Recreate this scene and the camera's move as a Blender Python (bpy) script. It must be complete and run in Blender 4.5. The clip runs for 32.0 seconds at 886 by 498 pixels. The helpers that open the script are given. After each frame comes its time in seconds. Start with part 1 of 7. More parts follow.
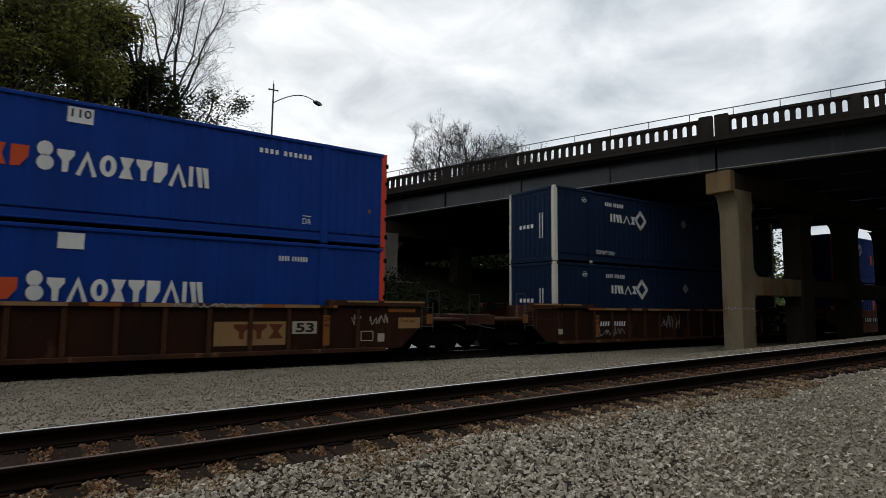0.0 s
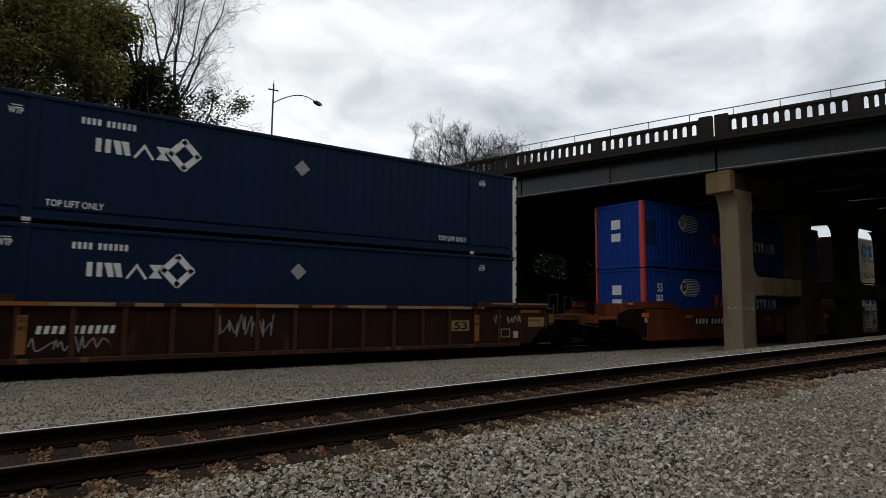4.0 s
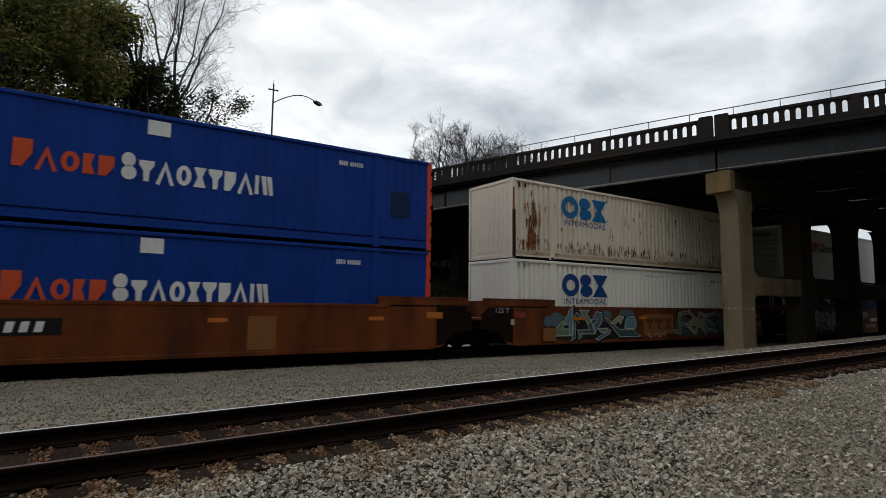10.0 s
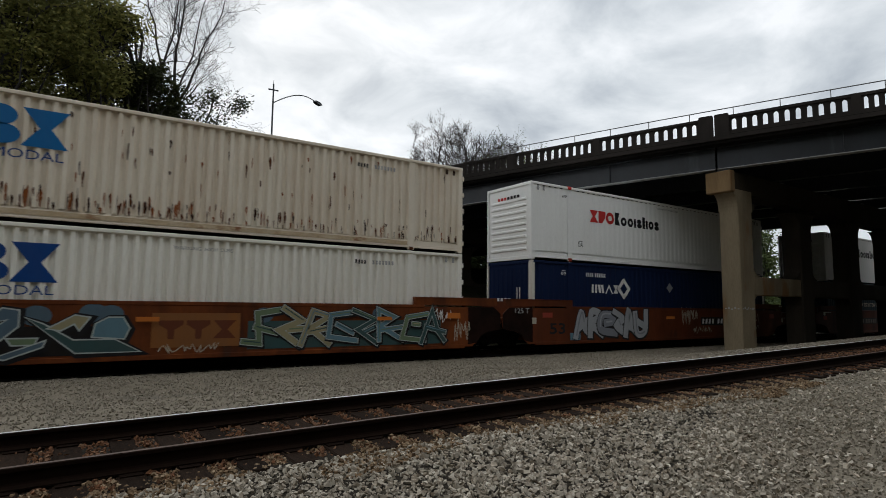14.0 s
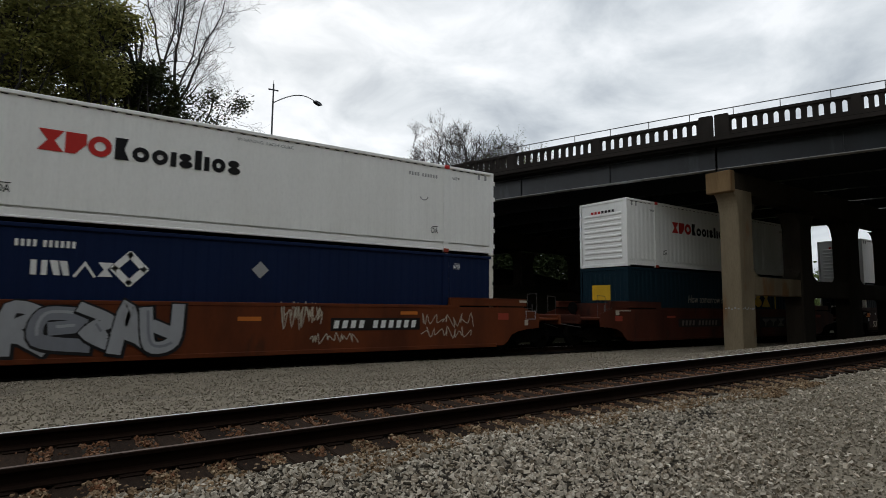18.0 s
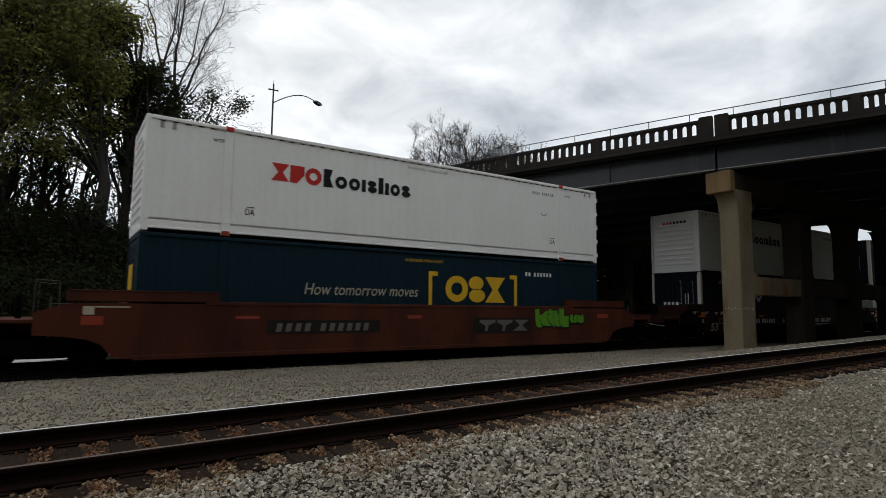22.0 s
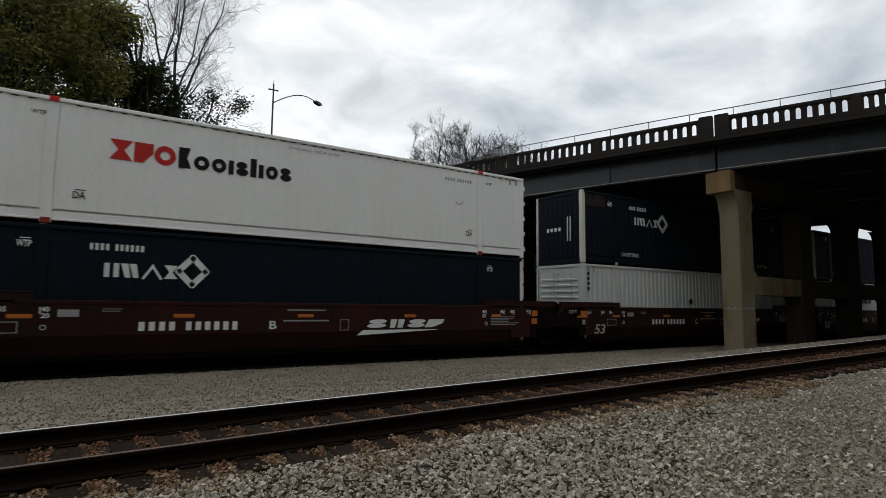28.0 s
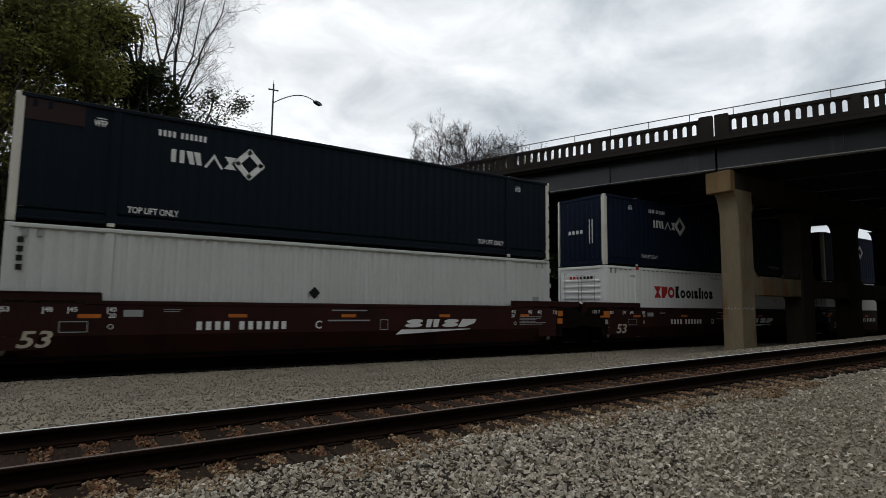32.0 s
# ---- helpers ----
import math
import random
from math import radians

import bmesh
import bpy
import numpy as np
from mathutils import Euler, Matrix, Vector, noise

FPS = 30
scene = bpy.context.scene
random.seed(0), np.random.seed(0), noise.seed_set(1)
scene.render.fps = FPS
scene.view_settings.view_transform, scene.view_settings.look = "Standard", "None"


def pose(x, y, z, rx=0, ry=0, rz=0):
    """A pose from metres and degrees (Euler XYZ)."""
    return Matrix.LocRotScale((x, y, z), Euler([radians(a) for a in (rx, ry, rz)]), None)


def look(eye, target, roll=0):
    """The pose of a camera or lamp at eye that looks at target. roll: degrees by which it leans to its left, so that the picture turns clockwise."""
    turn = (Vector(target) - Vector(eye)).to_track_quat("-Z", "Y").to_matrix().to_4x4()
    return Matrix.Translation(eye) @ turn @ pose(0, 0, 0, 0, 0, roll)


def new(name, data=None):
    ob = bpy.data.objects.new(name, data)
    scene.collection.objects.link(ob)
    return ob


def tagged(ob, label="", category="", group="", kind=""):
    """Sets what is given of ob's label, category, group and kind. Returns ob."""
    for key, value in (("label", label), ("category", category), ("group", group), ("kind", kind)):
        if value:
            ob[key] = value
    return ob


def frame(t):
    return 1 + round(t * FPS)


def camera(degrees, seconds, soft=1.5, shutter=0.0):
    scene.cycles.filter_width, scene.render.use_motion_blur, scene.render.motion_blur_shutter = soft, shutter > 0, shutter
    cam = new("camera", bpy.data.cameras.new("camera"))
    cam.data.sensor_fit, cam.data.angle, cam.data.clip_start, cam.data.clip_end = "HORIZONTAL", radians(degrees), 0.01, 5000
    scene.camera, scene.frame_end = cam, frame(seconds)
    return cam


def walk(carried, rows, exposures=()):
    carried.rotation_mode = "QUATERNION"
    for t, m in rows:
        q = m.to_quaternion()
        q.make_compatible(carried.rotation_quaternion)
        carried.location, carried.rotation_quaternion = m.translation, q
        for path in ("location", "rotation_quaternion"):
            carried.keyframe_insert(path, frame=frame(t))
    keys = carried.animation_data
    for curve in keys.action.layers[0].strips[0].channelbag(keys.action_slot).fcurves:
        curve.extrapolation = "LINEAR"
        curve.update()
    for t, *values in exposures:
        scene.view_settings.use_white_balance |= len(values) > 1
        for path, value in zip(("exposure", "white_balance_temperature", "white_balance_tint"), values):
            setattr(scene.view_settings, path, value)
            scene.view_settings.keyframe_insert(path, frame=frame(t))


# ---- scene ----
# The camera stands still beside the near track.
EYE = Vector((0.0, 0.0, 1.499))
YAW, PITCH, ROLL = radians(33.643), radians(5.701), 0.678
AIM = EYE + Vector((math.sin(YAW) * math.cos(PITCH), math.cos(YAW) * math.cos(PITCH), math.sin(PITCH)))
cam = camera(75.756, 32.0, soft=0.62, shutter=0.3)
walk(cam, [(0, look(EYE, AIM, ROLL)), (32.0, look(EYE, AIM, ROLL))], exposures=[(0, 0.0), (32.0, 0.0)])

# ---- world, sun ----
world = bpy.data.worlds.new("overcast_sky")
scene.world = world
world.use_nodes = True
wn, wl = world.node_tree.nodes, world.node_tree.links
wn.clear()
w_out, w_bg = wn.new("ShaderNodeOutputWorld"), wn.new("ShaderNodeBackground")
sky = wn.new("ShaderNodeTexSky")
sky.sky_type, sky.sun_disc = "NISHITA", False
sky.sun_elevation, sky.sun_rotation = radians(33), radians(17)
coord, mapp = wn.new("ShaderNodeTexCoord"), wn.new("ShaderNodeMapping")
mapp.inputs["Scale"].default_value = (1.0, 1.0, 2.1)
wl.new(coord.outputs["Generated"], mapp.inputs["Vector"])
cl1, cl2 = wn.new("ShaderNodeTexNoise"), wn.new("ShaderNodeTexNoise")
for nd, sc, det, dis in ((cl1, 4.6, 7.0, 0.35), (cl2, 1.9, 3.0, 0.2)):
    nd.inputs["Scale"].default_value, nd.inputs["Detail"].default_value = sc, det
    nd.inputs["Roughness"].default_value, nd.inputs["Distortion"].default_value = 0.55, dis
    wl.new(mapp.outputs["Vector"], nd.inputs["Vector"])
cmix = wn.new("ShaderNodeMath")
cmix.operation = "MULTIPLY_ADD"
cmix.inputs[1].default_value = 0.6
wl.new(cl1.outputs["Fac"], cmix.inputs[0])
chalf = wn.new("ShaderNodeMath")
chalf.operation = "MULTIPLY"
chalf.inputs[1].default_value = 0.4
wl.new(cl2.outputs["Fac"], chalf.inputs[0])
wl.new(chalf.outputs[0], cmix.inputs[2])
ramp = wn.new("ShaderNodeValToRGB")
ramp.color_ramp.elements[0].position, ramp.color_ramp.elements[0].color = 0.37, (4.9, 5.4, 5.95, 1)
ramp.color_ramp.elements[1].position, ramp.color_ramp.elements[1].color = 0.60, (10.5, 10.8, 11.1, 1)
mid = ramp.color_ramp.elements.new(0.48)
mid.color = (7.5, 8.0, 8.4, 1)
wl.new(cmix.outputs[0], ramp.inputs["Fac"])
cover = wn.new("ShaderNodeMix")
cover.data_type = "RGBA"
cover.inputs["Factor"].default_value = 0.93
wl.new(sky.outputs["Color"], cover.inputs["A"])
wl.new(ramp.outputs["Color"], cover.inputs["B"])
# the clouds are thinnest, and so brightest, in front of the hidden sun
toward, share, tint = wn.new("ShaderNodeVectorMath"), wn.new("ShaderNodeMapRange"), wn.new("ShaderNodeVectorMath")
toward.operation, tint.operation = "DOT_PRODUCT", "SCALE"
SUN_WAY = Vector((0.22, 0.85, 0.42)).normalized()
toward.inputs[1].default_value = SUN_WAY
wl.new(coord.outputs["Generated"], toward.inputs[0])
share.inputs["From Min"].default_value, share.inputs["From Max"].default_value = -0.6, 1.0
share.inputs["To Min"].default_value, share.inputs["To Max"].default_value = 0.85, 0.98
wl.new(toward.outputs["Value"], share.inputs["Value"])
wl.new(cover.outputs["Result"], tint.inputs[0])
# an overcast sky is brightest overhead
height, over, gain = wn.new("ShaderNodeSeparateXYZ"), wn.new("ShaderNodeMapRange"), wn.new("ShaderNodeMath")
gain.operation = "MULTIPLY"
over.inputs["From Min"].default_value, over.inputs["From Max"].default_value = 0.5, 1.0
over.inputs["To Min"].default_value, over.inputs["To Max"].default_value = 1.0, 1.65
wl.new(coord.outputs["Generated"], height.inputs[0])
wl.new(height.outputs["Z"], over.inputs["Value"])
wl.new(share.outputs["Result"], gain.inputs[0])
wl.new(over.outputs["Result"], gain.inputs[1])
wl.new(gain.outputs[0], tint.inputs["Scale"])
wl.new(tint.outputs["Vector"], w_bg.inputs["Color"])
w_bg.inputs["Strength"].default_value = 0.1
wl.new(w_bg.outputs[0], w_out.inputs["Surface"])
SUN = new("sun", bpy.data.lights.new("sun", "SUN"))
SUN.data.energy, SUN.data.angle, SUN.data.color = 0.5, radians(40), (1.0, 0.97, 0.92)
SUN.matrix_world = look(SUN_WAY * 80, (0, 0, 0))

# ---- shared measures of the place ----
SIDE = 15.42            # the near face of the containers
MID = SIDE + 1.2955     # the middle of the far track
V_ROWS = [(0.0, -58.66), (5.5, -33.91), (9.5, -16.03), (14.0, 4.58), (18.0, 22.5), (23.5, 47.31), (27.5, 65.33), (32.0, 85.51)]


def run(t):
    """How far the train has rolled, in metres."""
    for (t0, s0), (t1, s1) in zip(V_ROWS, V_ROWS[1:]):
        if t <= t1:
            return s0 + (s1 - s0) * (t - t0) / (t1 - t0)
    return V_ROWS[-1][1]


def rail_z(x):
    """The top of the near track's rails: it climbs gently to the right."""
    return 0.186 + 0.0255 * max(-25.0, min(x, 60.0))


def far_rail_y(x):
    return 7.302 - 0.0275 * x


BR_A, BR_P = radians(25.81), Vector((21.48, 12.626, 0))
BR_U, BR_N = Vector((-math.sin(BR_A), math.cos(BR_A), 0)), Vector((math.cos(BR_A), math.sin(BR_A), 0))


def deck_z(a):
    """The top of the parapet along the bridge."""
    b = max(a, -26.0)
    return 9.22 - 0.036 * b - 0.00068 * b * b


def bridge_pt(a, w, dz):
    p = BR_P + BR_U * a + BR_N * w
    return (p.x, p.y, deck_z(a) + dz)


def smooth(e0, e1, v):
    k = max(0.0, min(1.0, (v - e0) / (e1 - e0)))
    return k * k * (3 - 2 * k)


def ground_z(x, y):
    """The height of the ground."""
    near = rail_z(x) - 0.215
    z = near
    # beyond the near track the gravel falls to the level of the far track
    z += (-0.21 - near) * smooth(8.0, 13.0, y)
    # shoulder of the near track
    z -= 0.05 * smooth(5.0, 4.2, y) * (1 - smooth(30, 60, x))
    # the bank behind the far track
    z += 4.4 * smooth(19.5, 33.0, y) * (1 - smooth(38, 52, x + 0.48 * (y - 12))) + 2.2 * smooth(36, 90, y)
    if y > 19.5:
        z += 0.25 * noise.noise(Vector((x * 0.25, y * 0.25, 0)))
    return z

# ---- mesh helpers ----
class Geo:
    """Collects vertices and faces for one mesh."""

    def __init__(self):
        self.v, self.f = [], []

    def add(self, verts, faces):
        n = len(self.v)
        self.v += [tuple(p) for p in verts]
        self.f += [tuple(n + i for i in f) for f in faces]
        return self

    def box(self, x0, x1, y0, y1, z0, z1, c=0.0):
        if c <= 0:
            return self.add([(x, y, z) for z in (z0, z1) for y in (y0, y1) for x in (x0, x1)],
                            [(0, 2, 3, 1), (4, 5, 7, 6), (0, 1, 5, 4), (2, 6, 7, 3), (0, 4, 6, 2), (1, 3, 7, 5)])
        c = min(c, (x1 - x0) * 0.45, (y1 - y0) * 0.45, (z1 - z0) * 0.45)
        verts, idx = [], {}
        for k, (zc, zs) in enumerate(((z0, 1), (z1, -1))):
            for j, (yc, ys) in enumerate(((y0, 1), (y1, -1))):
                for i, (xc, xs) in enumerate(((x0, 1), (x1, -1))):
                    for ax in range(3):
                        idx[(i, j, k, ax)] = len(verts)
                        p = [xc + xs * c, yc + ys * c, zc + zs * c]
                        p[ax] = (xc, yc, zc)[ax]
                        verts.append(tuple(p))
        faces = []
        for i in (0, 1):
            q = [idx[(i, j, k, 0)] for j, k in ((0, 0), (0, 1), (1, 1), (1, 0))]
            faces.append(q if i == 0 else q[::-1])
            q = [idx[(j, i, k, 1)] for j, k in ((0, 0), (1, 0), (1, 1), (0, 1))]
            faces.append(q if i == 0 else q[::-1])
            q = [idx[(j, k, i, 2)] for j, k in ((0, 0), (0, 1), (1, 1), (1, 0))]
            faces.append(q if i == 0 else q[::-1])
        for i in (0, 1):
            for j in (0, 1):
                faces.append([idx[(0, i, j, 1)], idx[(1, i, j, 1)], idx[(1, i, j, 2)], idx[(0, i, j, 2)]])
                faces.append([idx[(i, 0, j, 0)], idx[(i, 1, j, 0)], idx[(i, 1, j, 2)], idx[(i, 0, j, 2)]])
                faces.append([idx[(i, j, 0, 0)], idx[(i, j, 1, 0)], idx[(i, j, 1, 1)], idx[(i, j, 0, 1)]])
                for k in (0, 1):
                    faces.append([idx[(i, j, k, a)] for a in range(3)])
        return self.add(verts, faces)

    def prism(self, pts, p, q, along="y"):
        """A polygon (two coordinates a point) drawn out from p to q along an axis."""
        put = {"x": lambda a, b, h: (h, a, b), "y": lambda a, b, h: (a, h, b), "z": lambda a, b, h: (a, b, h)}[along]
        n = len(pts)
        return self.add([put(a, b, h) for h in (p, q) for a, b in pts],
                        [tuple(range(n))[::-1], tuple(range(n, 2 * n))] + [(i, (i + 1) % n, n + (i + 1) % n, n + i) for i in range(n)])

    def tube(self, p, q, r, r2=None, n=8, caps=True):
        p, q = Vector(p), Vector(q)
        r2 = r if r2 is None else r2
        d = (q - p).normalized()
        a = d.orthogonal().normalized()
        b = d.cross(a)
        ring = [(math.cos(2 * math.pi * i / n), math.sin(2 * math.pi * i / n)) for i in range(n)]
        verts = [p + (a * c + b * s) * r for c, s in ring] + [q + (a * c + b * s) * r2 for c, s in ring]
        faces = [(i, (i + 1) % n, n + (i + 1) % n, n + i) for i in range(n)]
        if caps:
            faces += [tuple(range(n))[::-1], tuple(range(n, 2 * n))]
        return self.add(verts, faces)

    def path(self, pts, r, n=8):
        for a, b in zip(pts, pts[1:]):
            self.tube(a, b, r, n=n)
        return self

    def sheet(self, rows):
        """Faces between rows of equally many points."""
        n = len(rows[0])
        return self.add([p for row in rows for p in row],
                        [(j * n + i, j * n + i + 1, (j + 1) * n + i + 1, (j + 1) * n + i) for j in range(len(rows) - 1) for i in range(n - 1)])

    def mesh(self, name, mat, soft=False):
        me = bpy.data.meshes.new(name)
        me.from_pydata(self.v, [], self.f)
        if mat:
            me.materials.append(mat)
        if soft:
            me.shade_smooth()
        me.update()
        return me


KEPT = {}


def kept(key, make):
    """A mesh that is built once and then shared."""
    if key not in KEPT:
        KEPT[key] = make()
    return KEPT[key]


def part(name, geo, mat, parent, label="", at=None, soft=False):
    """One mesh object under a thing or a part."""
    me = geo if isinstance(geo, bpy.types.Mesh) else geo.mesh(name, mat, soft)
    ob = new(name, me)
    ob.parent = parent
    if at is not None:
        ob.matrix_basis = at if isinstance(at, Matrix) else Matrix.Translation(at)
    return tagged(ob, label)


def thing(name, label, category, group="", kind="", at=None):
    ob = new(name)
    ob.empty_display_size = 0.2
    if at is not None:
        ob.matrix_basis = at if isinstance(at, Matrix) else Matrix.Translation(at)
    return tagged(ob, label, category, group, kind)


# ---- materials ----
def material(name, base, rough=0.6, metal=0.0, second=None, scale=3.0, amount=0.6, grain=60.0, grain_amt=0.25, bump=0.2, bump_scale=40.0,
             spec=0.5, stretch=(1, 1, 1), spread=0.0, third=None, third_scale=1.2, third_pos=0.62):
    """A procedural surface: a base colour with patches of a second colour, fine grain, stains of a third, and relief."""
    m = bpy.data.materials.new(name)
    m.use_nodes = True
    n, l = m.node_tree.nodes, m.node_tree.links
    bs = n["Principled BSDF"]
    tc, mp = n.new("ShaderNodeTexCoord"), n.new("ShaderNodeMapping")
    mp.inputs["Scale"].default_value = stretch
    l.new(tc.outputs["Object"], mp.inputs["Vector"])

    def noise_tex(sc, det=6.0):
        t = n.new("ShaderNodeTexNoise")
        t.inputs["Scale"].default_value, t.inputs["Detail"].default_value, t.inputs["Roughness"].default_value = sc, det, 0.6
        l.new(mp.outputs["Vector"], t.inputs["Vector"])
        return t.outputs["Fac"]

    def ramped(src, lo, hi):
        r = n.new("ShaderNodeMapRange")
        r.inputs["From Min"].default_value, r.inputs["From Max"].default_value = lo, hi
        l.new(src, r.inputs["Value"])
        return r.outputs["Result"]

    def mixed(fac, a, b, gain=1.0):
        x = n.new("ShaderNodeMix")
        x.data_type = "RGBA"
        if gain != 1.0:
            g = n.new("ShaderNodeMath")
            g.operation = "MULTIPLY"
            g.inputs[1].default_value = gain
            l.new(fac, g.inputs[0])
            fac = g.outputs[0]
        l.new(fac, x.inputs["Factor"])
        for key, c in (("A", a), ("B", b)):
            if isinstance(c, tuple):
                x.inputs[key].default_value = (*c, 1)
            else:
                l.new(c, x.inputs[key])
        return x.outputs["Result"]

    second = second or tuple(c * 0.7 for c in base)
    col = mixed(ramped(noise_tex(scale), 0.38, 0.66), base, second, amount)
    if third:
        col = mixed(ramped(noise_tex(third_scale, 9.0), third_pos, third_pos + 0.08), col, third)
    g = ramped(noise_tex(grain, 3.0), 0.3, 0.7)
    col = mixed(g, col, mixed(g, col, tuple(c * 0.45 for c in base)), grain_amt)
    if spread:
        info = n.new("ShaderNodeObjectInfo")
        hs = n.new("ShaderNodeHueSaturation")
        l.new(ramped(info.outputs["Random"], 0, 1), hs.inputs["Fac"])
        v = n.new("ShaderNodeMapRange")
        v.inputs["To Min"].default_value, v.inputs["To Max"].default_value = 1 - spread, 1 + spread
        l.new(info.outputs["Random"], v.inputs["Value"])
        hs.inputs["Fac"].default_value = 1.0
        for k in list(hs.inputs["Fac"].links):
            l.remove(k)
        l.new(v.outputs["Result"], hs.inputs["Value"])
        l.new(col, hs.inputs["Color"])
        col = hs.outputs["Color"]
    l.new(col, bs.inputs["Base Color"])
    rr = n.new("ShaderNodeMapRange")
    rr.inputs["To Min"].default_value, rr.inputs["To Max"].default_value = max(0.05, rough - 0.12), min(1.0, rough + 0.12)
    l.new(noise_tex(scale * 2.3), rr.inputs["Value"])
    l.new(rr.outputs["Result"], bs.inputs["Roughness"])
    bs.inputs["Metallic"].default_value = metal
    bs.inputs["Specular IOR Level"].default_value = spec
    if bump:
        b = n.new("ShaderNodeBump")
        b.inputs["Strength"].default_value, b.inputs["Distance"].default_value = bump, 0.01
        l.new(noise_tex(bump_scale), b.inputs["Height"])
        l.new(b.outputs["Normal"], bs.inputs["Normal"])
    return m


def island_material(name, cols, rough=0.85, bump=0.3, bump_scale=60.0, translucent=0.0, spec=0.15):
    """A surface of many small pieces, each with its own tint."""
    m = bpy.data.materials.new(name)
    m.use_nodes = True
    n, l = m.node_tree.nodes, m.node_tree.links
    bs = n["Principled BSDF"]
    ge, r = n.new("ShaderNodeNewGeometry"), n.new("ShaderNodeValToRGB")
    r.color_ramp.interpolation = "LINEAR"
    while len(r.color_ramp.elements) < len(cols):
        r.color_ramp.elements.new(0.5)
    for i, c in enumerate(cols):
        r.color_ramp.elements[i].position, r.color_ramp.elements[i].color = i / (len(cols) - 1), (*c, 1)
    l.new(ge.outputs["Random Per Island"], r.inputs["Fac"])
    l.new(r.outputs["Color"], bs.inputs["Base Color"])
    bs.inputs["Roughness"].default_value = rough
    bs.inputs["Specular IOR Level"].default_value = spec
    if bump:
        t, b = n.new("ShaderNodeTexNoise"), n.new("ShaderNodeBump")
        t.inputs["Scale"].default_value = bump_scale
        b.inputs["Strength"].default_value, b.inputs["Distance"].default_value = bump, 0.01
        l.new(t.outputs["Fac"], b.inputs["Height"])
        l.new(b.outputs["Normal"], bs.inputs["Normal"])
    if translucent:
        tr, mx = n.new("ShaderNodeBsdfTranslucent"), n.new("ShaderNodeMixShader")
        mx.inputs["Fac"].default_value = translucent
        l.new(r.outputs["Color"], tr.inputs["Color"])
        l.new(bs.outputs[0], mx.inputs[1])
        l.new(tr.outputs[0], mx.inputs[2])
        l.new(mx.outputs[0], n["Material Output"].inputs["Surface"])
    return m


def paint(name, base, dirt=(0.10, 0.085, 0.07), rough=0.5, amount=0.35, third=None, **more):
    return material(name, base, max(rough, 0.55), 0.0, spec=0.12, second=tuple(b * 0.6 + d * 0.4 for b, d in zip(base, dirt)), scale=1.1, amount=amount, grain=18.0,
                    grain_amt=0.12, bump=0.08, bump_scale=9.0, stretch=(1, 1, 0.35), third=third, **more)


GRAVEL = material("gravel_ground", (0.228, 0.194, 0.144), 0.95, second=(0.15, 0.124, 0.09), scale=0.9, amount=0.7, grain=34.0, grain_amt=0.9, bump=1.0, bump_scale=26.0,
                  third=(0.143, 0.121, 0.0913), third_scale=0.5, third_pos=0.55, spec=0.2)
STONE = island_material("crushed_stone", [(0.12, 0.102, 0.078), (0.43, 0.377, 0.30), (0.25, 0.213, 0.165), (0.59, 0.53, 0.44), (0.17, 0.133, 0.094), (0.49, 0.42, 0.33)], 0.9)
STONE_RUST = island_material("rusty_crushed_stone", [(0.06, 0.027, 0.014), (0.20, 0.092, 0.046), (0.12, 0.060, 0.034), (0.27, 0.155, 0.092)], 0.92)
STONE_FINE = island_material("fine_gravel_stone", [(0.17, 0.147, 0.113), (0.264, 0.23, 0.18), (0.20, 0.172, 0.132), (0.33, 0.29, 0.233), (0.14, 0.119, 0.09), (0.295, 0.255, 0.2)], 0.95)
RAIL = material("rusty_rail_steel", (0.014, 0.0075, 0.0048), 0.9, 0.0, spec=0.05, second=(0.008, 0.0046, 0.0034), scale=4, bump=0.3)
RAIL_TOP = material("worn_rail_top", (0.66, 0.655, 0.64), 0.5, 0.45, second=(0.5, 0.48, 0.46), scale=6, bump=0.05, stretch=(0.1, 1, 1))
RAIL_DULL = material("dull_rail_top", (0.09, 0.055, 0.04), 0.6, 0.2, second=(0.07, 0.045, 0.035), scale=6, bump=0.1)
TIE = material("weathered_tie_wood", (0.0150, 0.0095, 0.0066), 0.9, spec=0.05, second=(0.034, 0.020, 0.0125), scale=5, amount=0.6, grain=50, grain_amt=0.5, bump=0.7, bump_scale=30, stretch=(6, 0.8, 6), spread=0.35)
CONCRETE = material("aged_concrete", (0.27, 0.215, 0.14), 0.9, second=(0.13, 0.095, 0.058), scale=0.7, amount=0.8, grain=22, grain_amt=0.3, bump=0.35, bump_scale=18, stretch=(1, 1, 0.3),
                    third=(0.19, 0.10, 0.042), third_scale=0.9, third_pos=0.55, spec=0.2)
CONCRETE_GREY = material("grey_stained_concrete", (0.24, 0.225, 0.19), 0.9, second=(0.11, 0.10, 0.082), scale=0.8, amount=0.8, grain=22, grain_amt=0.3, bump=0.35, bump_scale=18, stretch=(1, 1, 0.3), spec=0.2)
# deck concrete, near black to hold the shade below the slab
DECK_SHADE = material("shade_blackened_concrete", (0.016, 0.014, 0.012), 0.95, spec=0.05, second=(0.009, 0.008, 0.007), scale=0.8, amount=0.8, bump=0.3, bump_scale=18)
# concrete darkened for the shade under the deck; the parapet shares it
CONCRETE_DARK = material("darkened_concrete", (0.040, 0.034, 0.030), 0.92, spec=0.1, second=(0.022, 0.019, 0.017), scale=0.8, amount=0.8, grain=22, grain_amt=0.3, bump=0.4, bump_scale=18, stretch=(1, 1, 0.4))
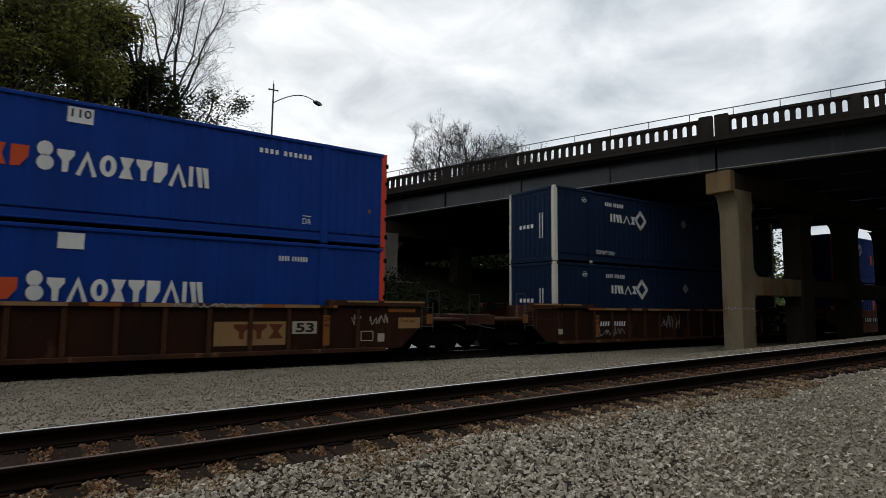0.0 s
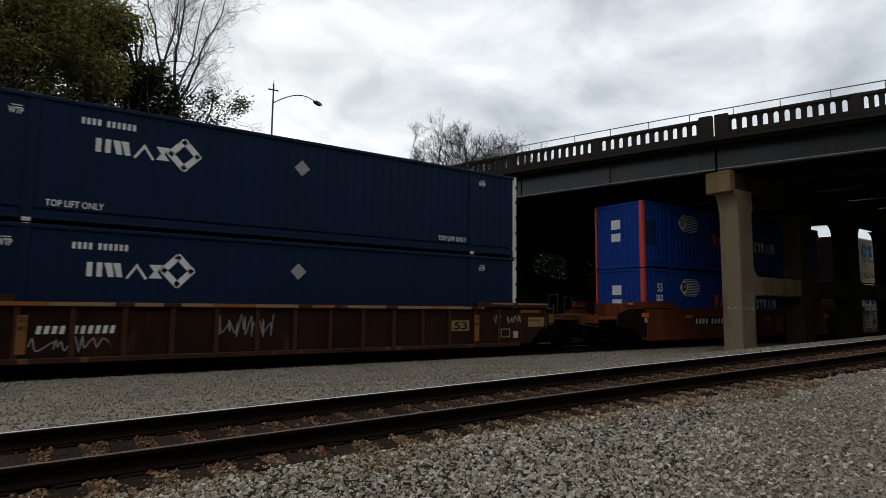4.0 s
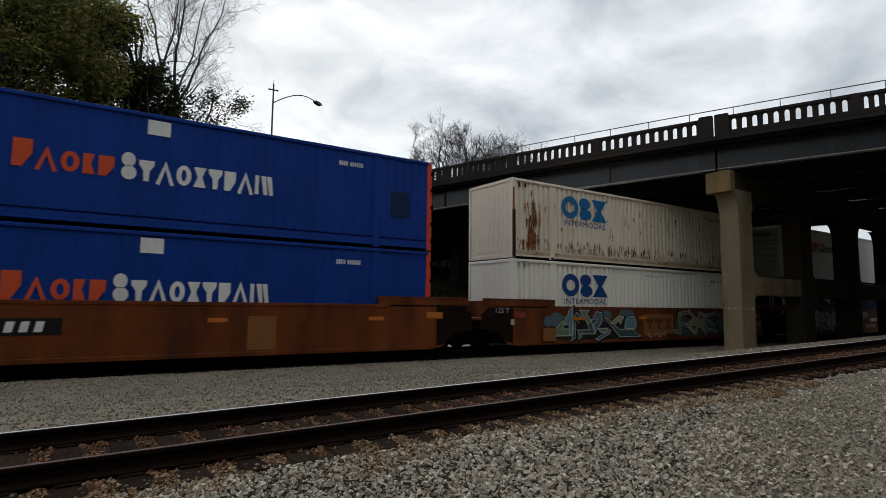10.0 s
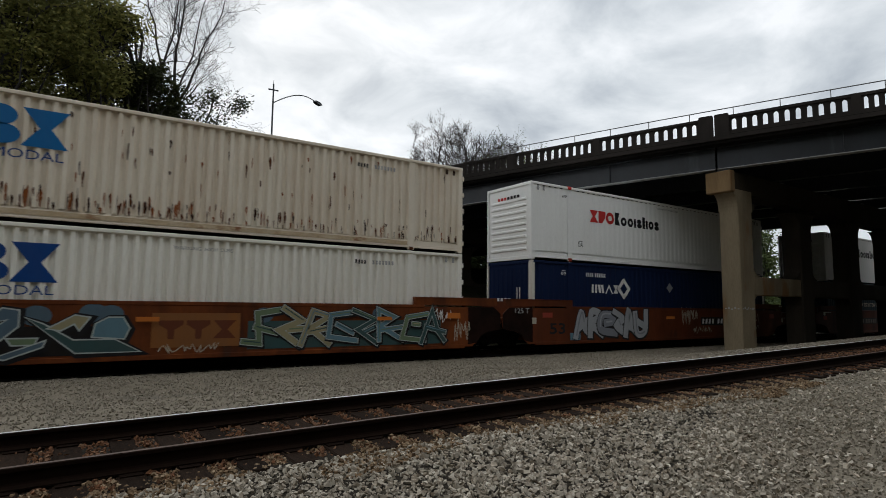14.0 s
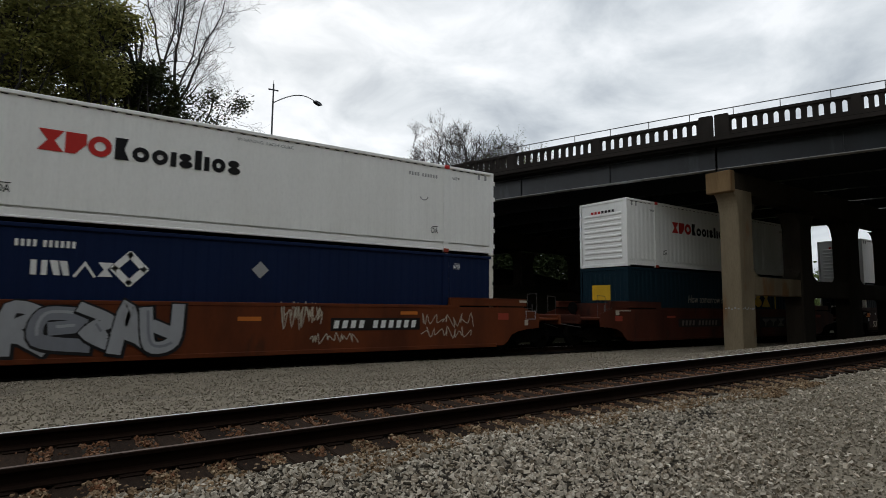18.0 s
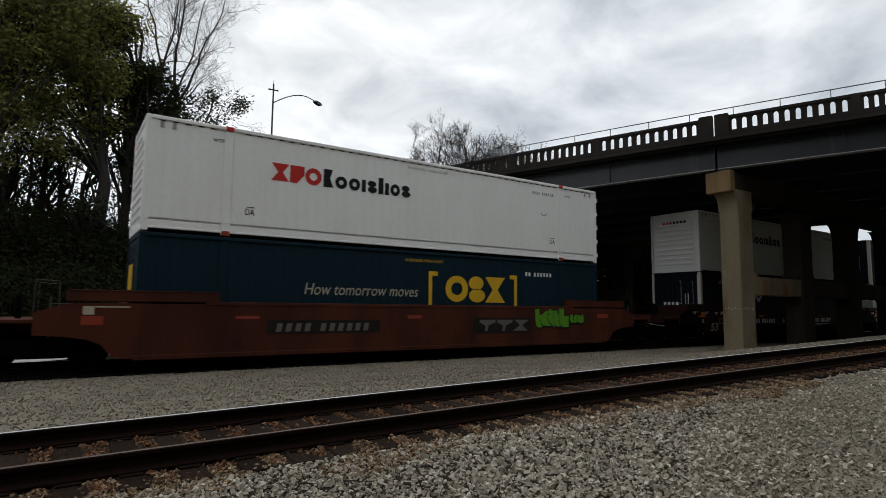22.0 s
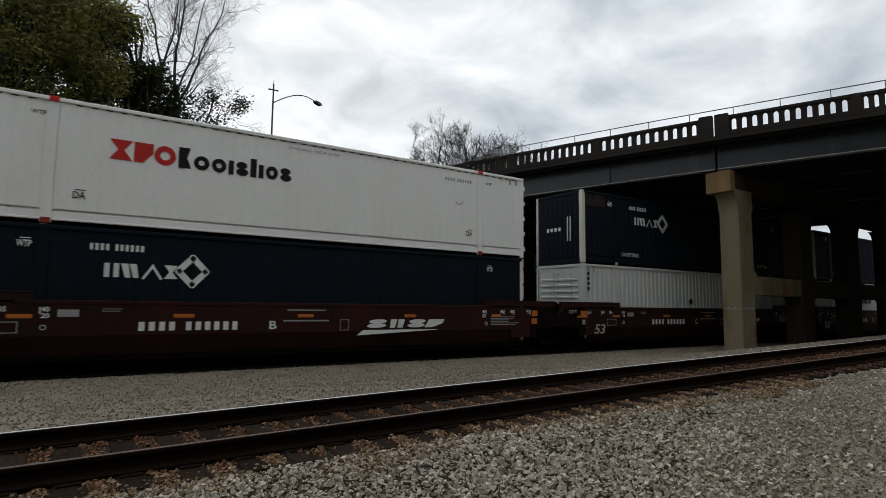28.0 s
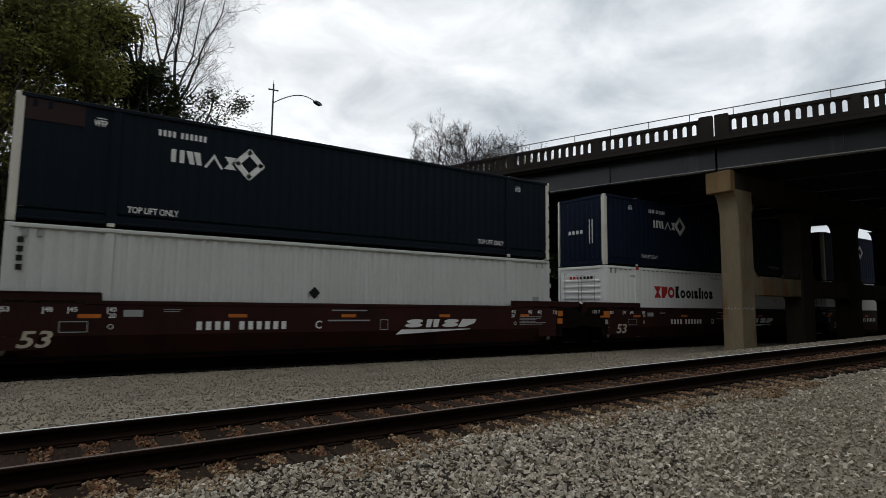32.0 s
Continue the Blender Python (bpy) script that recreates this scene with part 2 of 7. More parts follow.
GIRDER = material("dark_painted_steel", (0.022, 0.026, 0.033), 0.34, 0.0, second=(0.010, 0.010, 0.012), scale=0.8, amount=0.7, grain=14, bump=0.15, stretch=(1, 1, 0.4), third=(0.045, 0.050, 0.058), third_scale=0.8, third_pos=0.60)
FLANGE = material("lit_edge_and_mark_paint", (0.36, 0.36, 0.35), 0.6, 0.1, second=(0.2, 0.19, 0.17), scale=2.0, bump=0.1)
PIPE = material("grey_pipe_steel", (0.20, 0.20, 0.20), 0.5, 0.6, scale=4)
BLACK = material("greasy_black_steel", (0.0035, 0.003, 0.003), 0.9, 0.0, spec=0.04, second=(0.006, 0.0048, 0.004), scale=3, bump=0.3)
RAIL_BAR = material("dull_steel_bar", (0.10, 0.095, 0.09), 0.7, spec=0.2, scale=4)
WHEEL = material("worn_wheel_steel", (0.007, 0.0055, 0.0045), 0.85, 0.0, spec=0.06, second=(0.004, 0.0035, 0.003), scale=6)
BARK = material("tree_bark", (0.030, 0.025, 0.021), 0.95, second=(0.016, 0.014, 0.012), scale=6, grain=40, bump=0.8, bump_scale=20, stretch=(1, 1, 0.25))
BARK_PALE = material("pale_twig_bark", (0.075, 0.060, 0.053), 0.95, second=(0.045, 0.035, 0.032), scale=4, bump=0.4)
LEAF_DARK = island_material("dark_olive_leaf", [(0.055, 0.060, 0.019), (0.20, 0.195, 0.056), (0.115, 0.12, 0.037), (0.31, 0.285, 0.085)], 0.7, 0, translucent=0.5, spec=0.08)
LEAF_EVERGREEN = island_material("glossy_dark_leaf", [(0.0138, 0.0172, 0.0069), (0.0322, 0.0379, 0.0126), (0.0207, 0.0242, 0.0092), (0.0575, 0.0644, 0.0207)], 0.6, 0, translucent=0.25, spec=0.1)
BARK_DARK = material("dark_bark", (0.028, 0.021, 0.019), 0.95, second=(0.018, 0.014, 0.013), scale=4, bump=0.4)
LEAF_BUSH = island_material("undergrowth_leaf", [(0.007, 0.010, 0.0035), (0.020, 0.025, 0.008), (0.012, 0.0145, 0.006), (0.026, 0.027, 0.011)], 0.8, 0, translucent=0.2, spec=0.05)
LEAF_BUD = island_material("spring_bud", [(0.07, 0.048, 0.04), (0.10, 0.08, 0.05), (0.055, 0.036, 0.034)], 0.8, 0, translucent=0.3)
LEAF_BROWN = island_material("brownish_spring_leaf", [(0.030, 0.026, 0.012), (0.075, 0.062, 0.026), (0.045, 0.045, 0.018), (0.10, 0.075, 0.035)], 0.8, 0, translucent=0.25, spec=0.08)
LEAF_FRESH = island_material("fresh_leaf", [(0.09, 0.12, 0.04), (0.12, 0.15, 0.05), (0.07, 0.10, 0.035)], 0.7, 0, translucent=0.3)
BLUE = paint("blue_container_paint", (0.007, 0.044, 0.268), rough=0.6, amount=0.6, dirt=(0.004, 0.008, 0.02))
NAVY = paint("navy_container_paint", (0.006, 0.0175, 0.049), rough=0.6, amount=0.5, dirt=(0.004, 0.005, 0.006))
NAVY_D = paint("blackish_teal_container_paint", (0.0042, 0.0085, 0.0145), rough=0.6, amount=0.4, dirt=(0.004, 0.005, 0.006))
NAVY_O = paint("dark_navy_container_paint", (0.005, 0.0105, 0.027), rough=0.6, amount=0.4, dirt=(0.004, 0.005, 0.006))
NAVY_B = paint("royal_navy_container_paint", (0.005, 0.0135, 0.050), rough=0.6, amount=0.3, dirt=(0.004, 0.005, 0.01))
TEAL = paint("dark_teal_container_paint", (0.005, 0.020, 0.031), rough=0.6, amount=0.3, dirt=(0.004, 0.008, 0.01))
WHITE = paint("white_container_paint", (0.90, 0.895, 0.865), rough=0.45, amount=0.25, dirt=(0.55, 0.51, 0.45))
GREYWHITE = paint("greyish_container_paint", (0.60, 0.61, 0.59), rough=0.5, amount=0.4, dirt=(0.4, 0.37, 0.3))
CREAM = paint("weathered_cream_container_paint", (0.80, 0.715, 0.59), rough=0.6, amount=0.75, dirt=(0.56, 0.40, 0.26), third=(0.30, 0.15, 0.07), third_scale=1.4, third_pos=0.70)
CREAM_B = paint("pale_cream_container_paint", (0.88, 0.85, 0.77), rough=0.5, amount=0.4, dirt=(0.6, 0.53, 0.42))
RED = paint("red_post_paint", (0.66, 0.07, 0.035), rough=0.5)
POST_WHITE = paint("dirty_white_post_paint", (0.74, 0.70, 0.61), rough=0.5, amount=0.6, third=(0.30, 0.22, 0.10), third_scale=2.0, third_pos=0.66)
BROWN = material("oxide_brown_car_paint", (0.066, 0.024, 0.012), 0.7, second=(0.026, 0.012, 0.008), scale=0.9, amount=0.8, grain=16, bump=0.25, bump_scale=14, stretch=(1, 1, 0.3), third=(0.17, 0.075, 0.04), third_scale=2.6, third_pos=0.58, spec=0.15)
ORANGE_BROWN = material("faded_orange_brown_car_paint", (0.18, 0.046, 0.010), 0.7, second=(0.066, 0.017, 0.006), scale=1.0, amount=1.0, grain=16, bump=0.2, stretch=(1, 1, 0.35), third=(0.05, 0.024, 0.015), third_scale=1.0, third_pos=0.62, spec=0.15)
RED_BROWN = material("red_brown_car_paint", (0.132, 0.032, 0.009), 0.7, third=(0.06, 0.020, 0.009), third_scale=1.1, third_pos=0.6, second=(0.055, 0.0145, 0.006), scale=0.7, amount=0.8, grain=16, bump=0.2, stretch=(1, 1, 0.35), spec=0.15)
RUST_RED = material("dark_rust_red_car_paint", (0.085, 0.021, 0.010), 0.7, second=(0.034, 0.010, 0.006), scale=0.7, amount=0.9, grain=16, bump=0.2, stretch=(1, 1, 0.35), spec=0.15, third=(0.028, 0.011, 0.008), third_scale=1.2, third_pos=0.58)
MAROON = material("dark_maroon_car_paint", (0.034, 0.009, 0.0065), 0.7, second=(0.014, 0.005, 0.0045), scale=0.8, amount=0.8, grain=16, bump=0.2, stretch=(1, 1, 0.35), spec=0.15)
SIGN_W = paint("white_lettering", (0.80, 0.80, 0.78), rough=0.5)
SIGN_GREY = paint("grey_lettering", (0.36, 0.36, 0.36), rough=0.5)
SIGN_DIM = paint("grimy_faded_lettering", (0.15, 0.125, 0.11), rough=0.6, amount=0.6)
SIGN_ORANGE = paint("orange_marking", (0.55, 0.16, 0.025), rough=0.5)
SIGN_ORANGE_D = paint("faded_orange_marking", (0.30, 0.10, 0.025), rough=0.6)
SIGN_RED = paint("red_lettering", (0.55, 0.035, 0.03), rough=0.5)
SIGN_BLACK = paint("black_lettering", (0.012, 0.012, 0.014), rough=0.5)
SIGN_BLUE = paint("blue_lettering", (0.012, 0.14, 0.36), rough=0.5)
SIGN_NAVY = paint("navy_lettering", (0.008, 0.055, 0.22), rough=0.5)
SIGN_YELLOW = paint("yellow_lettering", (0.72, 0.43, 0.02), rough=0.5)
SIGN_GREEN = paint("green_graffiti_paint", (0.10, 0.30, 0.02), rough=0.5)

BALLAST_SHADE = material("shade_dark_ballast", (0.008, 0.007, 0.006), 0.95, spec=0.03, second=(0.004, 0.0035, 0.003), scale=2.0, amount=0.7, grain=30, grain_amt=0.8, bump=1.0, bump_scale=24)
PLATE_BLACK = paint("black_number_panel", (0.012, 0.010, 0.010))
TAN = paint("faded_tan_patch", (0.33, 0.19, 0.085), amount=0.6)
TAN_ORANGE = paint("faded_orange_panel", (0.25, 0.095, 0.025), amount=0.6)
SIGN_CREAM = paint("cream_label", (0.48, 0.42, 0.33))
GRAF_SILVER = paint("silver_graffiti_paint", (0.36, 0.37, 0.39), amount=0.5)
GRAF_BLUE = paint("pale_blue_graffiti_paint", (0.12, 0.22, 0.27), amount=0.5)
GRAF_BLUE_D = paint("hazy_blue_graffiti_paint", (0.085, 0.135, 0.175), amount=0.6)
GRAF_SAGE = paint("sage_green_graffiti_paint", (0.15, 0.21, 0.12), amount=0.5)
GRAF_TEAL = paint("dark_teal_graffiti_paint", (0.04, 0.085, 0.085), amount=0.5)
GRAF_SAND = paint("sand_graffiti_paint", (0.33, 0.29, 0.17), amount=0.5)
DARK_GREEN_PATCH = paint("overpainted_dark_patch", (0.005, 0.019, 0.075))
RUST_STREAK = material("rust_streak", (0.12, 0.042, 0.016), 0.9, spec=0.1, second=(0.07, 0.03, 0.015), scale=8, amount=0.8, grain=40, grain_amt=0.5)
RUST_DARK = material("dark_rust_streak", (0.042, 0.018, 0.010), 0.9, spec=0.1, second=(0.035, 0.018, 0.012), scale=8, amount=0.8, grain=40, grain_amt=0.5)
RED_BROWN_PATCH = paint("overpainted_brown_patch", (0.03, 0.015, 0.016))
SIGN_ORANGE_RED = paint("orange_red_lettering", (0.66, 0.095, 0.035))
SIGN_TEAL = paint("teal_emblem_paint", (0.10, 0.25, 0.24))
SIGN_BROWN = paint("brown_lettering", (0.13, 0.035, 0.015))
SIGN_RED_D = paint("faded_red_marking", (0.28, 0.045, 0.025))
GRAF_PALE = paint("pale_graffiti_outline", (0.42, 0.46, 0.44))
PALE_GRAVEL = material("pale_gravel_path", (0.50, 0.49, 0.46), 0.95, second=(0.40, 0.385, 0.35), scale=1.5, amount=0.6, grain=30, grain_amt=0.5, bump=0.8, bump_scale=24)
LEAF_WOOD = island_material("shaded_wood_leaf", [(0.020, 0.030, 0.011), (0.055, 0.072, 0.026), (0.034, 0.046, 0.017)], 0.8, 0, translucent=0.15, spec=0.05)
GRIMY_WING = material("grimy_red_brown_steel", (0.018, 0.008, 0.0055), 0.85, spec=0.06, second=(0.006, 0.004, 0.0032), scale=1.6, amount=1.0, grain=20, bump=0.25)
DARK_BROWN = material("grimy_brown_steel", (0.009, 0.0055, 0.0045), 0.9, spec=0.05, second=(0.005, 0.0035, 0.003), scale=2, bump=0.3)
# stained pier concrete with the shade under the deck put into its colour
COLUMN_SHADE = material("shade_darkened_stained_concrete", (0.046, 0.037, 0.028), 0.92, spec=0.08, second=(0.022, 0.018, 0.015), scale=0.8, amount=0.8, grain=20, grain_amt=0.3, bump=0.35, bump_scale=18, stretch=(1, 1, 0.3))
STONE_BROWN = island_material("dusty_brown_stone", [(0.07, 0.043, 0.024), (0.25, 0.165, 0.095), (0.145, 0.095, 0.055), (0.36, 0.265, 0.17)], 0.92)
SOIL = material("dark_bank_soil", (0.022, 0.020, 0.012), 0.95, spec=0.05, second=(0.012, 0.013, 0.007), scale=0.8, amount=0.8, grain=14, grain_amt=0.6, bump=0.8, bump_scale=12)
BANK_GREEN = material("unseen_bank_green", (0.030, 0.036, 0.016), 0.95, spec=0.05, second=(0.014, 0.017, 0.008), scale=0.6, amount=0.9, grain=7, grain_amt=0.7, bump=1.0, bump_scale=5)
GAP_SHADE = material("stone_gap_shade", (0.031, 0.0254, 0.0192), 0.95, spec=0.05, second=(0.0161, 0.013, 0.00992), scale=3.0, amount=0.8, grain=40, grain_amt=0.8, bump=1.0, bump_scale=30)

GRAF_SILVER_D = paint("dull_silver_graffiti_paint", (0.22, 0.23, 0.26), amount=0.5)
# brown of the recessed bays, darkened to paint the shade between the ribs
BROWN_BAY_SHADE = material("recess_shade_brown", (0.034, 0.0135, 0.0075), 0.8, third=(0.085, 0.036, 0.02), third_scale=2.2, third_pos=0.60, second=(0.013, 0.0065, 0.0045), scale=0.9, amount=0.8, grain=16, bump=0.25, bump_scale=14, stretch=(1, 1, 0.3), spec=0.1)
RUST_ORANGE = material("orange_rust_streak", (0.30, 0.095, 0.028), 0.9, spec=0.1, second=(0.16, 0.06, 0.022), scale=8, amount=0.8, grain=40, grain_amt=0.5)
RUST_BROWN = material("rusted_post_steel", (0.055, 0.022, 0.012), 0.9, spec=0.1, second=(0.03, 0.014, 0.009), scale=6, amount=0.8, grain=30, grain_amt=0.5, third=(0.20, 0.075, 0.028), third_scale=5, third_pos=0.6)
RUST_PALE = material("pale_rust_stain", (0.60, 0.48, 0.33), 0.9, spec=0.1, second=(0.46, 0.32, 0.18), scale=4, amount=0.8, grain=20, grain_amt=0.4, third=(0.24, 0.10, 0.045), third_scale=2.5, third_pos=0.58, stretch=(0.6, 1, 1))
CONCRETE_RUST = material("rust_washed_concrete", (0.23, 0.15, 0.075), 0.9, spec=0.15, second=(0.11, 0.062, 0.03), scale=1.4, amount=0.9, grain=22, grain_amt=0.3, bump=0.35, bump_scale=18, stretch=(1, 1, 0.3), third=(0.20, 0.085, 0.028), third_scale=1.4, third_pos=0.52)

# ---- ground and tracks ----
def axis(spans):
    out = []
    for a, b, step in spans:
        n = max(1, round((b - a) / step))
        out += [a + (b - a) * i / n for i in range(n)]
    return out + [spans[-1][1]]


def build_ground():
    xs = axis([(-900, -60, 84), (-60, -10, 5), (-10, 50, 0.6), (50, 90, 4), (90, 900, 90)])
    ys = axis([(-500, -20, 60), (-20, 0, 4), (0, 20, 0.35), (20, 50, 1.2), (50, 100, 5), (100, 1500, 140)])
    g = Geo()
    g.sheet([[(x, y, ground_z(x, y) + (0.012 * noise.noise(Vector((x * 1.3, y * 1.3, 3))) if -10 < x < 50 and 0 < y < 20 else 0)) for x in xs] for y in ys])
    ob = new("ground", g.mesh("ground", GRAVEL, True))
    return tagged(ob, "grey-brown compacted gravel ground beside the railway tracks", "ground", kind="structure")


build_ground()


def build_unseen_shade_bank():
    """An unseen bank added behind the viewer to block low sky light; it is lower where the bridge passes over it."""
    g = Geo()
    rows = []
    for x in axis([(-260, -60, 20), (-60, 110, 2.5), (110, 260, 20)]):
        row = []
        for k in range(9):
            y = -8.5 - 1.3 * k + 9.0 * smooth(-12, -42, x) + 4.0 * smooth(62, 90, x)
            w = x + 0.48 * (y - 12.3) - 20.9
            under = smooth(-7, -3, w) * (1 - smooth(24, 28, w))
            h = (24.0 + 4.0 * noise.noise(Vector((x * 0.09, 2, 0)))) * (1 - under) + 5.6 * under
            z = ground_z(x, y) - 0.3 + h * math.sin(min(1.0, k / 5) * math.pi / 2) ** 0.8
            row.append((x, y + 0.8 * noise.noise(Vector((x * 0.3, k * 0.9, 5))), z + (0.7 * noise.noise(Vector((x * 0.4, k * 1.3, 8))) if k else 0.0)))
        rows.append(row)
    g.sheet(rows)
    tagged(new("back_bank", g.mesh("back_bank", BANK_GREEN, True)), "unseen bank added behind the near track to block low sky light", "bank", kind="structure")


build_unseen_shade_bank()


def rail_profile():
    """Half a rail's outline, mirrored: foot, web and head (width, height)."""
    half = [(0.070, 0.0), (0.070, 0.012), (0.022, 0.030), (0.010, 0.045), (0.010, 0.125), (0.036, 0.138), (0.036, 0.165), (0.028, 0.171)]
    return half + [(-w, h) for w, h in half[::-1]]


def rail(name, x0, x1, fy, fz, parent, top):
    prof, g, t = rail_profile(), Geo(), Geo()
    xs = axis([(x0, x1, 2.0)])
    rows = [[(x, fy(x) + w, fz(x) - 0.171 + h) for w, h in prof] + [(x, fy(x) + prof[0][0], fz(x) - 0.171)] for x in xs]
    g.sheet(rows)
    t.sheet([[(x, fy(x) + w, fz(x) + 0.002) for w in (-0.026, 0.026)] for x in xs])
    ob = part(name, g, RAIL, parent)
    part("rail_head", t, top, ob, "running surface of the rail")
    return ob


TIE_X = []


def build_track(name, label, x0, x1, fy, fz, top, near):
    """Two rails on wooden ties; fy is the middle line."""
    tr = thing(name, label, "railway track", kind="structure")
    for off in (-0.755, 0.755):
        rail("rail", x0, x1, lambda x, o=off: fy(x) + o, fz, tr, top)
    shapes = []
    for k in range(5):
        g = Geo()
        w, h, s = 0.115 + 0.01 * random.random(), 0.17, random.uniform(-0.02, 0.02)
        g.box(-w, w, -1.3 + s, 1.3 + s, -h, 0.0, 0.012)
        g.v = [(x + random.uniform(-0.008, 0.008), y, z + random.uniform(-0.006, 0.003)) for x, y, z in g.v]
        shapes.append(g.mesh("tie", TIE))
    plate, spike = Geo().box(-0.09, 0.09, -0.15, 0.15, 0.0, 0.012).mesh("tie_plate", RAIL), None
    x = x0 + 0.274
    while x < x1:
        if near[0] < x < near[1]:
            TIE_X.append(x)
            z = fz(x) - 0.171 - 0.012
            tie = part("tie", random.choice(shapes), None, tr, at=pose(x, fy(x), z, 0, math.degrees(-math.atan(fz(x + 0.5) - fz(x - 0.5))), random.uniform(-2, 2)))
            for off in (-0.755, 0.755):
                part("tie_plate", plate, None, tie, at=(0, off, 0.0))
        x += 0.46 + random.uniform(-0.02, 0.02)
    return tr


NEAR_TRACK = build_track("near_track", "rusty rails on weathered wooden ties in crushed stone", -14, 70, lambda x: far_rail_y(x) - 0.755, rail_z, RAIL_DULL, (-3, 45))
NEAR_TIES = list(TIE_X)
build_track("far_track", "rails on dark wooden ties beneath the train", -110, 150, lambda x: MID, lambda x: 0.0, RAIL_TOP, (-6, 50))
# ballast sheet whose near-black colour stands for the shade under the train
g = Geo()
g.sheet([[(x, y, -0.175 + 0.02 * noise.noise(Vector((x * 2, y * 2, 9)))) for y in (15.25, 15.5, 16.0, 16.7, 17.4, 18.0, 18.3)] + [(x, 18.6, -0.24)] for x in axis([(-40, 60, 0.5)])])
tagged(new("track_bed", g.mesh("track_bed", BALLAST_SHADE, True)), "ballast under the train, its shade painted near black", "ballast", kind="structure")
g = Geo()
g.sheet([[(x, y, ground_z(x, y) + 0.05) for y in (19.8, 20.0, 20.2, 20.4, 20.65)] for x in axis([(-3.0, 15.0, 0.4)])])
tagged(new("pale_gravel_patch", g.mesh("gravel_path", PALE_GRAVEL, True)), "strip of pale gravel along the foot of the bank", "gravel", kind="structure")
g = Geo()
g.sheet([[(x, y, ground_z(x, y) + (0.025 if y > 18.5 else -0.06)) for y in [18.45, 18.6, 18.95, 19.3, 19.65] + axis([(20, 50, 1.2), (50, 80, 5)])] for x in axis([(-60, -10, 5), (-10, 50, 0.6), (50, 90, 4), (90, 150, 12)])])
tagged(new("bank", g.mesh("bank", SOIL, True)), "dark earth bank behind the far track", "bank", kind="structure")
# the far rail of the near track is worn bright by wheels
g = Geo()
g.sheet([[(x, far_rail_y(x) + w, rail_z(x) + 0.004) for w in (-0.024, 0.030)] for x in axis([(-14, 70, 2)])])
part("bright_running_band", g, RAIL_TOP, NEAR_TRACK)


def rock_shapes(count):
    """Angular broken stones: skewed blocks with chipped corners."""
    base = np.array([(x, y, z) for z in (-1, 1) for y in (-1, 1) for x in (-1, 1)], float)
    faces = np.array([(0, 2, 3), (0, 3, 1), (4, 5, 7), (4, 7, 6), (0, 1, 5), (0, 5, 4), (2, 6, 7), (2, 7, 3), (0, 4, 6), (0, 6, 2), (1, 3, 7), (1, 7, 5)])
    rng = np.random.default_rng(5)
    out = []
    for _ in range(count):
        v = base * rng.uniform(0.45, 1.05, (8, 3)) * rng.uniform(0.35, 1.15, (1, 3))
        v[rng.integers(8)] *= 0.45
        out.append(v)
    return out, faces


ROCKS, ROCK_FACES = rock_shapes(24)


def scatter(name, label, mat, spots, seed):
    """Many loose stones as one mesh; a spot is x, y, z, size."""
    rng = np.random.default_rng(seed)
    n = len(spots)
    verts = np.empty((n, 8, 3), np.float32)
    for i, (x, y, z, s) in enumerate(spots):
        q = rng.normal(size=4)
        q /= np.linalg.norm(q)
        a, b, c, d = q
        m = np.array([[1 - 2 * (c * c + d * d), 2 * (b * c - a * d), 2 * (b * d + a * c)], [2 * (b * c + a * d), 1 - 2 * (b * b + d * d), 2 * (c * d - a * b)],
                      [2 * (b * d - a * c), 2 * (c * d + a * b), 1 - 2 * (b * b + c * c)]])
        verts[i] = (ROCKS[i % len(ROCKS)] * s) @ m.T + (x, y, z)
    faces = (ROCK_FACES[None] + (np.arange(n) * 8)[:, None, None]).reshape(-1, 3)
    me = bpy.data.meshes.new(name)
    nf = len(faces)
    me.vertices.add(n * 8)
    me.vertices.foreach_set("co", verts.reshape(-1))
    me.loops.add(nf * 3)
    me.loops.foreach_set("vertex_index", faces.reshape(-1).astype(np.int32))
    me.polygons.add(nf)
    me.polygons.foreach_set("loop_start", np.arange(0, nf * 3, 3, dtype=np.int32))
    me.polygons.foreach_set("loop_total", np.full(nf, 3, np.int32))
    me.update(calc_edges=True)
    me.shade_flat()
    me.materials.append(mat)
    ob = new(name, me)
    return tagged(ob, label, "gravel", kind="stuff")


def spread_stones(n, xr, yr, size, keep, seed, lift=0.2):
    rng = np.random.default_rng(seed)
    out = []
    while len(out) < n:
        x, y = rng.uniform(*xr), rng.uniform(*yr)
        if rng.random() < keep(x, y):
            s = size * rng.uniform(0.55, 1.35)
            out.append((x, y, ground_z(x, y) + s * lift * rng.uniform(0.2, 1.9), s))
    return out


def near_ties(x):
    k = bisect(NEAR_TIES, x)
    return NEAR_TIES[max(0, k - 1):k + 1] or NEAR_TIES[:1]


def bisect(row, v):
    lo, hi = 0, len(row)
    while lo < hi:
        m = (lo + hi) // 2
        lo, hi = (m + 1, hi) if row[m] < v else (lo, m)
    return lo


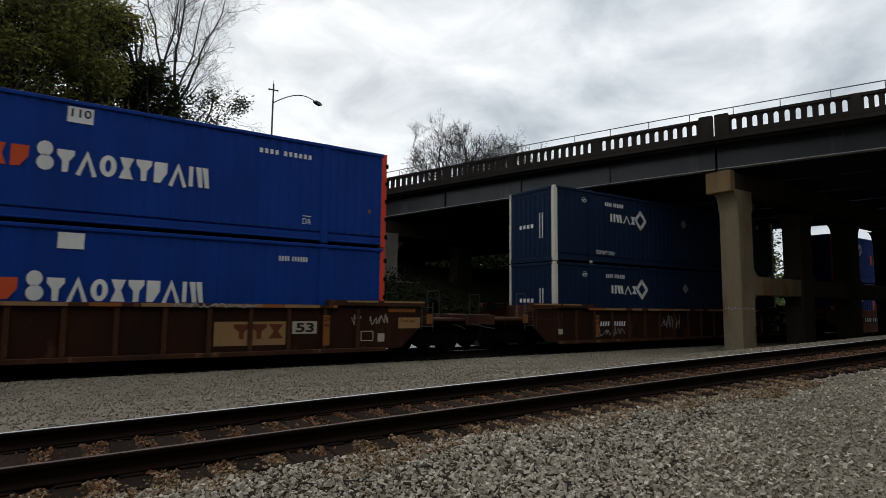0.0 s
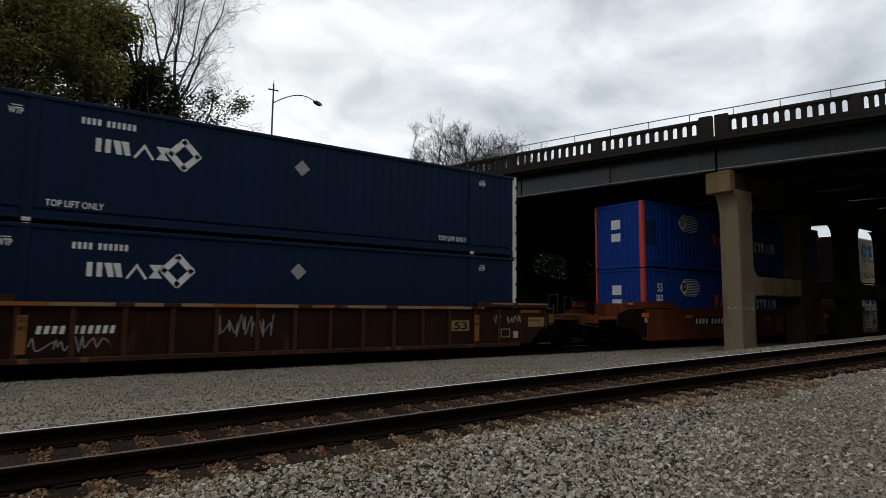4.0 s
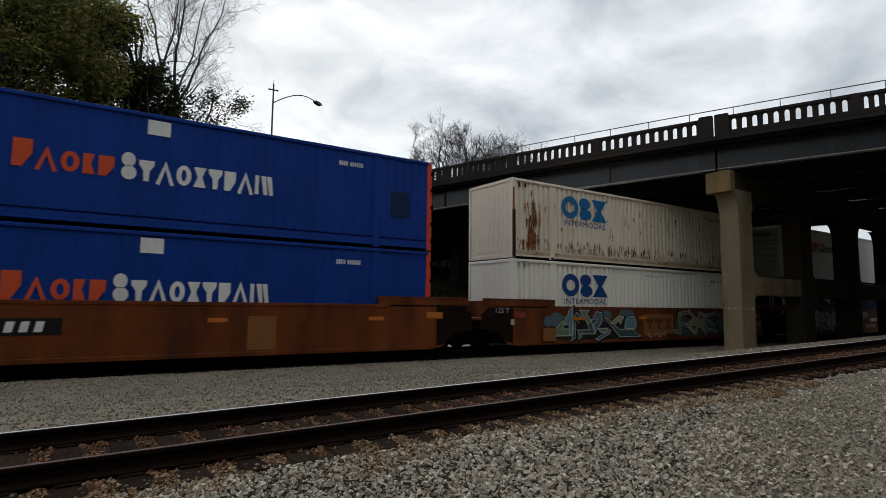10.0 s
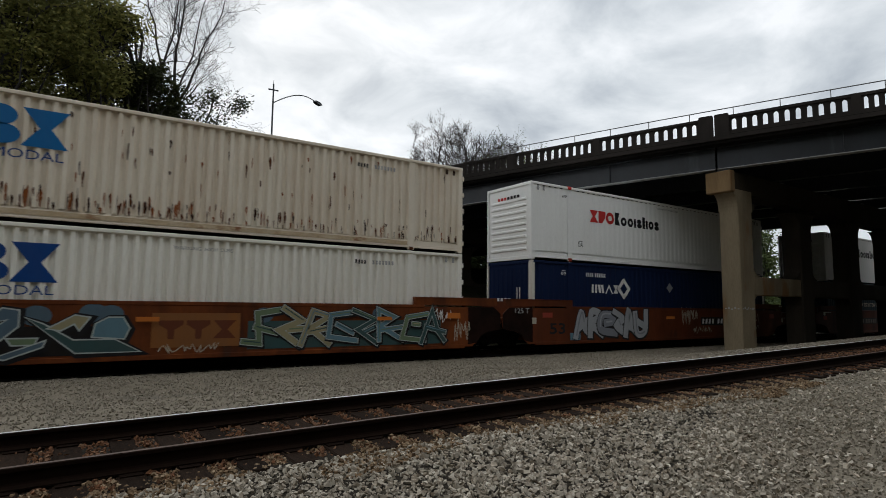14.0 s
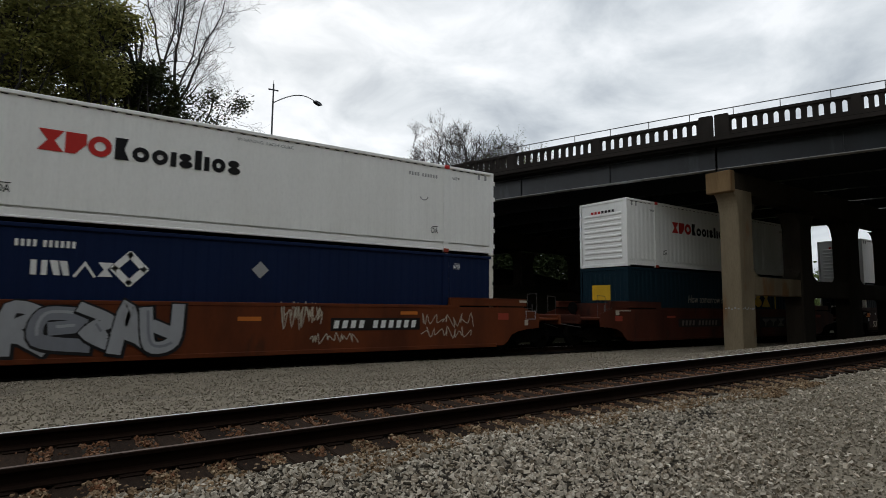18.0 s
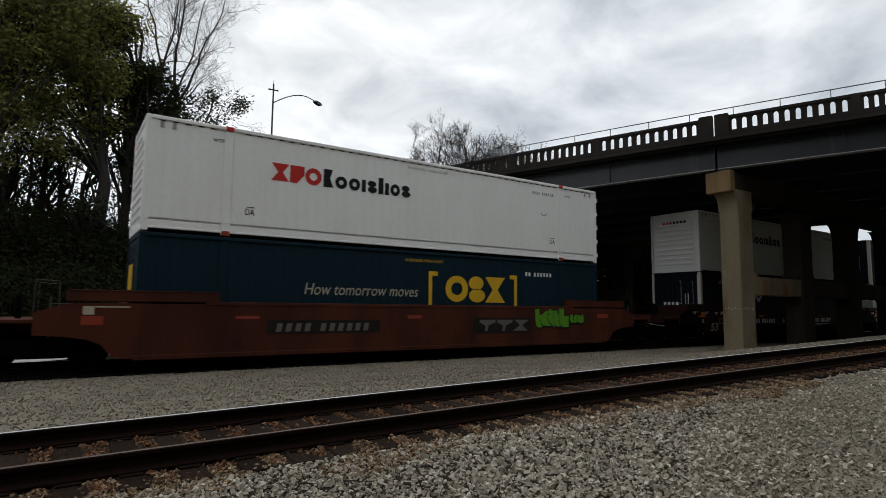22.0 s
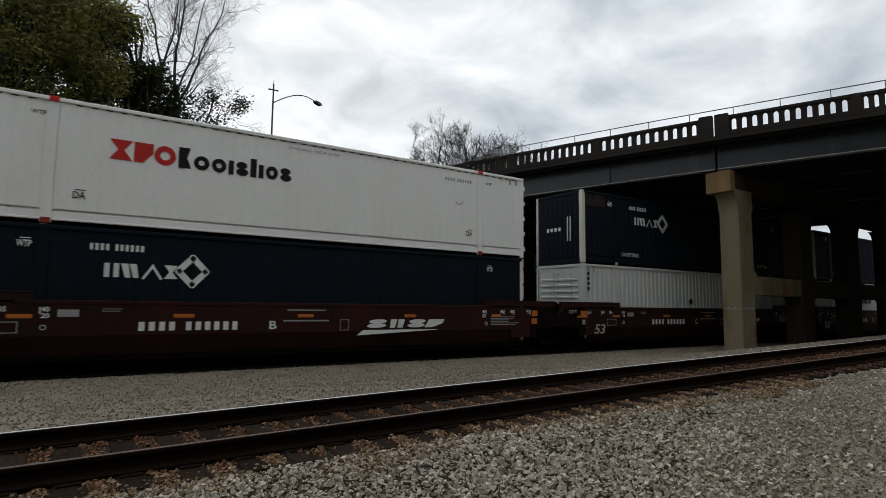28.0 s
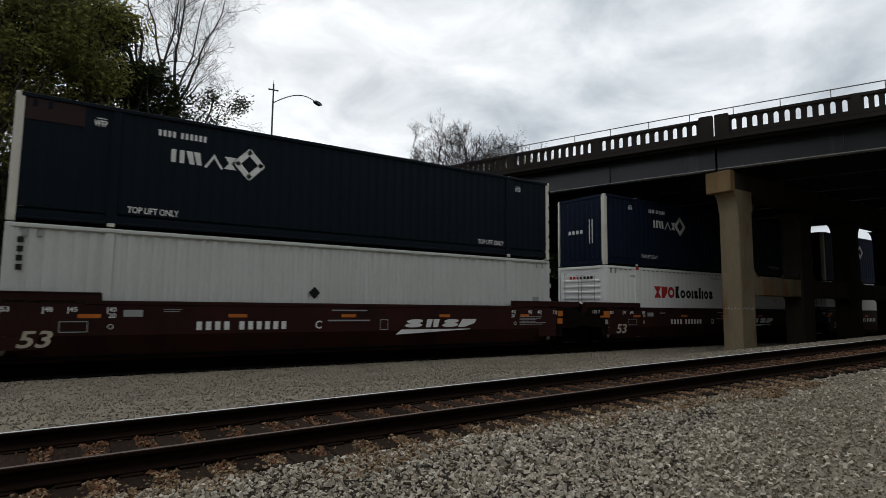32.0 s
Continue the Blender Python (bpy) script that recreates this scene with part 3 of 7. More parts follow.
def build_stones():
    ny = lambda x: far_rail_y(x) - 1.51
    # a dark sheet under the loose stones paints the shade in their gaps
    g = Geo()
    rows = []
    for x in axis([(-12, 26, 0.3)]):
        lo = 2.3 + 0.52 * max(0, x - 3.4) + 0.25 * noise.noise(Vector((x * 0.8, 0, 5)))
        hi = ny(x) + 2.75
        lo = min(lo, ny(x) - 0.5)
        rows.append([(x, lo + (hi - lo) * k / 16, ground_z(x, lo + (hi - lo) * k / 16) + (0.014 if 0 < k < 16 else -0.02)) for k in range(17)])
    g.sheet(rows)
    tagged(new("ballast_bed", g.mesh("ballast_bed", GAP_SHADE, True)), "dark sheet that paints the shade between the near track's stones", "ballast", kind="structure")
    # coarse ballast on the camera's side of the near track
    f = lambda x, y: (1.0 if y < ny(x) - 0.55 else 0.0) * smooth(1.3, 2.6, y) * (1 - 0.5 * smooth(-1.8, -3.5, x)) * (1 - 0.93 * smooth(3.6, 9.0, x - 1.2 * (y - 4))) * (1 - 0.6 * smooth(14, 24, x))
    scatter("ballast", "loose grey crushed stone ballast beside the track", STONE, spread_stones(41000, (-8, 24), (1.4, 5.75), 0.0255, f, 1, 0.5), 2)
    # rusty stones between and along the rails
    off_tie = lambda x: 1.0 if min(abs(x - k) for k in near_ties(x)) > 0.13 else 0.1
    f = lambda x, y: off_tie(x) if ny(x) - 0.40 < y < ny(x) + 2.3 else 0.0
    scatter("rusty_ballast", "rust-stained crushed stone between the rails", STONE_RUST, spread_stones(27000, (-4, 24), (4.3, 8.4), 0.021, f, 3, 0.7), 4)
    f = lambda x, y: (1.0 if y < ny(x) - 0.48 else off_tie(x)) if x < 11 and ny(x) - 0.95 - 0.25 * noise.noise(Vector((x * 0.7, 4, 1))) < y < ny(x) - 0.1 and noise.noise(Vector((x * 0.9, y * 1.4, 2))) > -0.2 else 0.0
    scatter("dusty_ballast", "brownish dusty stones along the tie ends", STONE_BROWN, spread_stones(10000, (-4, 20), (3.9, 5.8), 0.021, f, 11, 0.7), 12)
    # fine gravel
    f = lambda x, y: smooth(2.5, 7.0, x - 1.2 * (y - 4)) * (1 - 0.45 * smooth(6.0, 11.0, x - 1.2 * (y - 4))) if y < 5.2 - 0.03 * x else 0.0
    scatter("fine_gravel", "fine grey-brown gravel and dust", STONE_FINE, spread_stones(42000, (1, 30), (1.0, 5.6), 0.015, f, 5, 0.4), 6)
    f = lambda x, y: 1.0 if y > far_rail_y(x) + 0.8 else 0.0
    scatter("yard_gravel", "fine pale gravel between the two tracks", STONE_FINE, spread_stones(36000, (-3, 34), (7.6, 15.3), 0.021, f, 7, 0.3), 8)


build_stones()

# ---- the road bridge ----
def swept(section, a0, a1, step=1.0):
    """A closed outline (across, below the parapet's top) drawn along the bridge."""
    g, rows = Geo(), []
    for a in axis([(a0, a1, step)]):
        rows.append([bridge_pt(a, w, dz) for w, dz in section + section[:1]])
    g.sheet(rows)
    g.add(rows[0][:-1], [tuple(range(len(section)))])
    g.add(rows[-1][:-1], [tuple(range(len(section)))])
    return g


def rect(w0, w1, z0, z1):
    return [(w0, z0), (w1, z0), (w1, z1), (w0, z1)]


WIDE, A0, A1 = 20.0, -40.0, 44.0
SPAN = 17.2


def bridge_block(a0, a1, w0, w1, z0, z1):
    return swept(rect(w0, w1, z0, z1), a0, a1, 4.0)


def parapet_panel(parent, a0, a1, w, fine):
    """A run of arched openings between two posts."""
    n, t = 11, 0.15
    pitch = (a1 - a0) / n
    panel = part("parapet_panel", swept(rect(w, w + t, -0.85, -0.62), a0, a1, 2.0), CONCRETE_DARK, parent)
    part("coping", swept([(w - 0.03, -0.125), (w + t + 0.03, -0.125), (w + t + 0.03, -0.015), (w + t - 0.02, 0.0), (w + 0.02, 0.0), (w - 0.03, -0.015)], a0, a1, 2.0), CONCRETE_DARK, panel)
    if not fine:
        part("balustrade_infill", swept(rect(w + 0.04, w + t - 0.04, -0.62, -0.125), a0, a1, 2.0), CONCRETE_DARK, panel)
        return
    ow = pitch * 0.46
    for i in range(n + 1):
        c = a0 + pitch * i
        lo, hi = max(a0, c - (pitch - ow) / 2), min(a1, c + (pitch - ow) / 2)
        g = Geo()
        # the shaft widens into a half arch on each side
        pts = [(lo, -0.62), (hi, -0.62), (hi, -0.26)]
        if c < a1 - 0.01:
            pts += [(hi + ow / 2 * (1 - math.cos(k * math.pi / 8)), -0.26 + 0.115 * math.sin(k * math.pi / 8)) for k in range(1, 5)]
        pts += [(hi if c > a1 - 0.01 else hi + ow / 2, -0.125), (lo if c < a0 + 0.01 else lo - ow / 2, -0.125)]
        if c > a0 + 0.01:
            pts += [(lo - ow / 2 * (1 - math.cos(k * math.pi / 8)), -0.26 + 0.115 * math.sin(k * math.pi / 8)) for k in range(4, 0, -1)]
        pts.append((lo, -0.26))
        m = len(pts)
        g.add([bridge_pt(a, w + d, z) for d in (0.015, t - 0.015) for a, z in pts],
              [tuple(range(m)), tuple(range(m, 2 * m))[::-1]] + [(k, (k + 1) % m, m + (k + 1) % m, m + k) for k in range(m)])
        part("baluster", g, CONCRETE_DARK, panel)


def build_bridge():
    br = thing("road_bridge", "dark steel girder road bridge with arched concrete parapet", "bridge")
    part("deck", swept(rect(-0.06, WIDE + 0.06, -1.12, -0.80), A0, A1), DECK_SHADE, br, "concrete deck slab coloured near black for the shade below it")
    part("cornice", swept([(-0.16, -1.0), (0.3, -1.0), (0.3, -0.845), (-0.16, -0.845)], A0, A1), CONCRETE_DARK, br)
    # steel girders with flanges and stiffeners
    for k, w in enumerate((0.62, 4.4, 8.2, 12.0, 15.8, 19.4)):
        for j in range(-2, 3):
            a0, a1 = max(A0, j * SPAN + 0.04), min(A1, (j + 1) * SPAN - 0.04)
            if a1 <= a0:
                continue
            deep = 0.3 if k == 5 else 0.0
            gd = part("girder", swept(rect(w - 0.015, w + 0.015, -2.02 - deep, -1.12), a0, a1), GIRDER, br)
            part("top_flange", swept(rect(w - 0.16, w + 0.16, -1.15, -1.121), a0, a1), GIRDER, gd)
            # the outer flange is pale: its lit edge is put into the colour
            part("bottom_flange", swept(rect(w - 0.17, w + 0.17, -2.06 - deep, -2.022 - deep), a0, a1), FLANGE if k == 0 else GIRDER, gd)
            if k == 0:
                for i in range(1, 4):
                    a = a0 + (a1 - a0) * i / 4
                    part("stiffener", swept(rect(w - 0.12, w - 0.016, -2.02, -1.15), a, a + 0.015, 1), GIRDER, gd)
    # parapets: near side in full, far side plain
    for w, fine in ((0.0, True), (WIDE - 0.15, False)):
        for j in range(-2, 3):
            base = j * SPAN
            for lo, hi in ((0.03, 0.55), (SPAN - 0.55, SPAN - 0.03)):
                if A0 < base + lo and base + hi < A1:
                    post = part("parapet_post", bridge_block(base + lo, base + hi, w - 0.10, w + 0.25, -1.0, 0.045), CONCRETE_DARK, br)
                    part("post_cap", bridge_block(base + lo + 0.03, base + hi - 0.03, w - 0.07, w + 0.22, 0.046, 0.075), CONCRETE_DARK, post)
            cuts = (0.55, 4.62, 4.92, 8.72, 9.02, 12.35, 12.65, SPAN - 0.55)
            for lo, hi in zip(cuts[1::2], cuts[2::2]):
                if A0 < base + lo and base + hi < A1:
                    part("parapet_post", bridge_block(base + lo, base + hi, w - 0.006, w + 0.156, -0.86, -0.001), CONCRETE_DARK, br)
            for lo, hi in zip(cuts[0::2], cuts[1::2]):
                if A0 < base + lo and base + hi < A1:
                    parapet_panel(br, base + lo, base + hi, w, fine and -9 < base + lo < 26)
    # pipe handrail on the near parapet
    part("handrail", swept([(0.075 + 0.022 * math.cos(k * math.pi / 4), 0.31 + 0.022 * math.sin(k * math.pi / 4)) for k in range(8)], A0, A1, 2.0), PIPE, br, "grey steel pipe handrail")
    a = -15.3
    while a < 30:
        p, q = Vector(bridge_pt(a, 0.075, 0.0)), Vector(bridge_pt(a, 0.075, 0.31))
        part("handrail_post", Geo().tube(p, q, 0.016), PIPE, br)
        a += 1.62
    return br


build_bridge()


def fillet(x, z, r, sx, sz, n=5):
    """Points of a rounded inner corner, from the wall to the soffit."""
    return [(x + sx * r * (1 - math.cos(t)), z + sz * r * (math.sin(t) - 1)) for t in [math.pi / 2 * i / n for i in range(n + 1)]]


def build_pier(x0, y0, top, label, front=None):
    """A concrete bent: columns, a strut and a deep cap with rounded portals. x0, y0: the front edge of the first column."""
    p = thing("bridge_pier", label, "bridge pier", "piers of the bridge", at=(x0, y0, 0))
    low, d, wide, under = -0.5, 0.80, 1.08, 1.20
    front = front or CONCRETE
    cols = [0.0, 5.10, 10.16, 15.22, 20.28]
    for c in cols:
        # chamfered shafts
        g = Geo().prism([(c + 0.05, 0.0), (c + wide - 0.05, 0.0), (c + wide, 0.05), (c + wide, d - 0.05), (c + wide - 0.05, d), (c + 0.05, d), (c, d - 0.05), (c, 0.05)], low, top - under, "z")
        part("column", g, front if c == 0 else COLUMN_SHADE, p)
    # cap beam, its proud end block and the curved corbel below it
    cap = part("cap", Geo().prism([(-0.36, top - 0.80), (21.36, top - under), (22.3, top - 0.86), (22.3, top), (-0.36, top)], 0.0, d, "y"), COLUMN_SHADE, p, "concrete cap beam darkened for the shade under the deck")
    part("cap_end", Geo().box(-0.68, -0.35, -0.13, d + 0.13, top - 0.86, top, 0.03), CONCRETE_RUST if front is CONCRETE else front, cap, "rust-stained end of the cap beam")
    n = 8
    arc = [(-0.42 + 0.42 * math.sin(math.pi / 2 * k / n), top - 0.82 - 0.72 * (1 - math.cos(math.pi / 2 * k / n))) for k in range(n + 1)]
    part("corbel", Geo().prism(arc + [(wide, top - 1.54), (wide, top - 0.70), (-0.40, top - 0.70)], -0.004, d + 0.004, "y"), front, cap)
    for c0, c1 in zip(cols, cols[1:]):
        for x, s in ((c0 + wide, 1), (c1, -1)):
            g = Geo().prism([(x, top - under + 0.02)] + fillet(x, top - under + 0.02, 0.62, s, 1)[::-1], 0.004, d - 0.004, "y")
            part("haunch", g, COLUMN_SHADE, p)
        part("strut", Geo().box(c0 + wide, c1, 0.06, d - 0.06, 2.08, 2.84, 0.03), front if c0 == 0 else COLUMN_SHADE, p)
        for x, s in ((c0 + wide, 1), (c1, -1)):
            g, g2 = Geo(), Geo()
            g.prism([(x, 2.84)] + [(x + s * 0.62 * (1 - math.sin(t)), 2.84 + 0.62 * (1 - math.cos(t))) for t in [math.pi / 2 * i / 6 for i in range(7)]], 0.063, d - 0.063, "y")
            g2.prism([(x, 2.08)] + [(x + s * 0.40 * (1 - math.sin(t)), 2.08 - 0.40 * (1 - math.cos(t))) for t in [math.pi / 2 * i / 6 for i in range(7)]], 0.063, d - 0.063, "y")
            near = front if c0 == 0 and s > 0 else COLUMN_SHADE
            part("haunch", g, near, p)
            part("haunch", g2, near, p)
    # faded, broken painted marks on the first column
    for k in range(7):
        z = 1.50 + 0.02 * math.sin(k * 2.3)
        part("paint_mark", Geo().box(0.08 + 0.135 * k, 0.15 + 0.135 * k + 0.03 * (k % 3), -0.004, 0.0, z, z + 0.05 + 0.04 * (k % 2)), FLANGE, p)
        if k < 5:
            part("paint_mark", Geo().box(-0.004, 0.0, 0.09 + 0.13 * k, 0.16 + 0.13 * k, z, z + 0.05 + 0.03 * (k % 2)), FLANGE, p)
    # bearings under the girders
    for w in (0.62, 4.4, 8.2, 12.0, 15.8, 19.4):
        x = w / math.cos(BR_A) - 0.80
        part("bearing", Geo().box(x - 0.2, x + 0.2, 0.2, d - 0.2, top, top + 0.14), GIRDER, p)
    return p


PIER_X, PIER_Y = 22.37, 12.27
for j in (-1, 0, 1, 2):
    q = BR_P + BR_U * (SPAN * j)
    build_pier(PIER_X + q.x - BR_P.x - (0.5 if j == 1 else 0.0), PIER_Y + q.y - BR_P.y, deck_z(SPAN * j) - 2.06 - 0.14,
               "weathered concrete bridge pier with portal openings and rust stains" if j < 1 else "weathered grey concrete bridge pier with portal openings", CONCRETE if j < 1 else CONCRETE_GREY)


def build_street_lamp():
    lamp = thing("street_lamp", "tall thin street lamp with curved arm on the bridge", "street lamp", at=bridge_pt(25.75, 0.32, -0.8))
    h = 15.7 - bridge_pt(25.75, 0.32, -0.8)[2]
    part("pole", Geo().tube((0, 0, 0), (0, 0, h), 0.075, 0.05, 10), GIRDER, lamp)
    arm = [Vector((0, 0, h - 1.25))]
    for i in range(1, 11):
        t = i / 10
        arm.append(BR_N * (3.8 * t) + Vector((0, 0, h - 1.25 + 1.40 * math.sin(t * 0.60 * math.pi))))
    part("arm", Geo().path(arm, 0.035), GIRDER, lamp)
    e = arm[-1]
    g = Geo()
    g.prism([(-0.05, -0.04), (0.2, -0.14), (0.55, -0.17), (0.68, -0.08), (0.4, 0.04), (0.0, 0.05)], -0.14, 0.14, "y")
    ca, sa = BR_N.x, BR_N.y
    g.v = [(e.x + x * ca - y * sa, e.y + x * sa + y * ca, e.z + z) for x, y, z in g.v]
    part("lamp_head", g, GIRDER, lamp)
    part("cross_arm", Geo().box(-0.32, 0.32, -0.03, 0.03, h - 0.42, h - 0.35), GIRDER, lamp)
    part("spike", Geo().tube((0, 0, h), (0, 0, h + 0.25), 0.02), GIRDER, lamp)


build_street_lamp()


def build_abutment():
    ab = thing("bridge_abutment", "darkened concrete abutment under the bridge end", "abutment")
    for a0, a1, w0, w1, zt in ((26.5, 27.6, -0.3, WIDE + 0.3, -2.16), (25.2, 26.5, -0.3, WIDE + 0.3, -4.2)):
        pts = [BR_P + BR_U * a + BR_N * w for a, w in ((a0, w0), (a1, w0), (a1, w1), (a0, w1))]
        g = Geo().prism([(p.x, p.y) for p in pts], -1.0, deck_z(a0) + zt, "z")
        part("wall" if zt > -3 else "footing_shelf", g, CONCRETE_DARK, ab)


build_abutment()

# ---- the train ----
GRIME, MOVERS, WHEELS = [], [], []   # things that roll with the train, and turning wheelsets
CL, CW, CH = 16.154, 2.591, 2.896
LOW_Z, UP_Z = 0.32, 3.25


def words(text, x0, x1, z0, h, mat, parent, y=-0.006, slant=0.0, bold=0.0, label="", name="lettering"):
    """Painted words that fill a box on the side: from x0 to x1, from z0 up by h."""
    def make():
        cu = bpy.data.curves.new("lettering", "FONT")
        cu.body, cu.size, cu.extrude, cu.offset, cu.shear, cu.resolution_u = text, 1.0, 0.0, bold, slant, 3
        ob = bpy.data.objects.new("lettering", cu)
        me = bpy.data.meshes.new_from_object(ob)
        bpy.data.objects.remove(ob)
        lo = [min(v.co[i] for v in me.vertices) for i in (0, 1)]
        hi = [max(v.co[i] for v in me.vertices) for i in (0, 1)]
        for v in me.vertices:
            v.co = ((v.co.x - lo[0]) / (hi[0] - lo[0]) * (x1 - x0), 0.0, (v.co.y - lo[1]) / (hi[1] - lo[1]) * h)
        me.materials.clear()
        me.materials.append(mat)
        me.update()
        return me
    me = kept(("text", text, round(x1 - x0, 3), h, mat.name, slant, bold), make)
    return part(name, me, None, parent, label, at=(x0, y, z0))


def flat(g, pts, y):
    """A painted polygon on the side (x, z)."""
    n = len(pts)
    g.add([(x, y, z) for x, z in pts], [tuple(range(n))])


def band(g, pts, w, y, closed=False):
    """A ribbon of one width along a line, mitred at its corners."""
    p = [q for k, q in enumerate(pts) if k == 0 or abs(q[0] - pts[k - 1][0]) + abs(q[1] - pts[k - 1][1]) > 1e-4]
    n = len(p)
    if n < 2:
        return g
    verts = []
    for k in range(n):
        a, b, c = p[(k - 1) % n], p[k], p[(k + 1) % n]
        if not closed and k == 0:
            a = (2 * b[0] - c[0], 2 * b[1] - c[1])
        if not closed and k == n - 1:
            c = (2 * b[0] - a[0], 2 * b[1] - a[1])
        d0, d1 = Vector((b[0] - a[0], b[1] - a[1])).normalized(), Vector((c[0] - b[0], c[1] - b[1])).normalized()
        m = Vector((-d0.y - d1.y, d0.x + d1.x))
        if m.length < 0.2:
            m = Vector((-d0.y, d0.x))
        m.normalize()
        m *= w / 2 / max(0.45, m.dot(Vector((-d0.y, d0.x))))
        e = w / 2 if not closed and k in (0, n - 1) else 0.0
        o = -d0 * e if k == 0 else d0 * e
        verts += [(b[0] + m.x + o.x, y, b[1] + m.y + o.y), (b[0] - m.x + o.x, y, b[1] - m.y + o.y)]
    last = n if closed else n - 1
    return g.add(verts, [(2 * k, 2 * k + 1, 2 * ((k + 1) % n) + 1, 2 * ((k + 1) % n)) for k in range(last)])


def ring(g, cx, cz, rx, rz, w, y, a0=0, a1=360, n=22):
    pts = [(math.cos(radians(a0 + (a1 - a0) * i / n)), math.sin(radians(a0 + (a1 - a0) * i / n))) for i in range(n + 1)]
    for (c0, s0), (c1, s1) in zip(pts, pts[1:]):
        flat(g, [(cx + rx * c0, cz + rz * s0), (cx + rx * c1, cz + rz * s1), (cx + (rx - w) * c1, cz + (rz - w) * s1), (cx + (rx - w) * c0, cz + (rz - w) * s0)], y)


def shape(k, a, b, zz, t, w, y):
    """One plain shape in a box from a to b, zz to t, of stroke width w."""
    g, m = Geo(), (zz + t) / 2
    c = (a + b) / 2
    if k == "ring":
        ring(g, c, m, (b - a) / 2, (t - zz) / 2, w, y)
    elif k == "bar":
        flat(g, [(a, zz), (b, zz), (b, t), (a, t)], y)
    elif k == "glass":
        flat(g, [(a, zz), (b, zz), (c + w * 0.5, m), (b, t), (a, t), (c - w * 0.5, m)], y)
    elif k == "twin":
        for p in (a, b - (b - a) * 0.36):
            flat(g, [(p, zz), (p + (b - a) * 0.36, zz), (p + (b - a) * 0.36, t), (p, t)], y)
    elif k == "lean":
        for p in (a, a + (b - a) * 0.42):
            flat(g, [(p + (b - a) * 0.22, zz), (p + (b - a) * 0.5, zz), (p + (b - a) * 0.36, t), (p, t)], y)
    elif k == "stack":
        # two solid ovals, one over the other
        for cc, zc, rx in ((c - (b - a) * 0.03, m + (t - zz) * 0.24, 0.46), (c + (b - a) * 0.03, m - (t - zz) * 0.24, 0.50)):
            flat(g, [(cc + (b - a) * rx * math.cos(q * math.pi / 10), zc + (t - zz) * 0.265 * math.sin(q * math.pi / 10)) for q in range(20)], y)
    elif k == "flag":
        # a block with its lower corner cut away
        flat(g, [(a, zz), (a + (b - a) * 0.5, zz), (b, m), (b, t), (a, t)], y)
    elif k == "drop":
        # a wedge that stands on its point
        flat(g, [(c - w * 0.5, zz), (c + w * 0.5, zz), (c + w * 0.6, m), (b, t - (t - zz) * 0.22), (b, t), (a, t), (a, t - (t - zz) * 0.22), (c - w * 0.6, m)], y)
    elif k == "half":
        # a block with a slanting side
        flat(g, [(a, zz), (b, zz), (b - (b - a) * 0.35, m), (b - (b - a) * 0.1, t), (a, t)], y)
    elif k == "peak":
        # the outline of a triangle
        band(g, [(a + w * 0.4, zz), (c, t - w * 0.5), (b - w * 0.4, zz)], w * 0.8, y)
    return g


def emblem(parent, seq, x0, x1, z0, h, mat, label, y=-0.006, slant=0.0, weight=0.16, gap=0.10):
    """A row of plain shapes that stands for a painted company mark. seq: (shape, width, height)."""
    unit = (x1 - x0) / (sum(w for _, w, _ in seq) + gap * (len(seq) - 1))
    x, first = x0, None
    for k, sw, sh in seq:
        g = shape(k, x, x + sw * unit, z0, z0 + sh * h, weight * h, y)
        if slant:
            g.v = [(px + (pz - z0) * slant, py, pz) for px, py, pz in g.v]
        if first is None:
            first = part("company_mark", g, mat, parent, label)
        else:
            part("mark_shape", g, mat, first)
        x += (sw + gap) * unit
    return first


def bars(parent, groups, x0, x1, z, h, mat, y=-0.006, slant=0.0, name="reporting_mark"):
    """Private or unreadable writing: a plain bar for each character. groups: characters a word."""
    total = sum(groups) * 1.4 + (len(groups) - 1) * 1.0
    w = (x1 - x0) / total
    x, first = x0, None
    me = kept(("bar", round(w, 4), h, slant, mat.name), lambda: Geo().add([(0, 0, 0), (w * 0.8, 0, 0), (w * 0.8 + slant * h, 0, h), (slant * h, 0, h)], [(0, 1, 2, 3)]).mesh("character_bar", mat))
    for n in groups:
        for _ in range(n):
            if first is None:
                first = part(name, me, None, parent, at=(x, y, z))
            else:
                part("character_bar", me, None, first, at=(x - x0, 0, 0))
            x += w * 1.4
        x += w
    return first


def patch(parent, name, x0, x1, z0, z1, mat, y=-0.005, label=""):
    """A painted or stuck-on rectangle."""
    return part(name, Geo().add([(x0, y, z0), (x1, y, z0), (x1, y, z1), (x0, y, z1)], [(0, 1, 2, 3)]), mat, parent, label)


def corrugated(x0, x1, z0, z1, pitch, depth, flat_part=0.32, face=1):
    """A pressed sheet with upright folds; face 1 looks to -y."""
    g, n = Geo(), max(1, round((x1 - x0) / pitch))
    p = (x1 - x0) / n
    prof = []
    for i in range(n):
        a = x0 + i * p
        prof += [(a, 0.0), (a + p * flat_part, 0.0), (a + p * 0.5, depth), (a + p * (0.5 + flat_part), depth)]
    prof.append((x1, 0.0))
    rows = [[(x, face * d, z) for x, d in prof] for z in (z0, z1)]
    g.sheet(rows if face > 0 else rows[::-1])
    return g


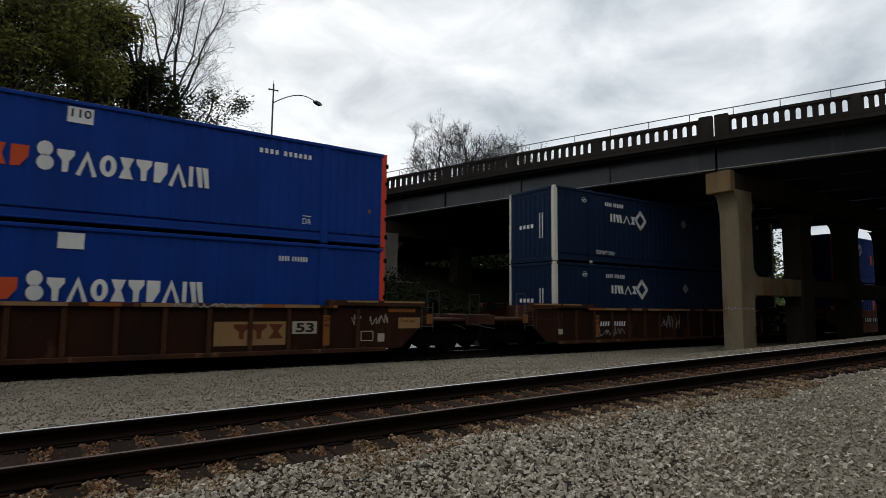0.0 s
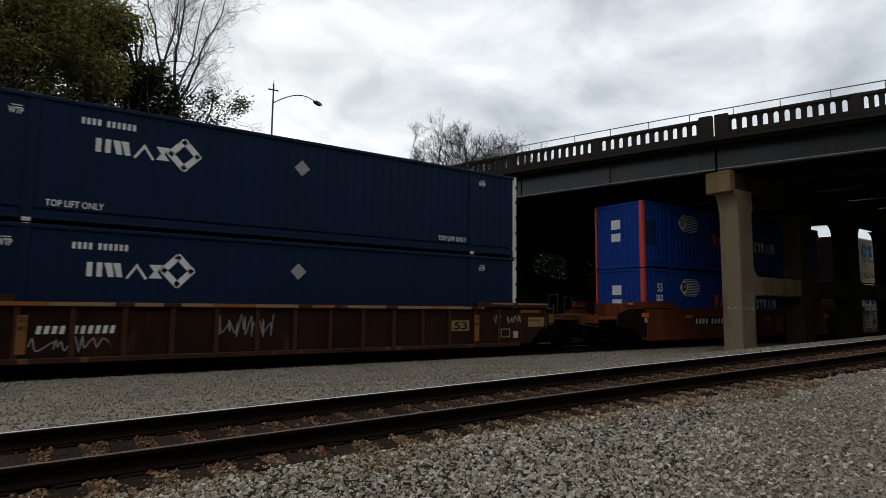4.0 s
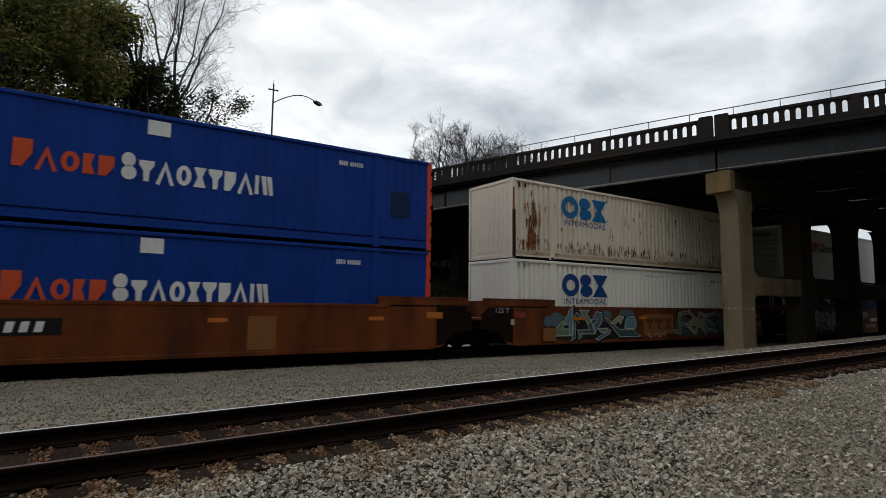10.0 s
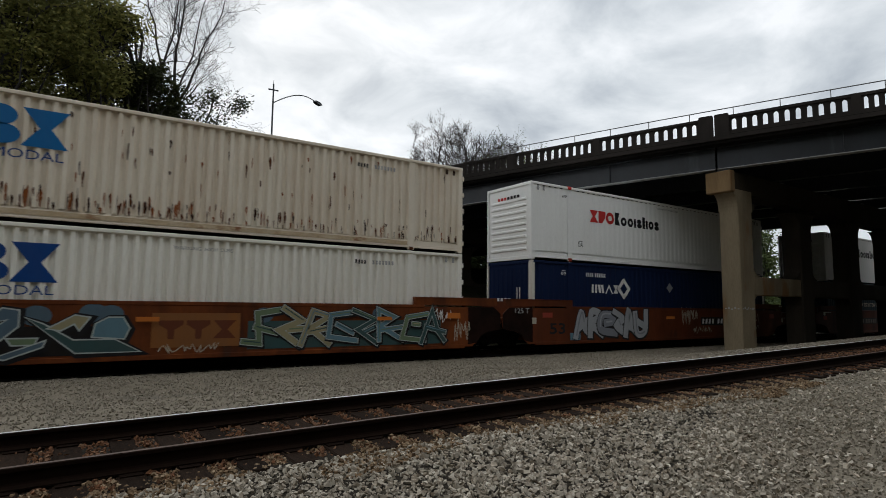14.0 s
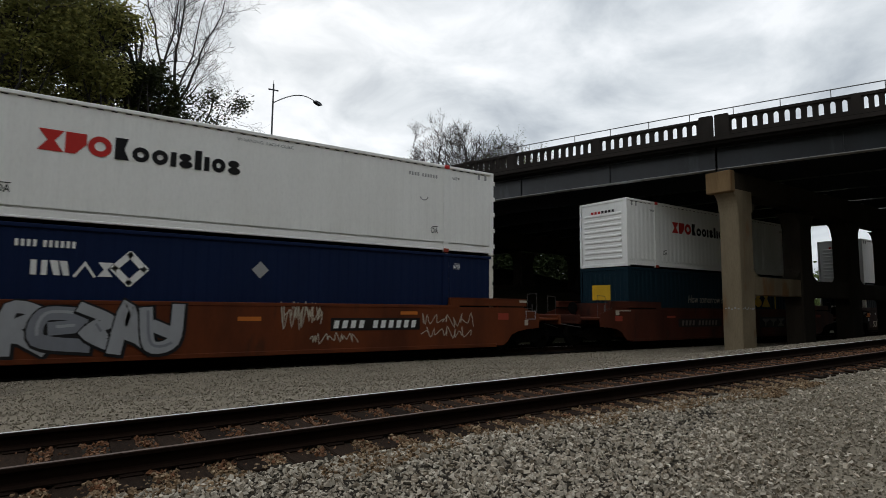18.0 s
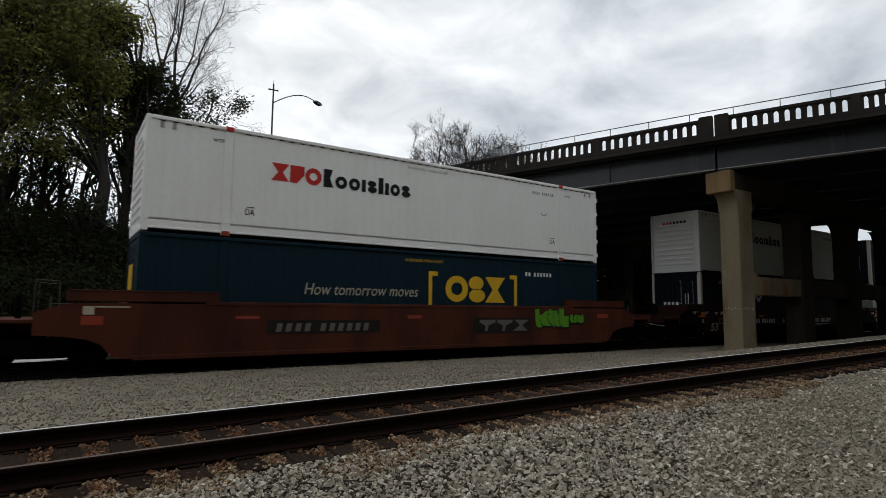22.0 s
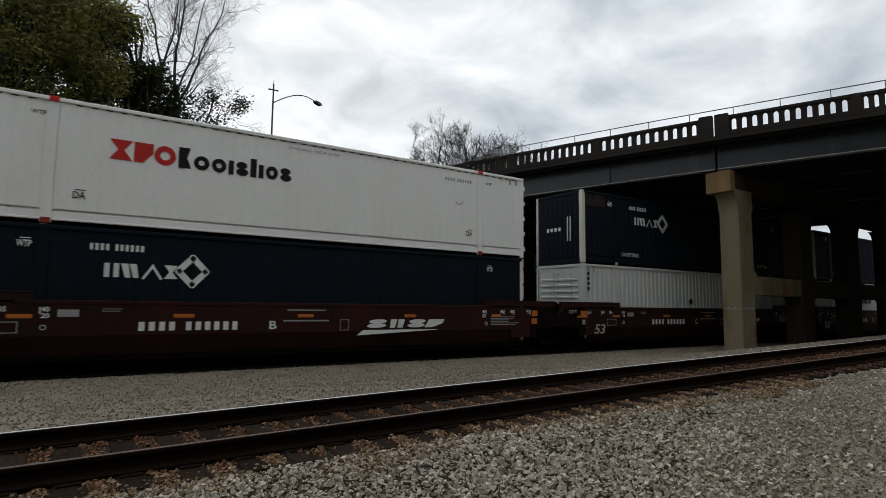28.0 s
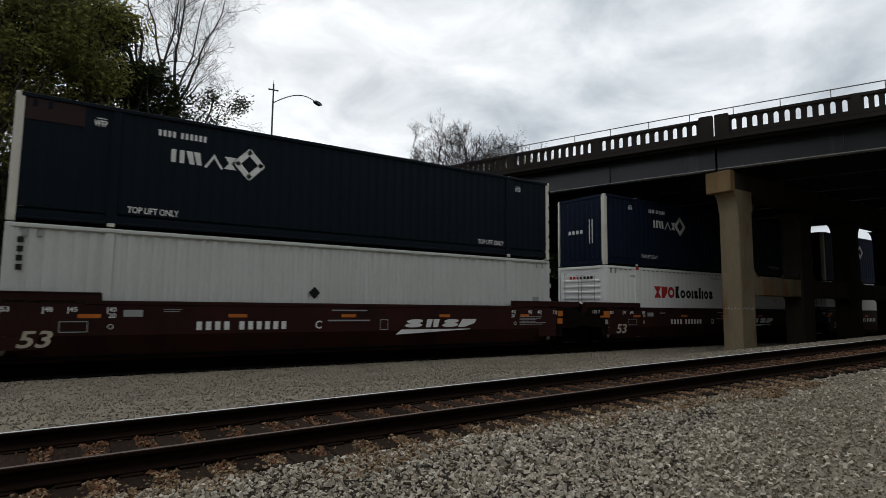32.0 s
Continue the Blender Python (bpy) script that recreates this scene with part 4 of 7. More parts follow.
def build_container(xi, z, body, label, post=None, pitch=0.27, depth=0.03, end="plain", casting=None, vent=None):
    """A 53 foot container. Its own space: x along the side, y from the near side to the far, z up."""
    c = thing("shipping_container", label, "shipping container", "containers on the train")
    post = post or body
    casting = casting or body
    key = (body.name, post.name, pitch, depth, end)
    zb, zt = 0.33, CH - 0.10
    lift = (1.98, CL - 1.98)

    def put(name, make, mat, lab="", at=None):
        return part(name, kept((name, *key, at), lambda: make().mesh(name, mat)), None, c, lab, None)

    # sides in three bays between the posts
    for x0, x1 in ((0.17, lift[0] - 0.119), (lift[0] + 0.119, lift[1] - 0.119), (lift[1] + 0.119, CL - 0.17)):
        put("side_panel", lambda: corrugated(x0, x1, zb, zt, pitch, depth), body, at=("n", x0))
        put("side_panel", lambda: Geo().box(x0, x1, CW - 0.04, CW - 0.01, zb, zt), body, at=("f", x0))
    for y0, y1, k in ((-0.012, 0.07, "n"), (CW - 0.07, CW + 0.012, "f")):
        put("top_rail", lambda: Geo().box(0.1, CL - 0.1, y0 - (0.02 if k == "n" else 0), y1, zt, CH - 0.004, 0.012).box(0.2, CL - 0.2, y0 + 0.03, y1 - 0.02, zt - 0.02, zt), body, at=k)
        put("bottom_rail", lambda: Geo().box(0.1, CL - 0.1, y0, y1, 0.065, 0.12, 0.01).box(0.1, CL - 0.1, y0 + 0.014, y1, 0.12, zb - 0.055, 0.004).box(0.1, CL - 0.1, y0 + 0.06, y1, zb - 0.055, zb), body, at=k)
        for x in (0.0, CL - 0.17):
            put("corner_post", lambda: Geo().box(x, x + 0.17, y0 - 0.004, y1 + 0.09 * (1 if k == "n" else 0), 0.0, CH, 0.012), post, "painted end post" if post is not body else "", at=(k, x))
        for x in lift:
            put("lift_post", lambda: Geo().box(x - 0.11, x + 0.11, y0 - 0.006, y1, 0.0, CH - 0.002, 0.012).box(x - 0.12, x - 0.10, y0 - 0.016, y0 + 0.01, 0.2, CH - 0.2), body, at=(k, x))
            for zz in (0.0, CH - 0.10):
                put("corner_casting", lambda: Geo().box(x - 0.09, x + 0.09, y0 - 0.010, y1, zz, zz + 0.104, 0.015), casting, at=(k, x, zz))
    put("roof", lambda: Geo().box(0.05, CL - 0.05, 0.05, CW - 0.05, CH - 0.06, CH - 0.02), body)
    put("floor", lambda: Geo().box(0.05, CL - 0.05, 0.05, CW - 0.05, 0.03, 0.18), BLACK)
    # ends
    for x, s in ((0.0, 1), (CL, -1)):
        a, b = (0.03, 0.07) if s > 0 else (CL - 0.07, CL - 0.03)

        ep = put("end_panel", lambda: Geo().box(a, b, 0.12, CW - 0.12, 0.1, CH - 0.06), body, at=("e", s))
        if s > 0 and end == "ribbed":
            for i in range(9):
                part("pressing", kept(("hrib", body.name), lambda: Geo().prism([(0.0, 0.0), (-0.035, 0.03), (-0.035, 0.09), (0.0, 0.12)], 0.28, CW - 0.28, "y").mesh("pressing", body)), None, ep, at=(0.03, 0, 0.34 + 0.235 * i))
        elif s > 0:
            for i in range(8):
                part("pressing", kept(("vrib", body.name), lambda: Geo().prism([(0.0, 0.0), (-0.026, 0.03), (-0.026, 0.13), (0.0, 0.16)], 0.26, CH - 0.26, "z").mesh("pressing", body)), None, ep, at=(0.03, 0.25 + i * 0.27, 0))
        put("end_sill", lambda: Geo().box(min(x, x + s * 0.1), max(x, x + s * 0.1), 0.1, CW - 0.1, 0.0, 0.14, 0.01), body, at=("s", s))
        put("end_header", lambda: Geo().box(min(x, x + s * 0.1), max(x, x + s * 0.1), 0.1, CW - 0.1, CH - 0.12, CH - 0.002, 0.01), body, at=("h", s))
    # small ventilators below the top rail
    for x in (0.36, 0.64, CL - 0.36, CL - 0.64):
        part("ventilator", kept(("vent", body.name), lambda: Geo().box(-0.045, 0.045, -0.014, 0.01, 0, 0.17, 0.01).mesh("ventilator", vent or body)), None, c, at=(x, 0, CH - 0.30))
    # hinges of the doors on the trailing corner post
    for k in range(5):
        part("hinge", kept(("hinge", body.name), lambda: Geo().box(CL - 0.05, CL + 0.035, -0.03, 0.06, -0.06, 0.06, 0.012).tube((CL + 0.03, -0.012, -0.075), (CL + 0.03, -0.012, 0.075), 0.022, n=8).mesh("hinge", body if body in (WHITE, GREYWHITE, CREAM, CREAM_B) else BLACK)), None, c, at=(0, 0, 0.32 + 0.55 * k))
    # doors at the trailing end
    for y0 in (0.13, CW / 2 + 0.01):
        d = put("door", lambda: Geo().box(CL - 0.03, CL - 0.005, y0, y0 + CW / 2 - 0.14, 0.16, CH - 0.14, 0.008), body, at=("d", y0))
        for yy in (0.3, 0.8):
            part("locking_bar", kept(("lock", body.name, y0, yy), lambda: Geo().tube((CL + 0.012, y0 + yy, 0.1), (CL + 0.012, y0 + yy, CH - 0.1), 0.016).mesh("locking_bar", PIPE)), None, d)
    MOVERS.append((c, xi, SIDE, z))
    return c


def side_frame_mesh():
    g = Geo()
    g.prism([(-1.15, 0.42), (-1.1, 0.62), (-0.62, 0.62), (-0.42, 0.70), (0.42, 0.70), (0.62, 0.62), (1.1, 0.62), (1.15, 0.42), (0.75, 0.40), (0.45, 0.22), (-0.45, 0.22), (-0.75, 0.40)], -0.07, 0.07, "y")
    return g.mesh("side_frame", BLACK)


def wheelset_mesh():
    g = Geo()
    g.tube((0, -1.0, 0), (0, 1.0, 0), 0.085, n=12)
    for s in (-1, 1):
        y = s * 0.755
        g.tube((0, y - 0.065, 0), (0, y + 0.065, 0), 0.46, 0.455, n=28)
        g.tube((0, y - s * 0.09, 0), (0, y - s * 0.066, 0), 0.49, n=28)
        g.tube((0, y + s * 0.066, 0), (0, y + s * 0.11, 0), 0.16, n=14)
        for k in range(3):
            a = k * 2 * math.pi / 3
            g.tube((0.3 * math.cos(a), y + s * 0.066, 0.3 * math.sin(a)), (0.3 * math.cos(a), y + s * 0.075, 0.3 * math.sin(a)), 0.035, n=8)
    return g.mesh("wheelset", WHEEL)


def build_truck(car, x):
    """A two-axle bogie under a car."""
    b = part("bogie", kept("bolster", lambda: Geo().box(-0.2, 0.2, -1.0, 1.0, 0.42, 0.72, 0.02).mesh("bogie", BLACK)), None, car, "black two-axle bogie", at=(x, 0, 0))
    for s in (-1, 1):
        part("side_frame", kept("side_frame", side_frame_mesh), None, b, at=(0, s * 1.02, 0))
        part("spring_set", kept("springs", lambda: Geo().tube((-0.14, 0, 0.26), (-0.14, 0, 0.5), 0.065, n=10).tube((0.0, 0, 0.26), (0.0, 0, 0.5), 0.065, n=10).tube((0.14, 0, 0.26), (0.14, 0, 0.5), 0.065, n=10).mesh("spring_set", BLACK)), None, b, at=(0, s * 1.04, 0.0))
        for ax in (-0.89, 0.89):
            part("bearing_box", kept("journal", lambda: Geo().box(-0.13, 0.13, -0.1, 0.1, -0.12, 0.13, 0.03).tube((0, -0.14, 0), (0, 0.14, 0), 0.1, n=12).mesh("bearing_box", BLACK)), None, b, at=(ax, s * 1.03, 0.46))
    for ax in (-0.89, 0.89):
        w = part("wheelset", kept("wheelset", wheelset_mesh), None, b, "worn steel wheels on an axle", at=(ax, 0, 0.46))
        WHEELS.append((w, ax))
    return b


def build_well_car(xi, mat, label, left, right, ribbed=False, top=1.53, high=1.76, base=0.19, reach_l=3.1, reach_r=3.1):
    """A well car with its containers' bay from x = 0 to CL. left, right: "coupler", "shared" (own the shared bogie) or "joined"."""
    car = thing("well_car", label, "well car", "cars of the train")
    hw = 1.5
    rl = reach_l if left == "coupler" else 1.35
    rr = reach_r if right == "coupler" else 1.35
    for s in (-1, 1):
        o, i = s * hw, s * (hw - 0.04)
        y0, y1 = min(o, i), max(o, i)
        # side plate: shallow wings over the bogies
        b = base
        pts = [(-0.55, b + 0.02), (0.2, b), (CL - 0.2, b), (CL + 0.55, b + 0.02), (CL + 1.25, 0.86), (CL + 1.7, 0.92), (CL + 1.7, top - 0.25), (CL + 1.0, top - 0.06), (-1.0, top - 0.06), (-1.7, top - 0.25), (-1.7, 0.92), (-1.25, 0.86)]
        if not ribbed:
            # the side sweeps up over the bogies
            wl, wr = (1.95 if left == "coupler" else 1.5), (1.95 if right == "coupler" else 1.5)
            low = [(0.3, b), (0.48, b + 0.12), (0.66, 0.53), (0.95, 0.65), (1.4, 0.72)]
            pts = [(-wl, 0.76)] + [(-x, z) for x, z in low[::-1]] + [(CL + x, z) for x, z in low] + [(CL + wr, 0.76), (CL + wr, top - 0.28), (CL + 1.2, top - 0.06), (-1.2, top - 0.06), (-wl, top - 0.28)]
        if ribbed:
            pts = [(x, z if z > b + 0.1 else z + 0.02) for x, z in pts]
            y0, y1 = y0 + s * -0.09 if s < 0 else y0 - 0.09, y1 - 0.09 if s > 0 else y1 + 0.09
            y0, y1 = (s * (hw - 0.10) - 0.02, s * (hw - 0.10) + 0.02)
        gs = Geo().prism(pts, y0, y1, "y")
        if mat is MAROON:
            # the lower half of the side leans in under the car
            gs = Geo().prism([(-wl, 0.80), (-0.5, 0.74), (CL + 0.5, 0.74), (CL + wr, 0.80)] + pts[-4:], y0, y1, "y")
            for xa in (-0.42, CL - 0.75):
                gs.box(xa, xa + 1.17, y0, y1, 0.45, 0.735)
            n = -s * 0.24
            gs.add([(0.2, y0, 0.74), (CL - 0.2, y0, 0.74), (CL - 0.2, y0 + n, b), (0.2, y0 + n, b), (0.2, y1, 0.74), (CL - 0.2, y1, 0.74), (CL - 0.2, y1 + n, b), (0.2, y1 + n, b)],
                   [(0, 1, 2, 3), (4, 7, 6, 5), (0, 3, 7, 4), (1, 5, 6, 2), (3, 2, 6, 7)])
        if not ribbed:
            # grime from the wheels blackens the wings over the bogies
            for e0, e1, kind in ((-0.12, -wl, left), (CL + 0.12, CL + wr, right)):
                if mat is not MAROON and kind == "coupler" and not (mat is ORANGE_BROWN and e0 < 0):
                    continue
                o = -1 if e0 < 0 else 1
                at = 0.0 if e0 < 0 else CL
                wing = abs(e1 - at)
                dirt = [(0.12, b + 0.06)] + low[1:] + [(wing, 0.76), (wing, top - 0.28), (1.2, top - 0.06), (0.12, top - 0.06)]
                if mat is MAROON:
                    dirt = [(0.12, 0.46), (0.40, 0.46), (0.41, 0.745), (wing, 0.80), (wing, top - 0.28), (1.2, top - 0.06), (0.12, top - 0.06)]
                dirt = [(at + o * u, v) for u, v in dirt]
                yy = sorted((s * (hw + 0.003), s * (hw - 0.01)))
                GRIME.append((dirt, yy, DARK_BROWN if mat is MAROON else GRIMY_WING))
        side = part("side_sill", gs, BROWN_BAY_SHADE if ribbed else mat, car)
        for dirt, yy, gm in GRIME:
            part("grime_coat", Geo().prism(dirt, *yy, "y"), gm, side, "wheel grime over the paint")
        GRIME.clear()
        yo = s * hw
        out = s * 0.012
        cy0, cy1 = sorted((yo + out, s * (hw - 0.16)))
        g = Geo().box(1.55, CL - 1.55, cy0, cy1, top - 0.10, top, 0.012)
        part("top_chord", g, mat, side)
        for x0, x1 in ((-1.35, 1.9), (CL - 1.9, CL + 1.35)):
            g = Geo().box(x0, x1, cy0, cy1, top - 0.02, high, 0.012).box(x0 + 0.02, x1 - 0.02, *sorted((yo + out * 2, yo - s * 0.22)), high - 0.02, high + 0.012, 0.006)
            part("raised_end", g, mat, side, "raised sill over the end of the well")
        part("bottom_chord", Geo().box(0.0, CL, *sorted((yo + out - (s * 0.26 if mat is MAROON else 0), s * (hw - 0.14) - (s * 0.26 if mat is MAROON else 0))), b - 0.05, b + 0.07, 0.012), mat, side)
        if ribbed:
            xs = [0.95 + 1.02 * k for k in range(15)]
            for x in xs:
                part("rib", kept(("rib", mat.name, top, s), lambda: Geo().box(-0.055, 0.055, *sorted((s * (hw - 0.012), s * (hw - 0.1))), base, top - 0.1, 0.01).mesh("rib", mat)), None, side, at=(x, 0, 0))
    # well floor and end bulkheads
    part("well_floor", Geo().box(0.0, CL, -1.3, 1.3, 0.2, 0.30).box(0.0, 0.4, -1.38, 1.38, 0.18, 0.318).box(CL - 0.4, CL, -1.38, 1.38, 0.18, 0.318), BLACK, car)
    for x, s, r, kind in ((0.0, -1, rl, left), (CL, 1, rr, right)):
        xa, xb = sorted((x + s * 0.06, x + s * 0.16))
        part("end_bulkhead", Geo().box(xa, xb, -1.42, 1.42, 0.3, high - 0.06, 0.01), mat, car)
        xa, xb = sorted((x + s * 0.16, x + s * r))
        part("end_platform", Geo().box(xa, xb, -0.55, 0.55, 0.80, 1.02, 0.02).box(xa, xb, -1.42, 1.42, 1.02, 1.10, 0.01), mat, car)
        part("draft_sill", Geo().box(*sorted((x + s * 0.16, x + s * (r - 0.14))), -0.42, 0.42, 0.30, 0.797, 0.03), BLACK, car)
        if kind == "coupler":
            xa, xb = sorted((x + s * (r - 0.12), x + s * r))
            part("end_sill_beam", Geo().box(xa, xb, -1.45, 1.45, 0.88, 1.22, 0.015), mat, car)
            xa, xb = sorted((x + s * r, x + s * (r + 0.44)))
            k = part("coupler", Geo().box(xa, xb, -0.09, 0.09, 0.76, 0.98, 0.03).box(*sorted((x + s * (r + 0.18), x + s * (r + 0.45))), -0.2, 0.2, 0.70, 1.02, 0.06), BLACK, car)
            build_truck(car, x + s * 1.75)
        elif kind == "shared":
            part("articulated_joint", Geo().box(*sorted((x + s * 0.9, x + s * 1.6)), -0.3, 0.3, 0.62, 0.84, 0.04), BLACK, car)
            build_truck(car, x + s * 1.55)
    MOVERS.append((car, xi, MID, 0.0))
    return car


# ---- marks on the containers ----
def pacer(c, num0, num1, upper):
    """White diamond with speed lines, orange and white word shapes."""
    red = [("flag", 0.62, 1.0), ("peak", 0.68, 0.76), ("ring", 0.62, 0.76), ("half", 0.42, 0.76), ("flag", 0.55, 0.76)]
    wht = [("stack", 0.56, 1.0), ("drop", 0.58, 0.78), ("peak", 0.68, 0.78), ("ring", 0.6, 0.78), ("glass", 0.52, 0.78), ("drop", 0.58, 0.78), ("flag", 0.5, 0.78), ("peak", 0.68, 0.78), ("bar", 0.17, 0.78), ("lean", 0.64, 0.78)]
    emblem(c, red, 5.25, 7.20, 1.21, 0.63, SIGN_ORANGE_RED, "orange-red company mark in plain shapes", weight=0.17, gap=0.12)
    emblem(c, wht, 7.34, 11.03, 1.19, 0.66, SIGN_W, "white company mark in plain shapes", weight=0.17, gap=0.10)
    dx, dz, rx, rz = 2.88, 2.13, 0.33, 0.37
    g = Geo()
    flat(g, [(dx - rx, dz), (dx, dz - rz), (dx + rx, dz), (dx, dz + rz)], -0.009)
    e = part("diamond_emblem", g, SIGN_W, c, "white diamond emblem")
    g = Geo()
    flat(g, [(dx - rx - 0.035, dz), (dx, dz - rz - 0.04), (dx + rx + 0.035, dz), (dx, dz + rz + 0.04)], -0.007)
    part("emblem_edge", g, SIGN_RED, e)
    g = Geo()
    ring(g, dx + 0.02, dz + 0.03, 0.17, 0.19, 0.10, -0.012)
    part("emblem_ring", g, SIGN_TEAL if upper else SIGN_BLACK, e)
    patch(e, "emblem_block", dx - 0.15, dx + 0.02, dz - 0.16, dz + 0.22, SIGN_TEAL if upper else SIGN_BLACK, -0.014)
    for k in range(11):
        z = dz + 0.37 - 0.074 * k
        f = abs(dz - z) / 0.37
        patch(e, "speed_line", dx + rx * (1 - f) + 0.04, dx + 1.25 - 0.32 * f * f, z - 0.014, z + 0.014, SIGN_W, -0.006)
    bars(c, [4, 6], num0, num1, 2.36, 0.13, SIGN_W)
    patch(c, "label_plate", 7.86, 8.37, 2.37, 2.74, SIGN_W, label="white rectangular label")


def umax(c, words_on=True, square=True):
    seq = [("twin", 0.8, 1.0), ("lean", 1.1, 1.0), ("peak", 1.15, 1.0), ("glass", 0.8, 1.0)]
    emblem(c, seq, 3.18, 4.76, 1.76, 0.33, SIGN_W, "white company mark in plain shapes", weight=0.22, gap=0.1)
    dx, dz, r = 5.10, 1.965, 0.29
    e = None
    for k in range(4):
        a, b = (math.cos(k * math.pi / 2), math.sin(k * math.pi / 2)), (math.cos((k + 1) * math.pi / 2), math.sin((k + 1) * math.pi / 2))
        g = Geo()
        p = [(dx + r * (u[0] * f + v[0] * (1 - f)) * 1.12, dz + r * (u[1] * f + v[1] * (1 - f)) * 1.2) for u, v in ((a, b),) for f in (0.93, 0.07)]
        band(g, p, 0.15, -0.006)
        if e is None:
            e = part("diamond_emblem", g, SIGN_W, c, "white open diamond emblem")
        else:
            part("emblem_side", g, SIGN_W, e)
    bars(c, [4, 6], 2.87, 4.03, 2.38, 0.155, SIGN_W)
    for x in (1.50, 14.47):
        words("WTP", x, x + 0.27, 2.37, 0.15, SIGN_W, c, bold=0.02)
        patch(c, "arrow_line", x + 0.05, x + 0.25, 2.555, 2.575, SIGN_W)
    if words_on:
        words("TOP LIFT ONLY", 2.30, 3.43, 0.38, 0.155, SIGN_W, c, bold=0.015)
        words("TOP LIFT ONLY", 12.82, 13.95, 0.38, 0.155, SIGN_W, c, bold=0.015)
    if square:
        g = Geo()
        flat(g, [(7.96, 2.08), (8.18, 1.85), (8.41, 2.08), (8.18, 2.31)], -0.006)
        part("placard", g, SIGN_GREY, c, "grey diamond placard")
    # the mark on the leading end
    g = Geo()
    for k, (y0, y1, z0, z1) in enumerate(((0.75, 0.80, 0.9, 1.9), (0.6, 0.65, 0.9, 1.9))):
        part("end_stripe", Geo().add([(-0.006, y0, z0), (-0.006, y1, z0), (-0.006, y1, z1), (-0.006, y0, z1)], [(0, 1, 2, 3)]), SIGN_W, c)
    for k in range(4):
        part("end_mark", Geo().add([(-0.006, 1.15 + 0.22 * k, 1.35), (-0.006, 1.29 + 0.22 * k, 1.35), (-0.006, 1.29 + 0.22 * k, 1.5), (-0.006, 1.15 + 0.22 * k, 1.5)], [(0, 1, 2, 3)]), SIGN_W, c)


def csx(c, z, zi, blue, dark):
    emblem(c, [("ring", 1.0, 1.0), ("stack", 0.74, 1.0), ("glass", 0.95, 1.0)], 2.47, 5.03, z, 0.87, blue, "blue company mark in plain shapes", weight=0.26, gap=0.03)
    words("INTERMODAL", 2.58, 4.97, zi, 0.21, dark, c)
    bars(c, [4], 12.28, 12.66, 2.40, 0.12, SIGN_BLACK)
    bars(c, [7], 12.85, 13.6, 2.40, 0.12, SIGN_GREY)


def xpo(c, z=1.64):
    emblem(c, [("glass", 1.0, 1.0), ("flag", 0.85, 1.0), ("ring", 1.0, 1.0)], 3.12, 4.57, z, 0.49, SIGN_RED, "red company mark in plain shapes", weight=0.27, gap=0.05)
    seq = [("half", 0.5, 1.05), ("ring", 0.62, 0.74), ("ring", 0.60, 0.74), ("bar", 0.22, 0.74), ("stack", 0.52, 0.74), ("bar", 0.28, 1.0), ("bar", 0.22, 0.74), ("ring", 0.56, 0.74), ("stack", 0.52, 0.74)]
    emblem(c, seq, 4.63, 7.53, z, 0.50, SIGN_BLACK, "black company mark in plain shapes", weight=0.23, gap=0.09)
    words("WARNING  HIGH CUBE", 7.42, 8.95, 2.58, 0.085, SIGN_GREY, c)
    bars(c, [4, 6], 12.73, 13.84, 2.40, 0.11, SIGN_GREY)
    for x in (2.46, 13.60):
        words("DA", x, x + 0.25, 0.60, 0.17, SIGN_BLACK, c, bold=0.01)
        patch(c, "arrow_line", x + 0.03, x + 0.25, 0.80, 0.82, SIGN_BLACK)
    for x in (1.57, 14.4):
        words("WTP", x, x + 0.28, 2.44, 0.10, SIGN_BLACK, c, bold=0.01)
    for x in (1.98, CL - 1.98):
        part("lifting_cap", Geo().box(x - 0.10, x + 0.10, -0.046, 0.08, CH - 0.115, CH + 0.006, 0.01), SIGN_RED, c, "red lifting cap")
        part("lifting_cap", Geo().box(x - 0.10, x + 0.10, -0.034, 0.06, -0.004, 0.12, 0.01), SIGN_RED_D, c, "red bottom casting")
    # black dashes that paint the shade of the folds below the top rail
    def dashes():
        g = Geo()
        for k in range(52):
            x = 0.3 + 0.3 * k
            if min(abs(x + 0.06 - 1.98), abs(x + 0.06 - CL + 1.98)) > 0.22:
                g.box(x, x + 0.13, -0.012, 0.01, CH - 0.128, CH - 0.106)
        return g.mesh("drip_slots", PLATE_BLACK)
    tagged(part("drip_slots", kept("drip_slots", dashes), None, c), kind="stuff")
    g = Geo()
    ring(g, 13.3, 1.78, 0.17, 0.16, 0.035, -0.006, 200, 350, 10)
    part("scuff", g, SIGN_GREY, c)
    for k in range(7):
        part("end_mark", Geo().add([(-0.012, 1.9 - 0.19 * k, 2.36), (-0.012, 1.77 - 0.19 * k, 2.36), (-0.012, 1.77 - 0.19 * k, 2.47), (-0.012, 1.9 - 0.19 * k, 2.47)], [(0, 1, 2, 3)]), SIGN_BLACK if k > 2 else SIGN_RED, c)


